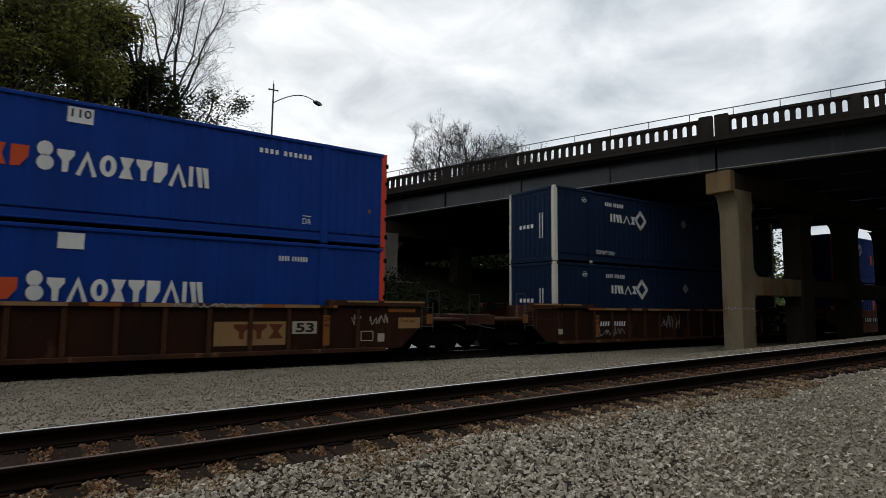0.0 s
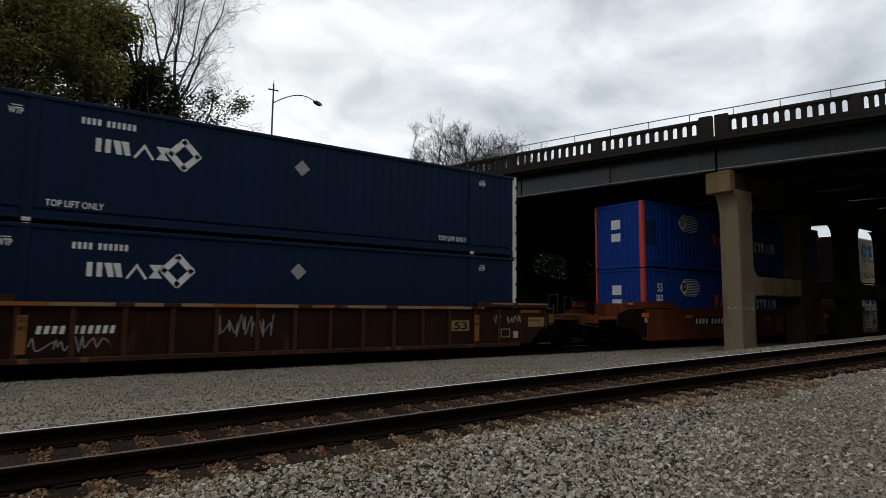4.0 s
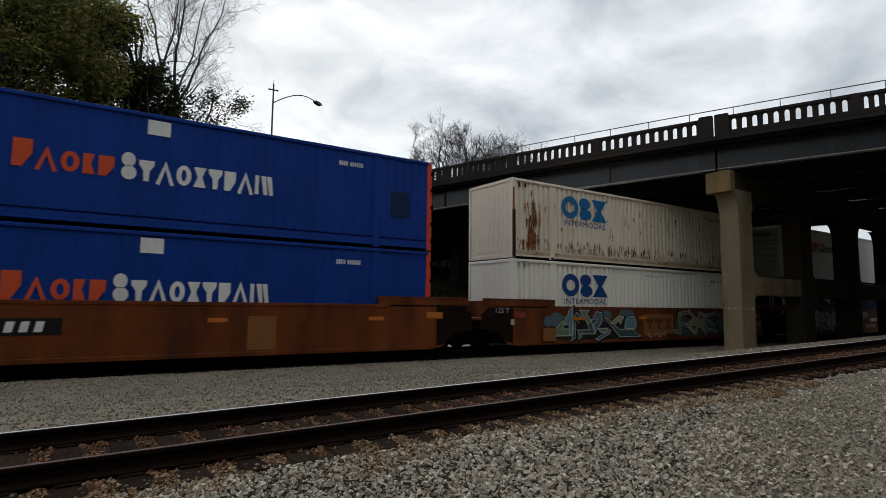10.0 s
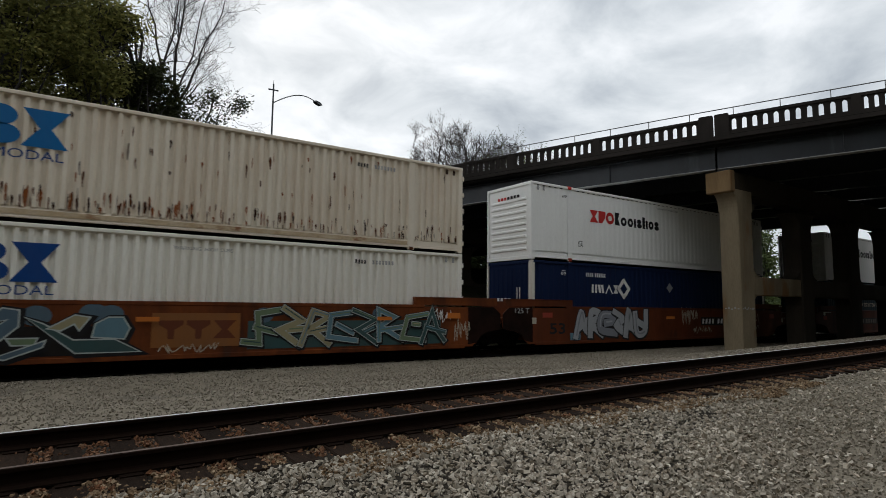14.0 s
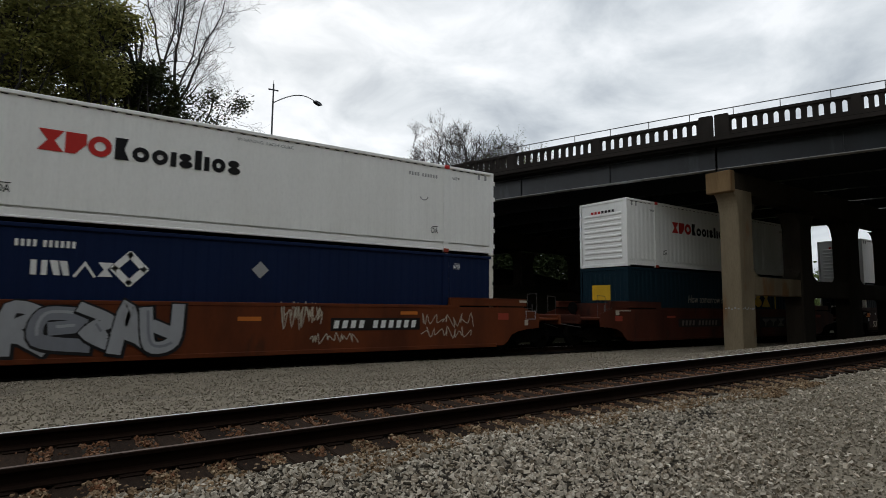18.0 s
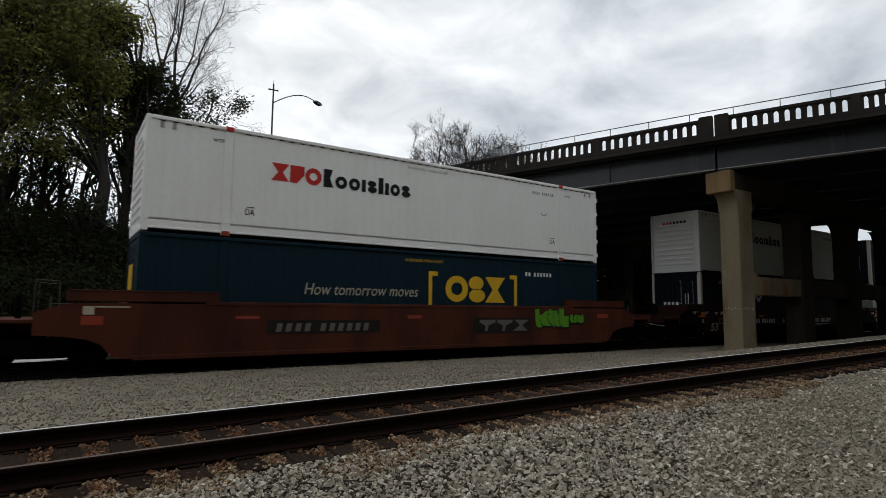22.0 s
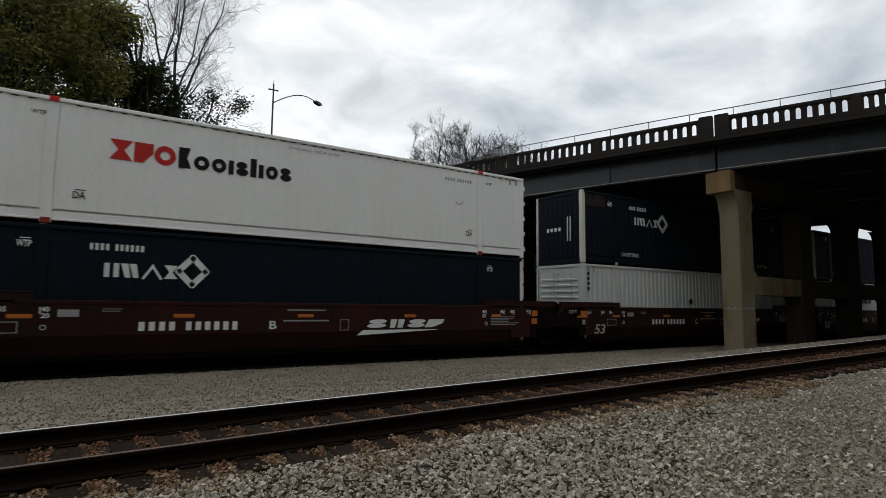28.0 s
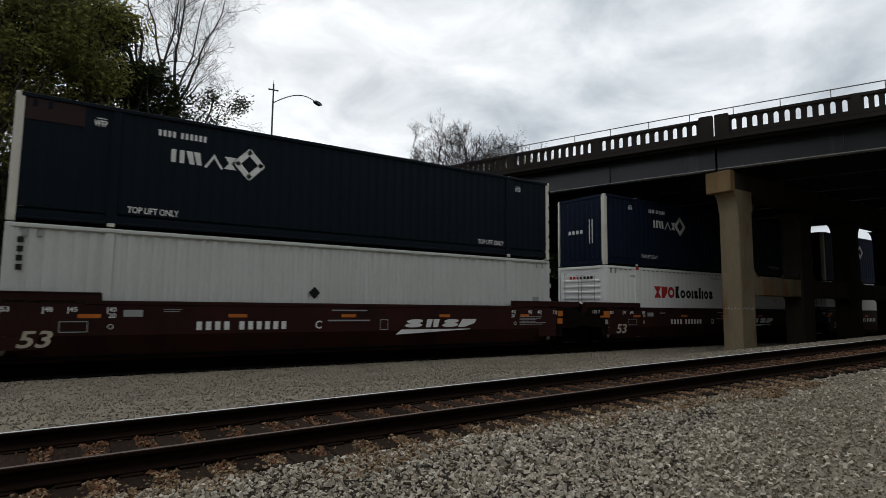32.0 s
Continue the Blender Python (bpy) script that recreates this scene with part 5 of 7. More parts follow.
def rust(c, seed, count):
    """Rust that has run down from dents and seams."""
    rng = random.Random(seed)
    kinds = []
    for k in range(10):
        g, x, w = Geo(), 0.0, rng.uniform(0.008, 0.022)
        rows = []
        for i in range(9):
            x += rng.uniform(-0.004, 0.004)
            ww = w * min(1.0, 0.15 + 0.45 * i) * (1.25 - i / 8) * rng.uniform(0.6, 1.4) + 0.0012
            rows.append([(x - ww, 0, -i / 8), (x + ww, 0, -i / 8)])
        g.sheet(rows[::-1])
        kinds.append([g.mesh("rust_streak", m) for m in (RUST_STREAK, RUST_DARK, RUST_ORANGE)])
    for i in range(count):
        x, pick = rng.uniform(0.22, 15.9), rng.random()
        if pick < 0.62:
            top = rng.uniform(0.42, 0.85)
            length = min(top - 0.30, rng.uniform(0.12, 0.45))
        elif pick < 0.8:
            x = 0.95 + rng.gauss(0, 0.22)
            top, length = rng.uniform(0.6, 2.3), rng.uniform(0.2, 0.7)
            length = min(length, top - 0.3)
        else:
            top, length = rng.uniform(1.1, 2.72), rng.uniform(0.1, 0.45)
        ob = part("rust_streak", rng.choice(kinds)[rng.randrange(3)], None, c)
        ob.matrix_basis = pose(x, -0.004 - 0.0001 * (i % 30), top) @ Matrix.Diagonal((rng.uniform(0.6, 1.8), 1, length, 1))
    for x, top, length, wide in ((0.93, 1.2, 0.85, 3.0), (0.84, 1.05, 0.6, 2.4), (1.0, 2.15, 0.6, 2.2), (1.33, 1.75, 0.6, 1.8), (1.10, 1.0, 0.65, 2.6), (0.5, 0.7, 0.35, 2.6), (2.02, 2.0, 1.5, 1.6), (0.75, 0.6, 0.3, 3.0)):
        for q in range(2):
            ob = part("rust_streak", kinds[3 + q][2 * q], None, c)
            ob.matrix_basis = pose(x + 0.03 * q, -0.008 - 0.001 * q, top - 0.1 * q) @ Matrix.Diagonal((wide, 1, length, 1))
    patch(c, "rust_patch", 0.004, 0.166, 0.02, 1.75, RUST_BROWN, -0.0185, "rusted lower corner post")
    patch(c, "rust_patch", 0.03, 0.12, 1.75, 2.55, RUST_ORANGE, -0.0185)
    patch(c, "rust_patch", 0.2, 1.84, 0.13, 0.27, RUST_PALE, -0.0135, "rust-stained bottom rail")
    patch(c, "rust_patch", 2.12, CL - 2.12, 0.14, 0.26, RUST_PALE, -0.0135)


BLUE_L, NAVY_L = "blue 53 foot shipping container with red end posts", "navy blue 53 foot shipping container with white end posts"
WHITE_L = "white 53 foot shipping container with ribbed end"
A, B, C, D, E, F, G, H, I, J = -66.68, -43.37, -20.12, -0.55, 18.70, 41.98, 65.17, 84.38, 103.6, 122.75
for k, z in ((0, LOW_Z), (1, UP_Z)):
    c = build_container(A, z, BLUE, BLUE_L, RED, 0.30, 0.018, casting=BLUE)
    pacer(c, 12.25 if k else 12.9, 13.78 if k else 13.73, k == 1)
    if k:
        words("110", 7.93, 8.33, 2.5, 0.2, SIGN_BLACK, c, y=-0.009, bold=0.02)
        words("DA", 13.52, 13.76, 0.50, 0.17, SIGN_W, c)
        patch(c, "arrow_line", 13.52, 13.76, 0.72, 0.74, SIGN_W)
    patch(c, "orange_tag", 15.55, 15.63, 1.0, 1.12, SIGN_ORANGE_D)
for k, z in ((0, LOW_Z), (1, UP_Z)):
    umax(build_container(B, z, NAVY, NAVY_L, POST_WHITE, 0.30, 0.014, casting=POST_WHITE))
for k, z in ((0, LOW_Z), (1, UP_Z)):
    c = build_container(C, z, BLUE, BLUE_L, RED, 0.30, 0.018, casting=BLUE)
    pacer(c, 12.92, 13.71, k == 1)
    if k:
        patch(c, "overpainted_patch", 0.22, 0.96, 0.98, 2.08, DARK_GREEN_PATCH, label="dark overpainted rectangle")
        patch(c, "overpainted_patch", 14.65, 15.33, 0.98, 1.79, DARK_GREEN_PATCH)
    else:
        words("53", 0.93, 1.29, 1.90, 0.37, SIGN_W, c, bold=0.02)
        patch(c, "label_plate", 0.86, 1.31, 1.50, 1.77, SIGN_W)
        words("110", 0.90, 1.22, 1.57, 0.17, SIGN_BLACK, c, y=-0.008, bold=0.02)
    for y, z0, hh in ((1.15, 1.75, 0.42), (1.15, 1.2, 0.36)):
        part("end_label", Geo().add([(-0.006, y, z0), (-0.006, y + 0.5, z0), (-0.006, y + 0.5, z0 + hh), (-0.006, y, z0 + hh)], [(0, 1, 2, 3)]), SIGN_W, c)
c = build_container(D, LOW_Z, CREAM_B, "pale cream corrugated shipping container with blue marks", None, 0.26, 0.08, vent=SIGN_GREY)
csx(c, 1.59, 1.31, SIGN_NAVY, SIGN_NAVY)
words("WARNING  HIGH CUBE", 7.36, 8.78, 2.50, 0.09, SIGN_GREY, c)
c = build_container(D, UP_Z, CREAM, "rust-streaked cream corrugated shipping container with blue marks", None, 0.26, 0.07, vent=RUST_DARK, casting=RUST_STREAK)
csx(c, 1.67, 1.38, SIGN_BLUE, SIGN_NAVY)
rust(c, 3, 330)
umax(build_container(E, LOW_Z, NAVY_B, NAVY_L, POST_WHITE, 0.30, 0.014, casting=POST_WHITE), False)
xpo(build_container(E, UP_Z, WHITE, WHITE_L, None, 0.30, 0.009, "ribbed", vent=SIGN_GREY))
c = build_container(F, LOW_Z, TEAL, "dark teal 53 foot shipping container with yellow mark", None, 0.30, 0.014)
words("How tomorrow moves", 4.17, 7.88, 1.45, 0.33, SIGN_CREAM, c, slant=0.22)
e = emblem(c, [("ring", 1.0, 1.0), ("stack", 0.74, 1.0), ("glass", 0.95, 1.0)], 8.92, 11.42, 1.31, 0.87, SIGN_YELLOW, "yellow company mark in plain shapes", weight=0.26, gap=0.03)
for x, s in ((8.27, 1), (11.98, -1)):
    g = Geo()
    flat(g, [(x, 1.2), (x + s * 0.13, 1.2), (x + s * 0.13, 2.14), (x + s * 0.34, 2.14), (x + s * 0.34, 2.28), (x, 2.28)], -0.006)
    part("mark_bracket", g, SIGN_YELLOW, e)
words("WARNING  HIGH CUBE", 7.38, 8.8, 2.56, 0.09, SIGN_YELLOW, c)
bars(c, [2, 6], 12.38, 13.72, 2.28, 0.14, SIGN_W)
part("end_label", Geo().add([(-0.012, 0.9, 1.5), (-0.012, 1.9, 1.5), (-0.012, 1.9, 2.15), (-0.012, 0.9, 2.15)], [(0, 1, 2, 3)]), SIGN_YELLOW, c, "yellow panel on the end")
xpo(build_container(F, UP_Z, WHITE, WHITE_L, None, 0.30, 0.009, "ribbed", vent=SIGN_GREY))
umax(build_container(G, LOW_Z, NAVY_D, "blackish navy 53 foot shipping container with white end posts", POST_WHITE, 0.30, 0.014, casting=POST_WHITE), False, False)
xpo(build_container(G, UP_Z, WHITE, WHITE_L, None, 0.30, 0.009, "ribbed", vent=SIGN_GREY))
c = build_container(H, LOW_Z, GREYWHITE, "grey-white corrugated shipping container with ribbed end", None, 0.27, 0.032, "ribbed", vent=SIGN_GREY)
for k in range(4):
    patch(c, "character_bar", 0.24, 0.36, 2.45 - 0.2 * k, 2.58 - 0.2 * k, SIGN_BLACK, -0.02)
g = Geo()
flat(g, [(6.88, 1.5), (7.05, 1.32), (7.22, 1.5), (7.05, 1.68)], -0.006)
part("placard", g, SIGN_BLACK, c, "dark diamond placard")
patch(c, "pressed_label", 15.3, 15.6, 1.3, 1.55, SIGN_GREY)
c = build_container(H, UP_Z, NAVY_D, NAVY_L, POST_WHITE, 0.30, 0.014, casting=POST_WHITE)
umax(c, True, False)
patch(c, "overpainted_patch", 0.19, 1.32, 2.3, 2.79, RED_BROWN_PATCH, label="brownish overpainted strip")
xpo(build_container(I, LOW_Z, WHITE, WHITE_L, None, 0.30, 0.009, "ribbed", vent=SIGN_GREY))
umax(build_container(I, UP_Z, NAVY_O, NAVY_L, POST_WHITE, 0.30, 0.014, casting=POST_WHITE), True, False)
build_container(J, LOW_Z, WHITE, WHITE_L, None, 0.30, 0.009, "ribbed")
umax(build_container(J, UP_Z, NAVY_B, NAVY_L, POST_WHITE, 0.30, 0.014, casting=POST_WHITE))

CARS = {}
for key, xi, mat, label, le, ri, rib, top, high in (
        ("A", A, BROWN, "rusty brown ribbed well car", "coupler", "coupler", True, 1.49, 1.62), ("B", B, BROWN, "rusty brown ribbed well car", "coupler", "coupler", True, 1.49, 1.62),
        ("C", C, ORANGE_BROWN, "faded orange-brown smooth-sided well car", "coupler", "shared", False, 1.53, 1.76),
        ("D", D, ORANGE_BROWN, "orange-brown well car covered with graffiti", "joined", "shared", False, 1.53, 1.76),
        ("E", E, RED_BROWN, "red-brown well car with white graffiti", "joined", "coupler", False, 1.53, 1.76),
        ("F", F, RUST_RED, "dark rust-red well car with green graffiti", "coupler", "coupler", False, 1.53, 1.76),
        ("G", G, MAROON, "dark maroon well car with orange reflectors", "coupler", "shared", False, 1.53, 1.70),
        ("H", H, MAROON, "dark maroon well car with orange reflectors", "joined", "shared", False, 1.53, 1.70),
        ("I", I, MAROON, "dark maroon well car with orange reflectors", "joined", "shared", False, 1.53, 1.70),
        ("J", J, MAROON, "dark maroon well car with orange reflectors", "joined", "coupler", False, 1.53, 1.70)):
    CARS[key] = build_well_car(xi, mat, label, le, ri, rib, top, high)

# ---- marks, graffiti and fittings of the cars ----
YS, YR, YC = -1.507, -1.428, -1.519    # smooth plate, plate between ribs, top chord


def curve(pts, n=6):
    """A smooth line through points."""
    p = [Vector(q) for q in (pts[0], *pts, pts[-1])]
    out = []
    for i in range(1, len(p) - 2):
        for k in range(n):
            t = k / n
            out.append(tuple(0.5 * (2 * p[i] + (p[i + 1] - p[i - 1]) * t + (2 * p[i - 1] - 5 * p[i] + 4 * p[i + 1] - p[i + 2]) * t * t + (3 * p[i] - p[i - 1] - 3 * p[i + 1] + p[i + 2]) * t ** 3)))
    return out + [tuple(p[-1])]


def graffiti(car, x0, x1, z0, z1, seed, letters_n, fills, outline, y=YS, thick=0.16, label="spray-painted graffiti", round_=True, spread=1.0):
    """Abstract sprayed shapes that spell nothing: interlocking outlined strokes over a black shadow."""
    rng = random.Random(seed)
    forms = (((0, 1), (0.25, 0.05), (1, 0.0)), ((0, 0), (0.45, 1), (0.7, 0.35), (1.1, 0.1)), ((-0.2, 0.1), (0.5, 0.15), (0.55, 0.85), (1.1, 0.9)), ((0.1, 1), (0.9, 0.7), (0.1, 0.45), (1.0, 0.0)),
             ((0, 0.9), (0.1, 0.1), (0.8, 0.1), (0.9, 0.95)), ((0, 0.05), (0.1, 0.95), (0.9, 0.8), (0.2, 0.5), (1.1, 0.05)), ((1.0, 0.9), (0.1, 0.8), (0.0, 0.2), (1.1, 0.1)))
    step, strokes = (x1 - x0) / letters_n, []
    last = -1
    for i in range(letters_n):
        a = x0 + step * i
        k = rng.randrange(len(forms))
        k = (k + 1) % len(forms) if k == last else k
        last = k
        lean, fill, w = rng.uniform(-0.15, 0.3) * step, rng.choice(fills), thick * rng.uniform(0.85, 1.15)
        for form in (forms[k], [(rng.uniform(0.1, 0.5), rng.uniform(0.3, 0.6)), (rng.uniform(0.6, 1.3), rng.uniform(0.25, 0.7))]):
            pts = [(min(x1, max(x0, a + step * (u + rng.uniform(-0.1, 0.1)) * 0.95 + lean * v)), z0 + thick * 0.6 + (z1 - z0 - thick * 1.2) * max(0, min(1, v + rng.uniform(-0.06, 0.06)))) for u, v in form]
            strokes.append((i, curve(pts, 5) if round_ else pts, w, fill))
    root, layer = None, 0
    for n in range(letters_n):
        mine = [q for q in strokes if q[0] == n]
        for grow, kind in ((0.11, "shadow"), (0.04, "edge"), (0.0, "fill"), (-0.6, "shine")):
            for i, line, w, fill in mine:
                if kind == "shadow":
                    line = [(a + 0.02, b - 0.02) for a, b in line]
                wide, mat = (w + grow, {"shadow": SIGN_BLACK, "edge": outline, "fill": fill}.get(kind)) if kind != "shine" else (w * 0.22, rng.choice(fills))
                if kind == "shine":
                    line = [(a + w * 0.12, b + w * 0.12) for a, b in line[:max(2, len(line) * 2 // 3)]]
                ob = part("graffiti" if root is None else "graffiti_stroke", band(Geo(), line, wide, y - 0.0006 * layer), mat, root or car, label if root is None else "")
                root, layer = root or ob, layer + 1
    return root


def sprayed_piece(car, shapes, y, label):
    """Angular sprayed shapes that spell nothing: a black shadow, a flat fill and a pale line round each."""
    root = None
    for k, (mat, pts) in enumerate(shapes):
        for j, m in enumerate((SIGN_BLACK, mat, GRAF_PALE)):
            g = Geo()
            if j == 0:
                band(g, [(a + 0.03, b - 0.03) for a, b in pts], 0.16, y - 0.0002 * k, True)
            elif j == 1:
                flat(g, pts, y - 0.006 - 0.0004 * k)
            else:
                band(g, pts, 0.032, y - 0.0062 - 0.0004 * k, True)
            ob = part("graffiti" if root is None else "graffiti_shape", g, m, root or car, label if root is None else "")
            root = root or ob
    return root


def tag_scrawl(car, x0, x1, z0, z1, seed, mat, n, y=YS):
    """A thin hand-sprayed scrawl."""
    rng = random.Random(seed)
    g = Geo()
    pts = []
    for i in range(n * 3):
        pts.append((x0 + (x1 - x0) * (i + rng.uniform(-1.6, 1.0)) / (n * 3), z0 + (z1 - z0) * (0.9 if i % 2 else 0.1) + rng.uniform(-0.3, 0.3) * (z1 - z0)))
    line = curve(pts, 3)
    band(g, line, 0.024, y)
    return part("scrawl", g, mat, car, "thin sprayed scrawl")


def reflectors(car, spots, mat, y=YS):
    for x0, x1, z0, z1 in spots:
        patch(car, "reflector", x0, x1, z0, z1, mat, y, "orange reflective strip")


def grab_rails(car, x, s, white=False):
    """Hand rails, a ladder and the brake stand on a car's end platform."""
    m = SIGN_GREY if white else RAIL_BAR
    for y in (-1.38,) if white else ():
        for k in (0.72, 1.62):
            part("grab_rail", Geo().path([(x + s * (k + 0.12), y, 2.72), (x + s * k, y, 2.74), (x + s * k, y, 1.72), (x + s * (k + 0.5), y, 1.70)], 0.011), m, car, "tall white grab rail")
    for y in () if white else (-1.38, 1.38):
        part("grab_rail", Geo().path([(x + s * 1.5, y, 1.1), (x + s * 1.5, y, 1.95), (x + s * 1.95, y, 1.98), (x + s * 1.95, y, 1.1)], 0.009 if white else 0.007), m, car, "thin grab rail")
    if not white:
        part("ladder", Geo().tube((x + s * 1.25, -1.47, 0.7), (x + s * 1.25, -1.47, 1.6), 0.008).tube((x + s * 1.65, -1.47, 0.7), (x + s * 1.65, -1.47, 1.6), 0.012)
             .tube((x + s * 1.25, -1.47, 0.85), (x + s * 1.65, -1.47, 0.85), 0.008).tube((x + s * 1.25, -1.47, 1.15), (x + s * 1.65, -1.47, 1.15), 0.008).tube((x + s * 1.25, -1.47, 1.45), (x + s * 1.65, -1.47, 1.45), 0.008), m, car)
    part("brake_stand", Geo().box(*sorted((x + s * 2.2, x + s * 2.32)), -0.5, -0.4, 1.1, 1.62, 0.01).tube((x + s * 2.34, -0.45, 1.48), (x + s * 2.38, -0.45, 1.48), 0.24, n=16), BLACK, car)
    part("release_lever", Geo().path([(x + s * 2.95, -1.42, 0.75), (x + s * 3.1, -1.0, 0.8), (x + s * 3.15, -0.3, 0.9)], 0.014), m, car)


def ribbed_marks():
    for key in ("A", "B"):
        car = CARS[key]
        # worn patches of old paint along the top chord
        rng = random.Random(7)
        x = 1.6
        while x < CL - 1.7:
            w = rng.uniform(0.5, 1.7)
            patch(car, "worn_paint", x, min(x + w, CL - 1.6), 1.40, 1.487, rng.choice((TAN, SIGN_ORANGE_D, SIGN_CREAM, TAN_ORANGE)), YC)
            x += w + rng.choice((0.0, 0.02, 0.4))
        for x0, x1 in ((-1.25, 0.1), (0.2, 1.2), (CL - 1.3, CL - 0.3), (CL - 0.1, CL + 1.3)):
            patch(car, "worn_paint", x0, x1, 1.57, 1.62, TAN, YC - 0.006)
        for x0, x1 in ((CL + 0.09, CL + 1.03),):
            patch(car, "worn_paint", x0, x1, 1.29, 1.40, SIGN_ORANGE_D, YR)
        for x0, x1 in ((CL + 0.44, CL + 1.21),):
            patch(car, "worn_paint", x0, x1, 0.80, 1.13, TAN, YR)
            tag_scrawl(car, x0 + 0.1, x1 - 0.15, 0.98, 1.06, int(x1 * 7), SIGN_BROWN, 4, YR - 0.003)
        for x0, x1 in ((-1.7, -1.45), (CL + 1.45, CL + 1.7)):
            patch(car, "worn_paint", x0, x1, 0.93, 1.24, TAN_ORANGE, YR)
        g = Geo()
        band(g, [(15.36, 0.46), (15.74, 0.46), (15.74, 0.73), (15.36, 0.73)], 0.025, YR, True)
        part("label_frame", g, SIGN_CREAM, car)
        patch(car, "label_plate", 15.9, 16.12, 0.42, 0.66, SIGN_CREAM, YR)
        patch(car, "label_plate", 0.05, 0.27, 0.50, 0.70, SIGN_CREAM, YR)
        for x in (1.98, 14.15):
            patch(car, "worn_paint", x, x + 0.19, 0.36, 1.2, TAN_ORANGE, YS - 0.012)
            words("20", x + 0.02, x + 0.17, 1.04, 0.11, SIGN_BLACK, car, y=YS - 0.015, bold=0.02)
            words("40", x + 0.02, x + 0.17, 0.86, 0.11, SIGN_BLACK, car, y=YS - 0.015, bold=0.02)
        patch(car, "label_plate", CL - 2.86, CL - 2.16, 0.69, 1.03, SIGN_CREAM if key == "A" else TAN, YR)
        words("53", CL - 2.76, CL - 2.24, 0.73, 0.26, SIGN_BLACK, car, y=YR - 0.003, bold=0.03)
        for x in (15.05, 15.65, 16.0):
            tag_scrawl(car, x, x + 0.3, 0.95, 1.2, int(x * 10), SIGN_CREAM, 2, YR)
        grab_rails(car, 0, -1)
        grab_rails(car, CL, 1)
    car = CARS["A"]
    patch(car, "painted_panel", 11.27, 13.12, 0.41, 1.03, TAN, YR, "faded tan panel")
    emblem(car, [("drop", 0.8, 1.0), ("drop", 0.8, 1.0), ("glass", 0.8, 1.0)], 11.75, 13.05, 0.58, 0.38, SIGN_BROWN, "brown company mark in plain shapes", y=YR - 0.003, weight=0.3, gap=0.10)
    tag_scrawl(car, 10.31, 12.41, 1.40, 1.48, 5, SIGN_GREY, 12, YC - 0.003)
    car = CARS["B"]
    bars(car, [4, 6], 2.32, 3.86, 0.78, 0.18, SIGN_W, y=YR, slant=0.15)
    tag_scrawl(car, 2.3, 3.9, 0.42, 0.68, 8, SIGN_GREY, 6, YR)
    tag_scrawl(car, 6.15, 7.56, 0.7, 1.15, 9, SIGN_GREY, 8, YR)


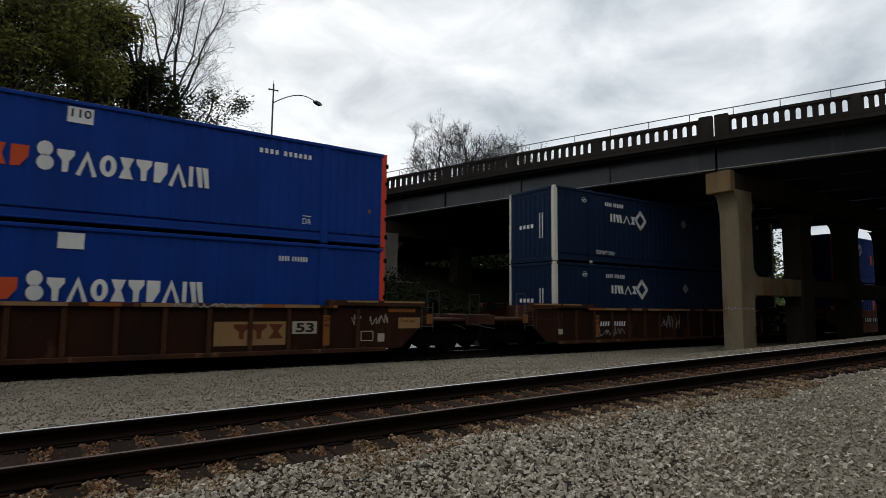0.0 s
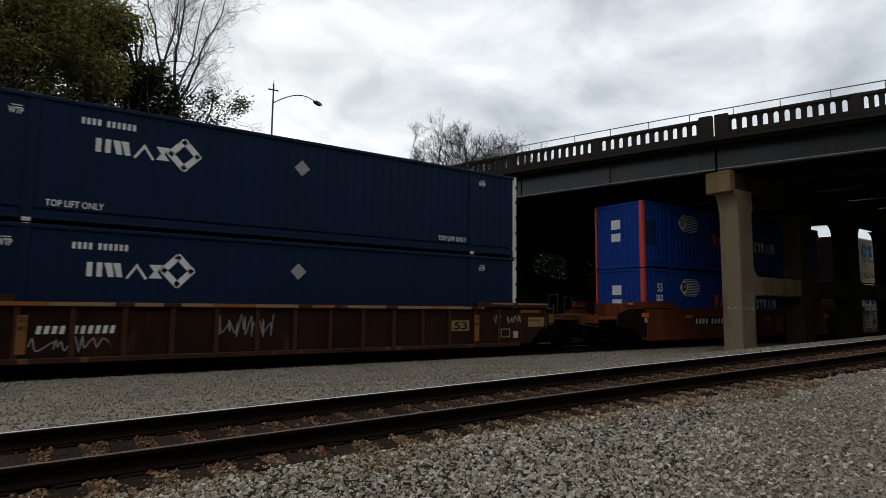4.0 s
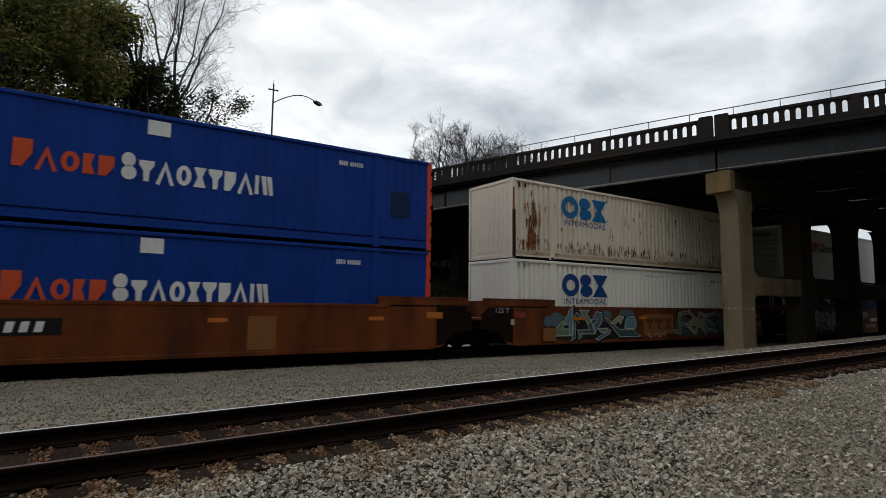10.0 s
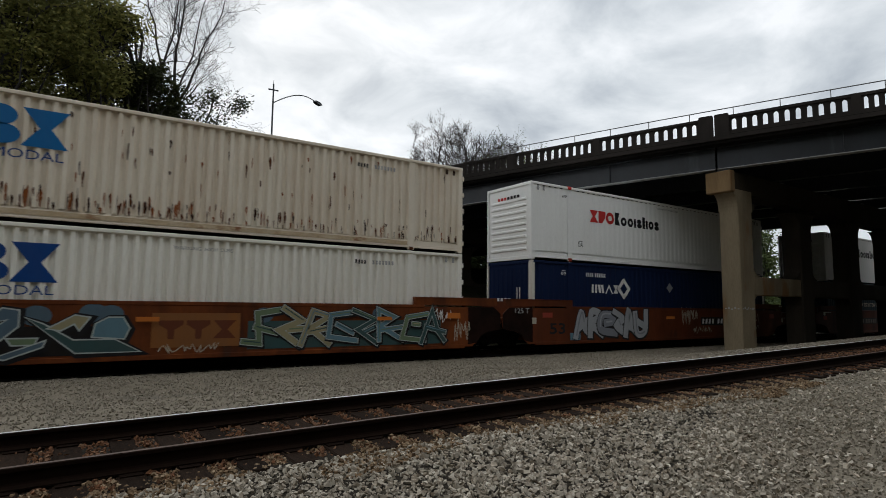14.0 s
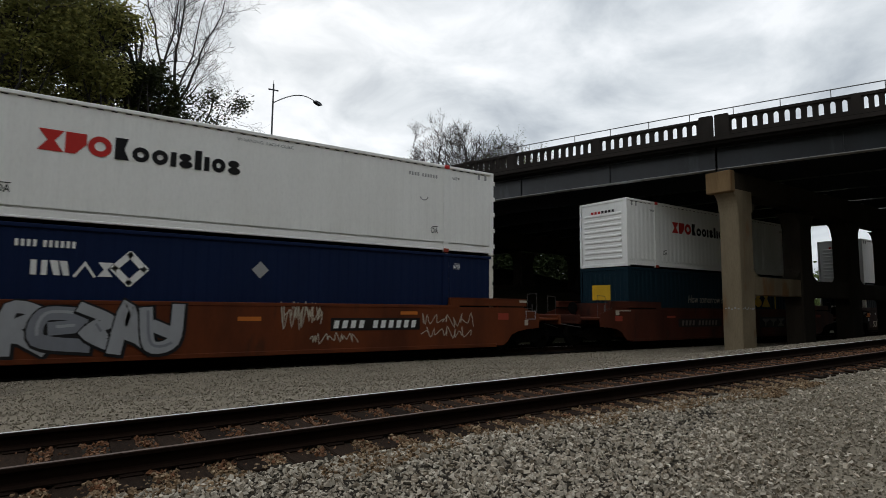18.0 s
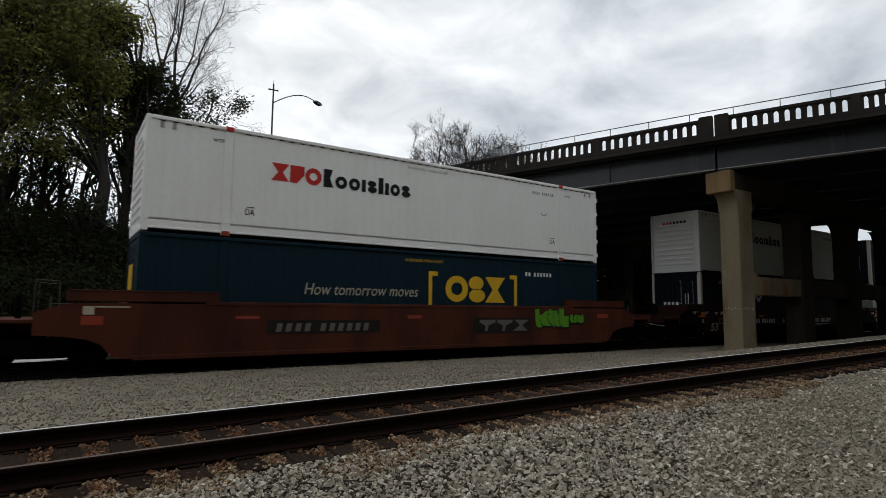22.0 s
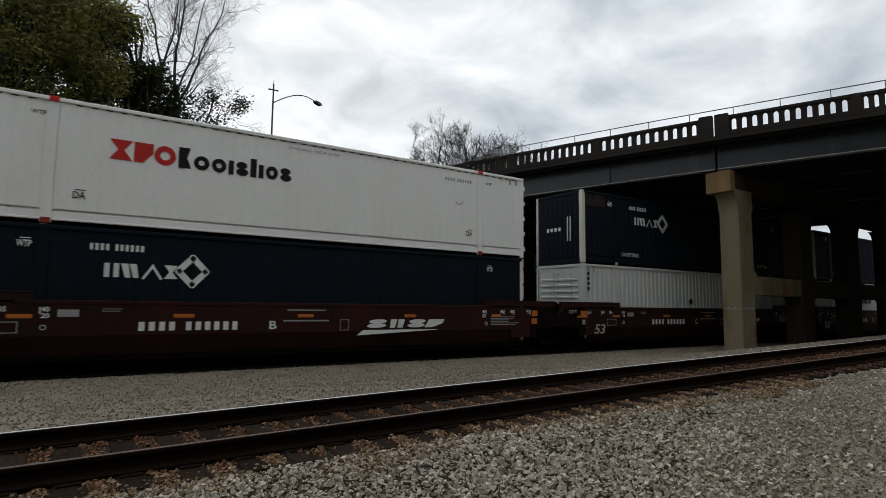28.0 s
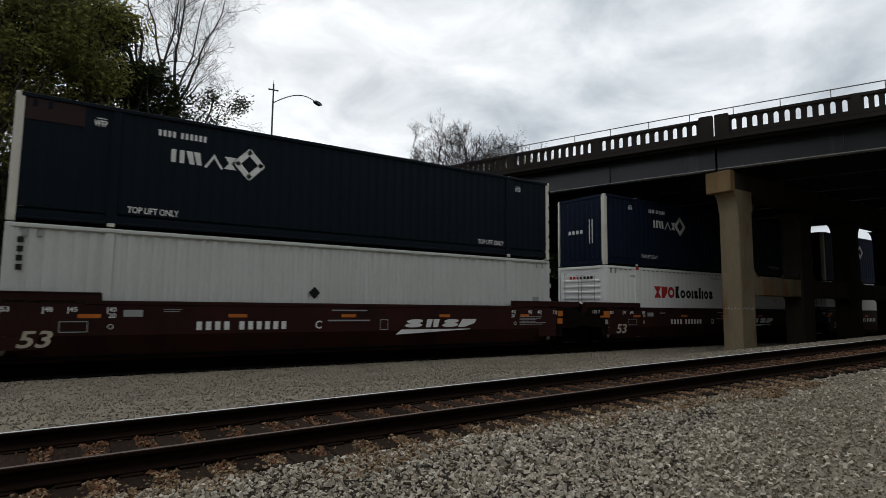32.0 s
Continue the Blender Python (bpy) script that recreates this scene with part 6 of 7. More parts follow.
def smooth_marks():
    # faded car
    c = CARS["C"]
    patch(c, "number_panel", 3.18, 6.41, 0.76, 1.13, PLATE_BLACK, YS, "black panel behind the car's number")
    bars(c, [4, 6], 3.35, 6.16, 0.83, 0.23, SIGN_W, y=YS - 0.003, slant=0.2)
    reflectors(c, ((-0.44, 0.03, 1.12, 1.31), (2.61, 3.14, 1.10, 1.21), (9.44, 9.91, 1.02, 1.13), (13.9, 14.4, 1.05, 1.16), (15.9, 16.5, 1.1, 1.3)), SIGN_ORANGE)
    patch(c, "painted_patch", 10.43, 11.17, 0.30, 1.18, TAN_ORANGE, YS, "lighter orange patch of fresh paint")
    patch(c, "label_plate", -0.25, -0.08, 0.91, 1.09, SIGN_CREAM, YS)
    # colourful car
    c = CARS["D"]
    fills = [GRAF_BLUE, GRAF_SAGE, GRAF_TEAL, GRAF_SAND, GRAF_TEAL]
    patch(c, "painted_panel", 2.3, 6.4, 0.30, 0.95, PLATE_BLACK, YS, "black sprayed ground")
    patch(c, "painted_panel", 9.2, 15.2, 0.32, 1.05, GRAF_TEAL, YS)
    for cx, cz, rr in ((1.55, 0.98, 0.24), (1.95, 1.04, 0.34), (2.35, 0.98, 0.24), (4.7, 1.18, 0.28), (5.75, 1.24, 0.28), (6.1, 1.22, 0.26), (9.6, 1.2, 0.25), (13.0, 1.25, 0.22)):
        g = Geo()
        flat(g, [(cx + rr * math.cos(k * math.pi / 9), cz + rr * 0.8 * math.sin(k * math.pi / 9)) for k in range(18)], YS - 0.003)
        part("graffiti_cloud", g, GRAF_BLUE_D, c)
    # outlines placed to fit the camera's view of the car's side
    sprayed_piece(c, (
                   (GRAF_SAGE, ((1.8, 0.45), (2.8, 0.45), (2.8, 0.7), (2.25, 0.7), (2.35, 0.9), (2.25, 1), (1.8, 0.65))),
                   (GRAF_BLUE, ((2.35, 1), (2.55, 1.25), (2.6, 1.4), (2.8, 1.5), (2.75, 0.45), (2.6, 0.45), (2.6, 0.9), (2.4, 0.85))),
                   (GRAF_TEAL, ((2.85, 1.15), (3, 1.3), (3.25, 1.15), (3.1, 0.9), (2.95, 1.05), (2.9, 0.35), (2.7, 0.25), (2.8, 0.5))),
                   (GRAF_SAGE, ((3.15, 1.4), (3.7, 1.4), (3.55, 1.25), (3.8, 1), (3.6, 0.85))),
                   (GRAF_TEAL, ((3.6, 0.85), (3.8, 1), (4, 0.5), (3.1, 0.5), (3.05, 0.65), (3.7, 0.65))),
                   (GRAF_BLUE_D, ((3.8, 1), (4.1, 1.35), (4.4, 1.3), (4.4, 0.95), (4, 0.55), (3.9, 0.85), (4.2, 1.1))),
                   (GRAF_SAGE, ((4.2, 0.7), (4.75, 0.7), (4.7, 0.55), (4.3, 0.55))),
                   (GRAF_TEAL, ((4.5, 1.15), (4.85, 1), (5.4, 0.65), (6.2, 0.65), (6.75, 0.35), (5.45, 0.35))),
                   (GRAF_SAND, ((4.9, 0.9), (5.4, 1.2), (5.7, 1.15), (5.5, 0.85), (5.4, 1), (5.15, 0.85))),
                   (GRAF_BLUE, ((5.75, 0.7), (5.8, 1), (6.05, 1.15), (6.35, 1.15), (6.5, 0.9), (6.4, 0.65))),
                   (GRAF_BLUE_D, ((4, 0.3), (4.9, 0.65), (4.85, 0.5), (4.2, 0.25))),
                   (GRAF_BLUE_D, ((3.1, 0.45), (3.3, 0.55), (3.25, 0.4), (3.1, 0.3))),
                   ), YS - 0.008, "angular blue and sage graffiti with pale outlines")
    graffiti(c, 9.1, 15.3, 0.30, 1.45, 13, 8, fills, GRAF_PALE, YS - 0.006, 0.13, round_=False)
    patch(c, "painted_panel", 6.95, 9.0, 0.42, 1.25, TAN_ORANGE, YS, "orange panel")
    emblem(c, [("drop", 0.8, 1.0), ("drop", 0.8, 1.0), ("glass", 0.8, 1.0)], 7.1, 8.9, 0.62, 0.45, SIGN_BROWN, "brown company mark in plain shapes", y=YS - 0.003, weight=0.3, gap=0.10)
    tag_scrawl(c, 7.2, 8.6, 0.32, 0.48, 3, SIGN_CREAM, 6)
    patch(c, "painted_patch", 1.22, 1.85, 0.28, 0.74, TAN_ORANGE, YS - 0.075)
    reflectors(c, ((2.7, 3.4, 1.02, 1.14), (6.6, 7.1, 1.05, 1.16), (12.9, 13.4, 1.05, 1.16), (15.4, 15.9, 1.1, 1.28)), SIGN_ORANGE, YS - 0.08)
    patch(c, "reflector", -0.04, 0.45, 1.13, 1.30, SIGN_RED_D, YS)
    patch(c, "label_plate", -0.23, -0.07, 0.87, 1.07, SIGN_CREAM, YS)
    words("125 T", -0.9, -0.3, 1.28, 0.17, SIGN_GREY, c, y=YS - 0.004)
    tag_scrawl(c, 15.0, 15.7, 1.0, 1.35, 14, SIGN_W, 4)
    tag_scrawl(c, 15.7, 16.4, 0.5, 1.1, 15, SIGN_CREAM, 5)
    # silver graffiti car
    c = CARS["E"]
    graffiti(c, 2.05, 6.3, 0.28, 1.50, 21, 6, [GRAF_SILVER, GRAF_SILVER, GRAF_SILVER_D], SIGN_BLACK, YS, 0.26, "bold silver graffiti with black outlines")
    patch(c, "painted_patch", 1.75, 2.3, 0.28, 0.55, GRAF_BLUE, YS)
    patch(c, "number_panel", 10.15, 13.1, 0.76, 1.12, PLATE_BLACK, YS, "black panel behind the car's number")
    bars(c, [4, 6], 10.23, 13.03, 0.83, 0.22, SIGN_W, y=YS - 0.003, slant=0.2)
    for x0, x1, z0, z1, sd in ((8.75, 10.0, 0.9, 1.45, 22), (9.5, 11.05, 0.45, 0.72, 23), (13.2, 15.2, 0.85, 1.2, 24), (13.2, 15.2, 0.52, 0.8, 25), (8.8, 9.9, 1.1, 1.5, 26)):
        tag_scrawl(c, x0, x1, z0, z1, sd, SIGN_CREAM, 7)
    reflectors(c, ((7.6, 8.2, 1.05, 1.16), (12.4, 13.0, 1.22, 1.32)), SIGN_ORANGE)
    patch(c, "reflector", 0.35, 0.85, 1.12, 1.3, SIGN_RED_D, YS)
    patch(c, "reflector", 16.21, 16.67, 1.05, 1.27, SIGN_RED_D, YS)
    patch(c, "label_plate", 17.41, 17.57, 0.85, 1.05, SIGN_CREAM, YS)
    g = Geo()
    band(g, [(17.48, 1.07), (17.92, 1.07), (17.92, 1.35), (17.48, 1.35)], 0.02, YS, True)
    part("label_frame", g, SIGN_GREY, c)
    patch(c, "label_plate", -0.15, 0.05, 0.9, 1.12, SIGN_CREAM, YS)
    words("125 T", -0.95, -0.3, 1.27, 0.18, SIGN_GREY, c, y=YS - 0.012)
    words("53", 0.7, 1.5, 0.52, 0.4, SIGN_BLACK, c, y=YS, bold=0.02)
    # green graffiti car
    c = CARS["F"]
    patch(c, "number_panel", 3.1, 6.45, 0.70, 1.06, PLATE_BLACK, YS, "black panel behind the car's number")
    bars(c, [4, 6], 3.34, 6.17, 0.76, 0.22, SIGN_DIM, y=YS - 0.003, slant=0.2)
    patch(c, "number_panel", 9.9, 12.45, 0.60, 1.12, PLATE_BLACK, YS)
    emblem(c, [("drop", 0.8, 1.0), ("drop", 0.8, 1.0), ("glass", 0.8, 1.0)], 10.1, 12.29, 0.67, 0.38, SIGN_DIM, "grey company mark in plain shapes", y=YS - 0.003, weight=0.3, gap=0.10, slant=0.2)
    graffiti(c, 12.76, 14.2, 0.79, 1.43, 31, 5, [SIGN_GREEN], SIGN_GREEN, YS, 0.18, "bright green graffiti with black outlines")
    graffiti(c, 14.43, 15.1, 0.93, 1.22, 32, 3, [SIGN_GREEN], SIGN_GREEN, YS, 0.10, "small green graffiti")
    reflectors(c, ((-1.07, -0.63, 0.97, 1.18), (2.29, 2.9, 1.10, 1.18), (7.4, 7.9, 1.1, 1.2), (15.9, 16.5, 1.1, 1.25)), SIGN_RED_D)
    patch(c, "label_plate", -1.04, -0.82, 1.21, 1.40, SIGN_CREAM, YS)
    patch(c, "small_print", -0.8, -0.1, 1.37, 1.40, SIGN_CREAM, YS)
    # maroon cars
    for key, unit in (("G", "B"), ("H", "C"), ("I", "D"), ("J", "E")):
        c = CARS[key]
        words("53", 0.38, 1.02, 0.49, 0.37, SIGN_CREAM, c, y=YS, bold=0.02, slant=0.2)
        bars(c, [4, 6], 3.95, 6.30, 0.83, 0.21, SIGN_W, y=YS)
        words(unit, 7.03, 7.22, 0.83, 0.22, SIGN_W, c, y=YS, bold=0.02)
        emblem(c, [("stack", 0.8, 1.0), ("lean", 0.8, 1.0), ("stack", 0.8, 1.0), ("flag", 0.75, 1.0)], 9.83, 12.45, 0.83, 0.25, SIGN_W, "white company mark in plain shapes", y=YS, weight=0.32, gap=0.08, slant=0.7)
        g = Geo()
        flat(g, [(9.57, 0.62), (12.35, 0.75), (12.35, 0.77), (9.77, 0.77)], YS)
        part("mark_swoosh", g, SIGN_W, c)
        reflectors(c, ((4.70, 5.16, 1.14, 1.23), (1.45, 1.90, 1.13, 1.22), (7.8, 8.25, 1.14, 1.23), (11.15, 11.55, 1.14, 1.23), (14.55, 14.95, 1.15, 1.24), (16.36, 16.62, 1.17, 1.37), (16.34, 16.60, 0.90, 1.09), (-0.36, 0.0, 1.12, 1.37), (-0.55, -0.36, 1.12, 1.19)), SIGN_ORANGE)
        for n, x, s in (("53", 0.07, -1), ("48", 0.83, -1), ("45", 1.29, -1), ("40", 2.05, -1), ("40", 14.13, 1), ("45", 14.90, 1), ("48", 15.35, 1), ("53", 16.11, 1)):
            patch(c, "tick_mark", *((x - 0.035, x - 0.01) if s < 0 else (x + 0.165, x + 0.19)), 1.23, 1.38, SIGN_W, YS)
            words(n, x, x + 0.15, 1.27, 0.11, SIGN_W, c, y=YS, bold=0.02)
        for x in (2.05, 14.13):
            words("20", x, x + 0.15, 1.13, 0.11, SIGN_W, c, y=YS, bold=0.02)
        for x0, x1, z, hh in ((2.35, 2.75, 1.16, 0.16), (3.2, 3.6, 1.33, 0.016), (3.2, 3.55, 1.28, 0.016), (7.5, 8.6, 1.32, 0.035), (7.4, 8.7, 1.03, 0.04)):
            patch(c, "small_print", x0, x1, z, z + hh, SIGN_GREY, YS)
        for k, x1 in enumerate((15.55, 15.5, 15.3, 15.25, 15.75, 15.6)):
            patch(c, "small_print", 14.5, x1, 1.14 - 0.052 * k, 1.16 - 0.052 * k, SIGN_GREY, YS)
        for x0, x1, z0, z1 in ((9.05, 9.30, 0.78, 1.07), (1.12, 1.65, 0.82, 1.05)):
            g = Geo()
            band(g, [(x0, z0), (x1, z0), (x1, z1), (x0, z1)], 0.018, YS, True)
            part("label_frame", g, SIGN_GREY, c)
        patch(c, "label_plate", -0.28, -0.12, 0.86, 1.04, SIGN_GREY, YS)
        for x in (2.1, 14.3):
            g = Geo()
            ring(g, x, 0.93, 0.06, 0.06, 0.015, YS, n=12)
            part("ring_mark", g, SIGN_W, c)
        for s, x in ((-1, 0), (1, CL)):
            grab_rails(c, x, s, True)
            if s < 0:
                words("125 T", -1.0, -0.58, 1.28, 0.12, SIGN_W, c, y=YS - 0.012)
    for key in ("C", "D", "E", "F"):
        c = CARS[key]
        for s, x in ((-1, 0), (1, CL)):
            if (key, s) in (("C", -1), ("E", 1), ("F", -1), ("F", 1)):
                grab_rails(c, x, s)
            # narrow bright edge of the raised sill, and a white notice on its end
            if (key, s) in (("C", -1), ("E", 1)):
                patch(c, "notice", x + s * 1.0, x + s * 1.34, 1.64, 1.72, SIGN_CREAM, YC - 0.01)


ribbed_marks()
smooth_marks()

# ---- trees and undergrowth ----
def limb(g, p, d, length, r, depth, rng, ends, bend=0.25, split=3, spread=0.6, thin=0.62, sides=6, rise=0.12, least=0.0):
    """A tapering, bending limb that forks; ends gathers the tips."""
    steps = 4 if depth > 1 else 3
    q = p.copy()
    for i in range(steps):
        d = (d + Vector((rng.gauss(0, bend), rng.gauss(0, bend), rng.gauss(0, bend * 0.6) + rise * 0.4)) * 0.5).normalized()
        n = q + d * (length / steps)
        r0, r1 = max(least, r * (1 - 0.4 * i / steps)), max(least, r * (1 - 0.4 * (i + 1) / steps))
        g.tube(q, n, r0, r1, sides if r > 0.03 else (4 if r > 0.012 else 3), caps=False)
        if depth > 0 and i >= 1 and rng.random() < 0.75:
            side = (d + Vector((rng.gauss(0, 1), rng.gauss(0, 1), rng.gauss(0, 0.7) + rise)).normalized() * (spread + 0.3)).normalized()
            limb(g, n, side, length * rng.uniform(0.5, 0.75), r1 * 0.55, depth - 1, rng, ends, bend, split, spread, thin, sides, rise, least)
        q = n
        if depth <= 1:
            ends.append((q.copy(), d.copy()))
    if depth > 0:
        for _ in range(split):
            side = (d + Vector((rng.gauss(0, 1), rng.gauss(0, 1), rng.gauss(0, 0.7) + rise)).normalized() * spread).normalized()
            limb(g, q, side, length * rng.uniform(thin - 0.1, thin + 0.15), r * 0.55, depth - 1, rng, ends, bend, split, spread, thin, sides, rise, least)


def leaves(spots, per, size, radius, rng, flat=0.6):
    """Small bent leaves round each spot."""
    g = Geo()
    for p, d in spots:
        for _ in range(per):
            c = p + Vector((rng.gauss(0, radius), rng.gauss(0, radius), rng.gauss(0, radius * 0.8)))
            a = Vector((rng.gauss(0, 1), rng.gauss(0, 1), rng.gauss(0, flat))).normalized()
            b = a.cross(Vector((rng.gauss(0, 1), rng.gauss(0, 1), rng.gauss(0, 1)))).normalized()
            s = size * rng.uniform(0.6, 1.4)
            g.add([c - a * s, c + b * s * 0.45, c + a * s, c - b * s * 0.45], [(0, 1, 2, 3)])
    return g


def build_leafy_tree(x, y, label, seed, stem, blobs, leaf, per=60, size=0.14, r=0.3, cl=0.42, group="trees on the bank"):
    """A tree with a bent stem and foliage in uneven clumps. stem: offsets up the trunk; blobs: centre, radii and number of clumps."""
    rng = random.Random(seed)
    z0 = ground_z(x, y) - 0.1
    t = thing("tree", label, "tree", group, at=(x, y, z0))
    g = Geo()
    pts = [Vector(p) for p in stem]
    n = len(pts)
    for i, (p, q) in enumerate(zip(pts, pts[1:])):
        g.tube(p, q, r * (1.15 - i / n * 0.95), r * (1.15 - (i + 1) / n * 0.95), 9, caps=False)
    spots = []
    for cx, cy, cz, rx, ry, rz, num in blobs:
        for _ in range(num):
            while True:
                u = Vector((rng.uniform(-1, 1), rng.uniform(-1, 1), rng.uniform(-1, 1)))
                if u.length < 1:
                    break
            u *= 0.55 + 0.45 * rng.random()
            c = Vector((cx + u.x * rx, cy + u.y * ry, cz + u.z * rz))
            spots.append((c, None))
            below = [p for p in pts if p.z < c.z - 0.6] or pts[:2]
            s = below[max(0, len(below) - 1 - rng.randrange(2))]
            m = s.lerp(c, 0.55) + Vector((rng.gauss(0, 0.3), rng.gauss(0, 0.3), rng.gauss(0.3, 0.3)))
            if rng.random() < 0.6:
                g.tube(s, m, 0.07, 0.045, 5, caps=False)
                g.tube(m, c, 0.045, 0.015, 4, caps=False)
    part("trunk", g, BARK, t, soft=True)
    part("crown", leaves(spots, per, size, cl, rng), leaf, t)
    return t


def build_bare_tree(x, y, height, r, label, seed, stems, leaf=None, per=0, size=0.06, bark=None, depth=5, spread=0.5, group="trees on the bank", rise=0.55, fork=0.25, thin=0.66, radius=0.2):
    """A leafless tree: stems that fork upwards into fine twigs."""
    rng = random.Random(seed)
    t = thing("tree", label, "tree", group, at=(x, y, ground_z(x, y) - 0.1))
    g, ends = Geo(), []
    base, top = Vector((0, 0, 0)), Vector((0, 0, height * fork))
    g.tube(base, top, r * 1.2, r, 9, caps=False)
    for dx, dy in stems:
        limb(g, top, Vector((dx, dy, 1)).normalized(), height * (1 - fork) * 0.42, r * 0.6, depth, rng, ends, bend=0.22, split=2, spread=spread, thin=thin, sides=6, rise=rise)
    part("trunk", g, bark or BARK, t, soft=True)
    if leaf and per:
        part("crown", leaves(ends, per, size, radius, rng), leaf, t)
    return t


def build_forked_tree(x, y, label, seed, stems, r, bark, twig=1.7, leaf=None, per=0, size=0.05, group="trees on the bank", radius=0.25, depth=3, gap=0.5, least=0.007):
    """A bare tree whose main stems bend as given (offsets from the foot, across and up), with forking side twigs."""
    rng = random.Random(seed)
    t = thing("tree", label, "tree", group, at=(x, y, ground_z(x, y) - 0.1))
    twigs, ends = Geo(), []
    for k, (w, pts) in enumerate(stems):
        g = Geo()
        pts = [Vector((a, rng.gauss(0, 0.25) if i else 0, b)) for i, (a, b) in enumerate(pts)]
        n = len(pts) - 1
        fine = [pts[0]]
        for i in range(n):
            m = pts[i].lerp(pts[i + 1], 0.5) + Vector((rng.gauss(0, 0.07), rng.gauss(0, 0.1), 0))
            fine += [m, pts[i + 1]]
        for i, (p, q) in enumerate(zip(fine, fine[1:])):
            f0, f1 = i / (2 * n), (i + 1) / (2 * n)
            g.tube(p, q, r * w * (1 - 0.75 * f0), r * w * (1 - 0.75 * f1), 7, caps=False)
            if f0 < 0.3 and k == 0:
                continue
            for _ in range(max(1, round((q - p).length / gap))):
                s = p.lerp(q, rng.random())
                d = ((q - p).normalized() * 0.8 + Vector((rng.gauss(0, 0.75), rng.gauss(0, 0.5), rng.gauss(0.25, 0.4)))).normalized()
                limb(twigs, s, d, twig * rng.uniform(0.6, 1.2) * (1.1 - 0.4 * f0), r * w * (0.42 - 0.25 * f0), depth - 1 if rng.random() < 0.6 else depth - 2, rng, ends, bend=0.35, split=2, spread=0.75, thin=0.62, rise=0.18, least=least)
        part("limb" if k else "trunk", g, bark, t, soft=True)
    tagged(part("twig_mass", twigs, bark, t, soft=True), kind="stuff")
    if leaf and per:
        part("crown", leaves(ends, per, size, radius, rng), leaf, t)
    return t


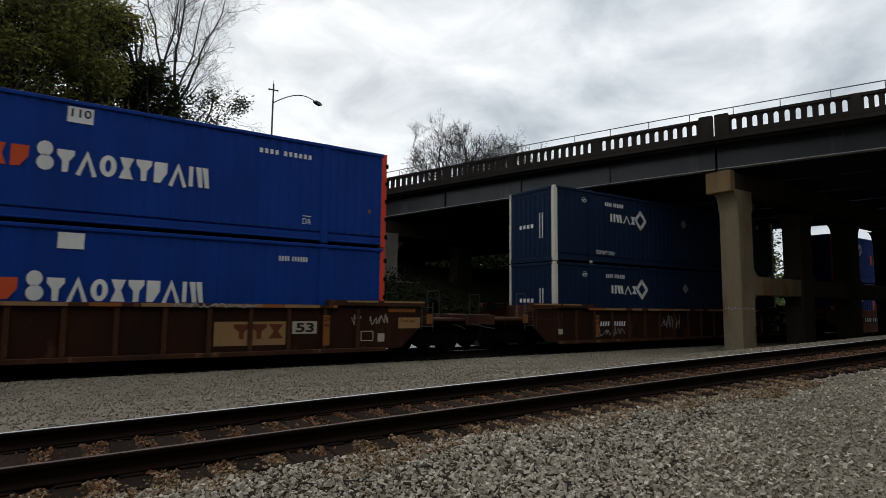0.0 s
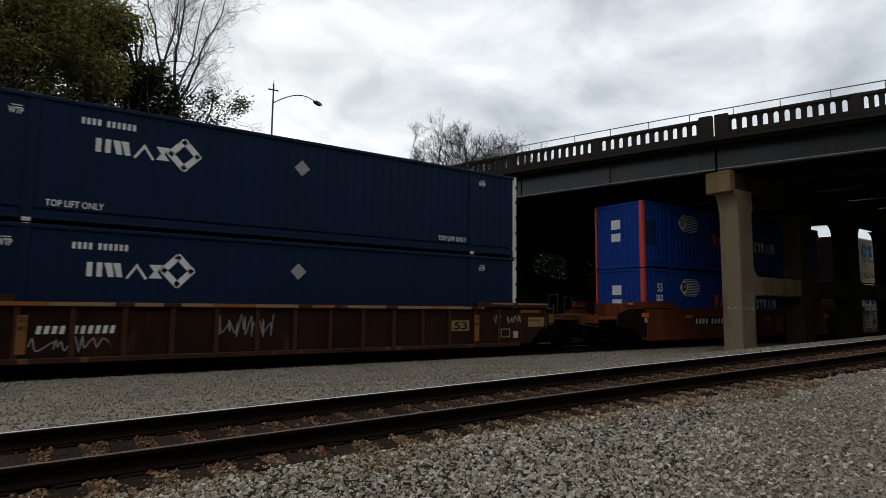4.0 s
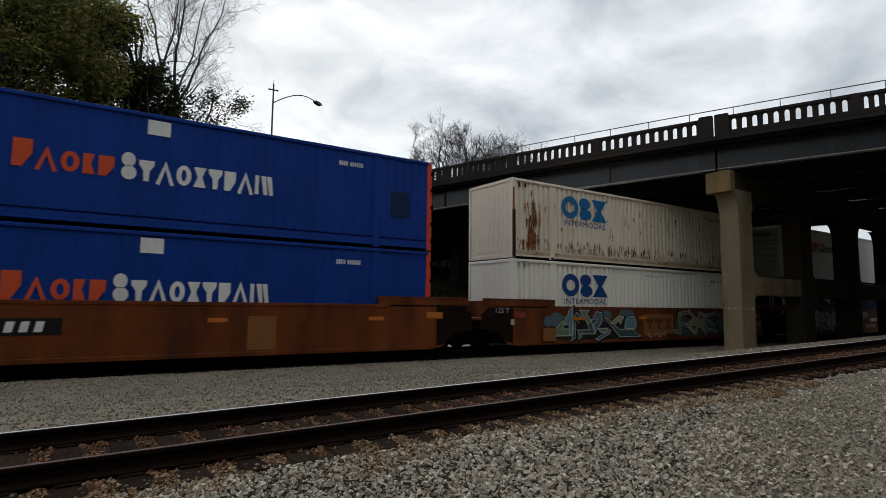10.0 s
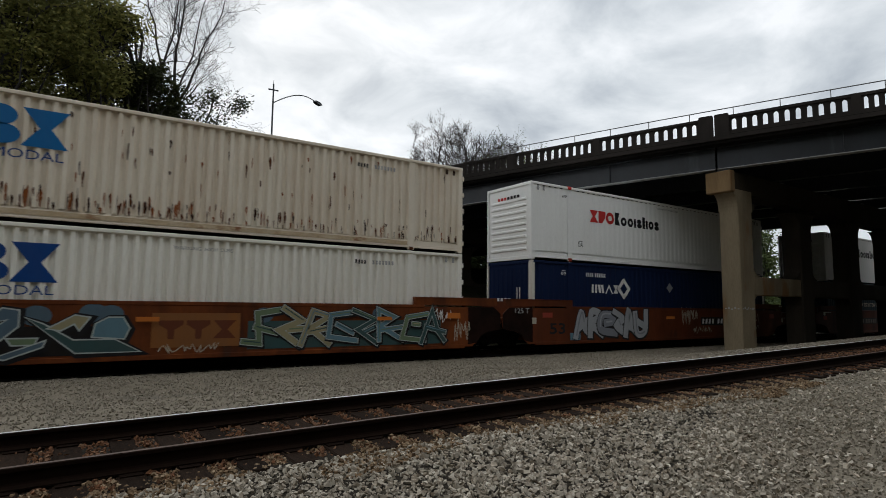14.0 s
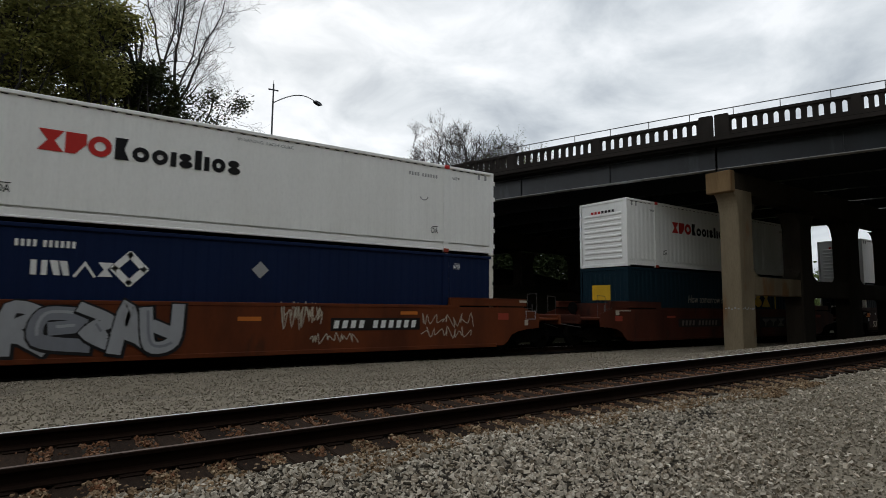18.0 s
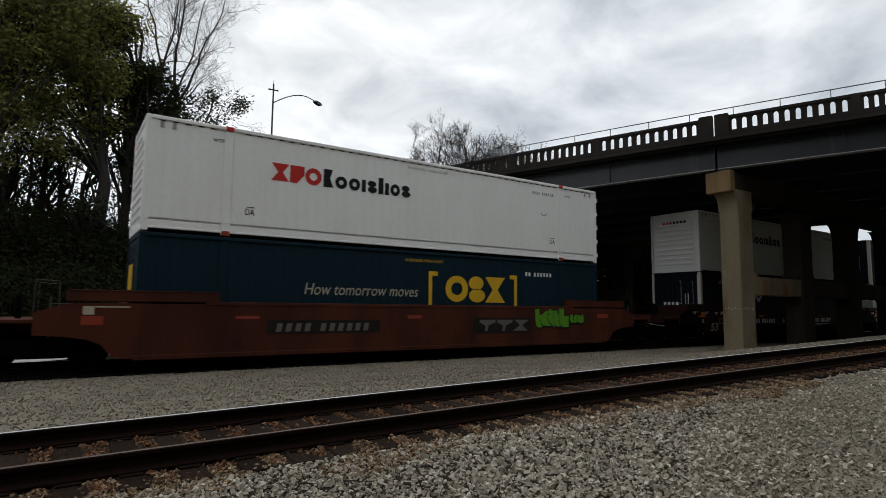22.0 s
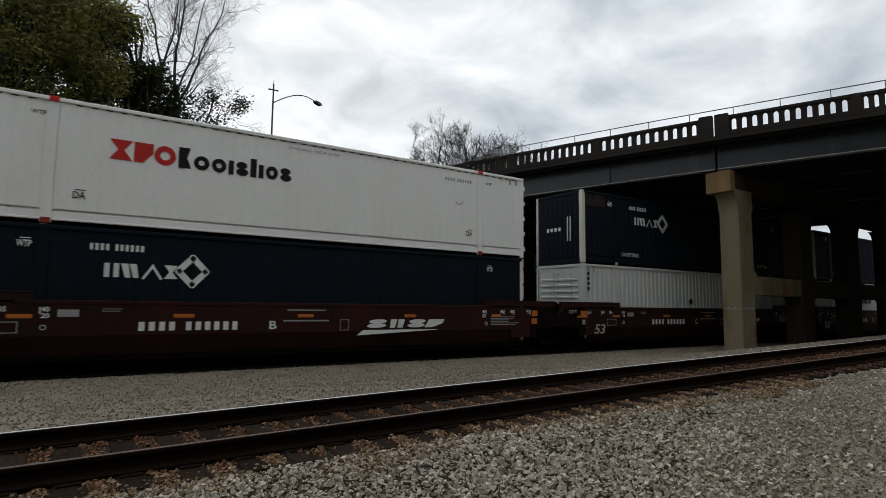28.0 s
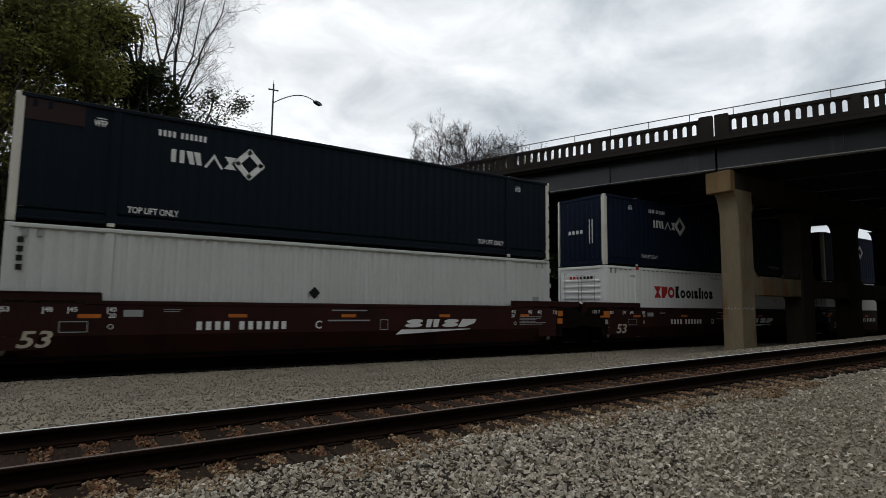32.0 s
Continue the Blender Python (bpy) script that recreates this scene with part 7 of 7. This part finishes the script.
def build_trees():
    rng = random.Random(11)
    dark = "dense dark olive-green broadleaf tree on the bank"
    # tall broadleaf trees over the train, in separate clumps
    build_leafy_tree(1.3, 31, dark, 1, [(0, 0, 0), (-0.1, 0, 1.6), (0.05, 0, 3.2), (-0.25, 0, 4.8), (-0.5, 0, 6.5), (-0.7, 0, 9), (-0.6, 0, 12)],
                     [(-1.0, 0, 6.2, 1.9, 1.6, 1.0, 16), (-1.2, 0.2, 8.4, 2.2, 1.8, 1.6, 42), (-0.2, 0, 8.0, 1.0, 1.6, 1.6, 12), (-1.0, 0.3, 11.2, 2.4, 1.8, 2.2, 48), (-2.7, 0, 6.6, 1.3, 1.0, 1.5, 22), (-1.6, 0.2, 4.6, 1.4, 1.0, 0.8, 6)],
                     LEAF_DARK, 118, 0.105, r=0.30, cl=0.40)
    build_leafy_tree(-3.2, 30, dark, 2, [(0, 0, 0), (0.1, 0, 2), (0.0, 0, 4), (0.3, 0, 6.5), (0.5, 0, 9), (0.5, 0, 12)],
                     [(0.6, 0, 6.0, 2.0, 1.6, 1.2, 18), (0.4, 0, 8.0, 2.4, 1.8, 1.8, 40), (0.8, 0, 10.8, 2.9, 1.8, 2.2, 66), (2.6, 0, 9.4, 1.6, 1.4, 1.8, 32), (0.2, 0, 4.4, 1.3, 1.0, 1.0, 7), (1.6, 0, 13.2, 3.0, 1.6, 1.4, 24)],
                     LEAF_DARK, 118, 0.105, r=0.36, cl=0.40)
    build_leafy_tree(2.3, 32, "evergreen with glossy dark leaves on the bank", 3, [(0, 0, 0), (0.05, 0, 2), (-0.1, 0, 4), (0.1, 0, 6), (0.2, 0, 9), (0.3, 0, 11)],
                     [(-0.9, 0, 11.0, 1.0, 1.2, 1.5, 26), (0.7, 0, 8.8, 1.2, 1.1, 1.2, 28), (-0.3, 0, 8.3, 1.3, 1.1, 1.3, 30), (0.7, 0, 6.8, 1.5, 1.1, 1.0, 24), (1.8, 0, 8.1, 0.8, 1.0, 0.8, 9), (1.8, 0, 6.0, 0.8, 1.0, 0.7, 8), (-0.9, 0, 6.1, 1.2, 1.0, 0.9, 14), (0.5, 0, 4.7, 1.5, 0.9, 0.7, 12)], LEAF_EVERGREEN, 80, 0.11, r=0.17, cl=0.30)
    build_leafy_tree(4.4, 32, "evergreen with glossy dark leaves on the bank", 4, [(0, 0, 0), (0.05, 0, 2), (-0.1, 0, 4), (0.0, 0, 6), (0.1, 0, 8)],
                     [(-0.4, 0, 7.0, 0.7, 0.8, 0.9, 7), (-0.5, 0, 5.6, 0.8, 0.8, 0.7, 6), (-0.6, 0, 4.0, 0.9, 0.8, 0.6, 5)], LEAF_EVERGREEN, 70, 0.10, r=0.12, cl=0.28)
    # low leafy trees that close the gaps between the trunks
    for i, (x, y, blobs) in enumerate(((-1.2, 33, [(0, 0, 2.9, 1.5, 0.8, 1.0, 22), (0.5, 0, 4.6, 1.6, 0.8, 0.8, 20)]), (0.5, 34, [(0, 0, 2.3, 1.3, 0.8, 1.0, 16), (0.6, 0, 4.2, 1.6, 0.8, 1.0, 20)]),
                                       (2.3, 33, [(0, 0, 2.6, 1.2, 0.8, 1.2, 17), (0.2, 0, 4.6, 1.3, 0.8, 1.0, 22)]), (-3.9, 32, [(0.3, 0, 2.2, 1.5, 0.8, 1.2, 20), (0.6, 0, 4.2, 1.5, 0.8, 1.2, 26)]), (-2.4, 33, [(0.2, 0, 3.2, 1.3, 0.8, 1.3, 36), (0.4, 0, 5.0, 1.3, 0.8, 0.9, 26)]), (-0.3, 34, [(0.0, 0, 1.6, 1.6, 0.8, 0.8, 26), (-0.4, 0, 3.6, 1.2, 0.8, 0.8, 22)]),
                                       (4.6, 33.5, [(0, 0, 2.5, 1.0, 0.8, 1.0, 12), (-0.4, 0, 4.0, 1.0, 0.8, 0.8, 10)]))):
        build_leafy_tree(x, y, "low tree with lacy dark foliage on the bank", 60 + i, [(0, 0, 0), (rng.uniform(-0.2, 0.2), 0, 1.5), (rng.uniform(-0.3, 0.4), 0, 3.2), (rng.uniform(-0.2, 0.6), 0, 5.0)], blobs, LEAF_EVERGREEN, 30, 0.085, r=0.085, cl=0.36)
    # leaning thin trunks with crooked twigs
    for i, (x, y, pts) in enumerate(((4.0, 31.0, [(0, 0), (-0.05, 2), (0.05, 4), (0.0, 7)]), (4.3, 31.5, [(0, 0), (0.2, 2), (0.3, 4.5), (0.5, 7)]), (-0.3, 33, [(0, 0), (0.05, 2), (-0.1, 4), (0.2, 6)]),
                                     (2.6, 33, [(0, 0), (0.5, 2), (1.1, 4), (1.3, 5.5)]), (-1.7, 32.5, [(0, 0), (0.15, 2.2), (0.1, 4), (0.4, 5.5)]), (3.3, 32, [(0, 0), (-0.3, 2), (-0.2, 4), (-0.5, 6)]))):
        build_forked_tree(x, y, "thin dark trunk with crooked twigs on the bank", 40 + i, [(1.0, pts)], 0.1, BARK, 1.3, LEAF_EVERGREEN, 5, 0.08, depth=3, gap=0.55)
    # tall bare tree before the sky
    build_forked_tree(4.3, 34, "tall bare tree with curving limbs and fine twigs", 6,
                      [(1.0, [(0, 0), (0.1, 3.5), (0.3, 6.6), (0.26, 7.9), (0.13, 10.3), (0.37, 12.9), (0.5, 15.4)]), (0.75, [(0.2, 5.0), (-0.3, 6.6), (-0.5, 8.0), (-0.6, 10.7), (-1.0, 12.7), (-1.5, 14.6)]),
                       (0.5, [(-0.5, 9.3), (-0.42, 10.9), (0.05, 13.4), (0.2, 15.2)]), (0.6, [(0.28, 7.5), (0.45, 8.7), (1.15, 10.6), (1.47, 11.9), (2.17, 13.6), (2.6, 15.4)]),
                       (0.4, [(0.3, 7.7), (0.75, 8.6), (1.4, 9.0), (2.1, 9.9)]), (0.4, [(0.25, 9.0), (1.0, 11.4), (1.3, 13.8), (1.7, 15.5)])],
                      0.15, BARK_DARK, 1.8, depth=4, gap=0.85, least=0.0055)
    # sparse leafy tree that leans over
    build_forked_tree(3.4, 32.5, "young tree with sparse dark leaves leaning over the bank", 7,
                      [(1.0, [(0, 0), (0.3, 2.4), (0.9, 4.0), (1.7, 5.2), (2.4, 6.9), (2.9, 8.9)]), (0.6, [(0.9, 4.0), (1.9, 4.3), (2.9, 4.6), (3.8, 5.2)]), (0.6, [(1.7, 5.2), (2.5, 6.4), (3.1, 7.5), (3.4, 8.5)]), (0.5, [(0.4, 2.6), (1.2, 3.4), (2.0, 3.6)])],
                      0.1, BARK, 1.2, LEAF_EVERGREEN, 3, 0.09, depth=3, gap=0.7, radius=0.2)
    # bushes in front of the bridge's end
    for i, (x, y, rr) in enumerate(((5.0, 29.0, 1.0), (6.3, 29.3, 1.2), (7.6, 29.6, 1.0))):
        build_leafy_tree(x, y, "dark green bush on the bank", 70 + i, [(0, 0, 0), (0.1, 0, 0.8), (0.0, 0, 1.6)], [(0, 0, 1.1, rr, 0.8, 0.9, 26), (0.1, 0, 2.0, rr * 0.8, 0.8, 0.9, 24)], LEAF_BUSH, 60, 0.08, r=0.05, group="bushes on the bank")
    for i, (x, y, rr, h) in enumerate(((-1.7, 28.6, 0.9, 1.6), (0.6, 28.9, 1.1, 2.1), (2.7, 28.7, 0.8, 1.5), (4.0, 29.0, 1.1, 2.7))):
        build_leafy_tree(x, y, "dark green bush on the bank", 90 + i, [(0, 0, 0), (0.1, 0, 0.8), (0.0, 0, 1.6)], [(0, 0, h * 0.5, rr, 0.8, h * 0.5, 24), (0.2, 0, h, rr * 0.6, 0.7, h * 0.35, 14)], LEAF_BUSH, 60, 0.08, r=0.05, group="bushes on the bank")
    for i, (x, y, h) in enumerate(((6.9, 30.5, 3.6), (7.8, 30.8, 4.0), (8.8, 30.6, 2.6), (5.9, 30.2, 3.0))):
        build_forked_tree(x, y, "brownish budding shrub on the bank", 80 + i, [(1.0, [(0, 0), (0.1, 1.2), (0.0, 2.4), (0.2, h)]), (0.7, [(0, 0.4), (-0.5, 1.5), (-0.7, h * 0.8)]), (0.7, [(0, 0.5), (0.5, 1.6), (0.8, h * 0.85)])],
                          0.05, BARK, 1.0, LEAF_BROWN, 3, 0.07, depth=3, gap=0.45, radius=0.20, group="bushes on the bank")
    # bare crowns beyond the bridge
    far = "bare tree with fine pale twigs beyond the bridge"
    grp = "bare trees beyond the bridge"
    for i, (x, y, h, lean) in enumerate(((31.0, 46, 16.0, -1.2), (33.6, 47, 17.8, 0.3), (36.4, 46, 17.4, 0.8), (39.0, 47, 16.6, 1.0), (41.0, 46, 15.6, 0.6))):
        build_forked_tree(x, y, far, 20 + i, [(1.0, [(0, 0), (0.1, 6), (0.2 * lean, 10), (0.5 * lean, h - 3), (lean, h)]), (0.75, [(0.1, 7.5), (-0.8, 10.2), (-1.6, h - 3.5), (-2.9, h - 1.4)]),
                                              (0.75, [(0.1, 8.2), (0.9, 10.6), (1.9, h - 3.0), (2.6, h - 0.6)]), (0.6, [(0.1, 9.5), (0.4, h - 3.5), (0.9, h - 1.6), (0.8, h)])], 0.24, BARK_DARK, 2.4, LEAF_BUD, 1, 0.05, group=grp, depth=4, gap=1.0, least=0.013, radius=0.2)
    build_bare_tree(42.0, 46, 18.6, 0.2, "tree with fresh green buds beyond the bridge", 25, [(-0.3, 0), (0.2, 0.1), (0.05, 0)], LEAF_FRESH, 4, 0.08, BARK_PALE, 4, 0.6, grp, rise=0.35, fork=0.4)
    for i, (x, y, h) in enumerate(((17.6, 58, 10.2), (20.0, 60, 11.2), (22.5, 58, 12.2), (25, 60, 12.0), (28, 60, 12.5))):
        build_bare_tree(x, y, h, 0.15, "small budding tree in the distance", 30 + i, [(-0.3, 0), (0.3, 0), (0, 0.2)], LEAF_FRESH if i == 2 else LEAF_BUD, 5, 0.09, BARK_PALE, 3, 0.6, grp, rise=0.3)
    # fresh green tree beyond the bridge, seen through the first portal
    build_leafy_tree(47.0, 24.5, "fresh green broadleaf tree beyond the bridge", 50, [(0, 0, 0), (0.1, 0, 2.5), (0.0, 0, 5.0), (0.2, 0, 8.0)],
                     [(-0.3, 0, 3.6, 1.8, 1.5, 1.4, 26), (0.2, 0, 5.8, 2.2, 1.6, 1.6, 36), (-0.2, 0, 7.6, 1.7, 1.4, 1.0, 20)], LEAF_FRESH, 60, 0.13, r=0.16, cl=0.42, group="trees beyond the bridge")
    # undergrowth on the bank
    spots = []
    while len(spots) < 5600:
        x, y = rng.uniform(-10, 26), rng.uniform(21.0, 38)
        w = x + 0.48 * (y - 12.3) - 20.9
        if -0.6 < w < 23 and y < 52 and (y > 24.5 or w > 1.5):
            continue
        top = 2.1 * (0.55 + 0.6 * noise.noise(Vector((x * 0.35, y * 0.35, 7))))
        spots.append((Vector((x, y, ground_z(x, y) + rng.random() ** 0.7 * max(0.4, top))), None))
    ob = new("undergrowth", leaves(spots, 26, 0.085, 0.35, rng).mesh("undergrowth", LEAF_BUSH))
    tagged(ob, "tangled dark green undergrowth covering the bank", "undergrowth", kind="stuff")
    # woods on the far side of the bridge
    spots = []
    while len(spots) < 5000:
        x, y = rng.uniform(40, 150), rng.uniform(24, 64)
        if x + 0.48 * (y - 12.3) - 20.9 < 24:
            continue
        spots.append((Vector((x, y, ground_z(x, y) + rng.random() * (5.5 + 3.5 * noise.noise(Vector((x * 0.1, y * 0.1, 1)))))), None))
    near = []
    while len(near) < 3800:
        x, y = rng.uniform(28, 62), rng.uniform(26, 58)
        w = x + 0.48 * (y - 12.3) - 20.9
        if w < 24 or x > 1.62 * y:
            continue
        near.append((Vector((x, y, ground_z(x, y) + rng.random() ** 0.7 * 11.0)), None))
    while len(near) < 5400:
        near.append((Vector((rng.uniform(33, 54), rng.uniform(26.5, 33), rng.uniform(0.5, 10.5))), None))
        if near[-1][0].x + 0.48 * (near[-1][0].y - 12.3) - 20.9 < 24:
            near.pop()
    while len(near) < 6300:
        p = Vector((rng.uniform(20, 44), rng.uniform(49, 58), rng.uniform(2.0, 8.6)))
        if p.x + 0.48 * (p.y - 12.3) - 20.9 > 24:
            near.append((p, None))
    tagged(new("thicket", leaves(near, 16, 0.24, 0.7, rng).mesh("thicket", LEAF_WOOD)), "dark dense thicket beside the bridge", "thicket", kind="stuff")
    ob = new("far_woods", leaves(spots, 8, 0.3, 0.8, rng).mesh("far_woods", LEAF_FRESH))
    tagged(ob, "distant green woods beyond the bridge", "woods", kind="stuff")


build_trees()

def motions():
    """The train rolls past at a steady pace."""
    for ob, xi, y, z in MOVERS:
        walk(ob, [(t, pose(xi - s, y, z)) for t, s in V_ROWS])
    n = 260
    for ob, ax in WHEELS:
        walk(ob, [(32.0 * i / n, pose(ax, 0, 0.46, 0, -math.degrees((run(32.0 * i / n) - run(0)) / 0.46), 0)) for i in range(n + 1)])


motions()
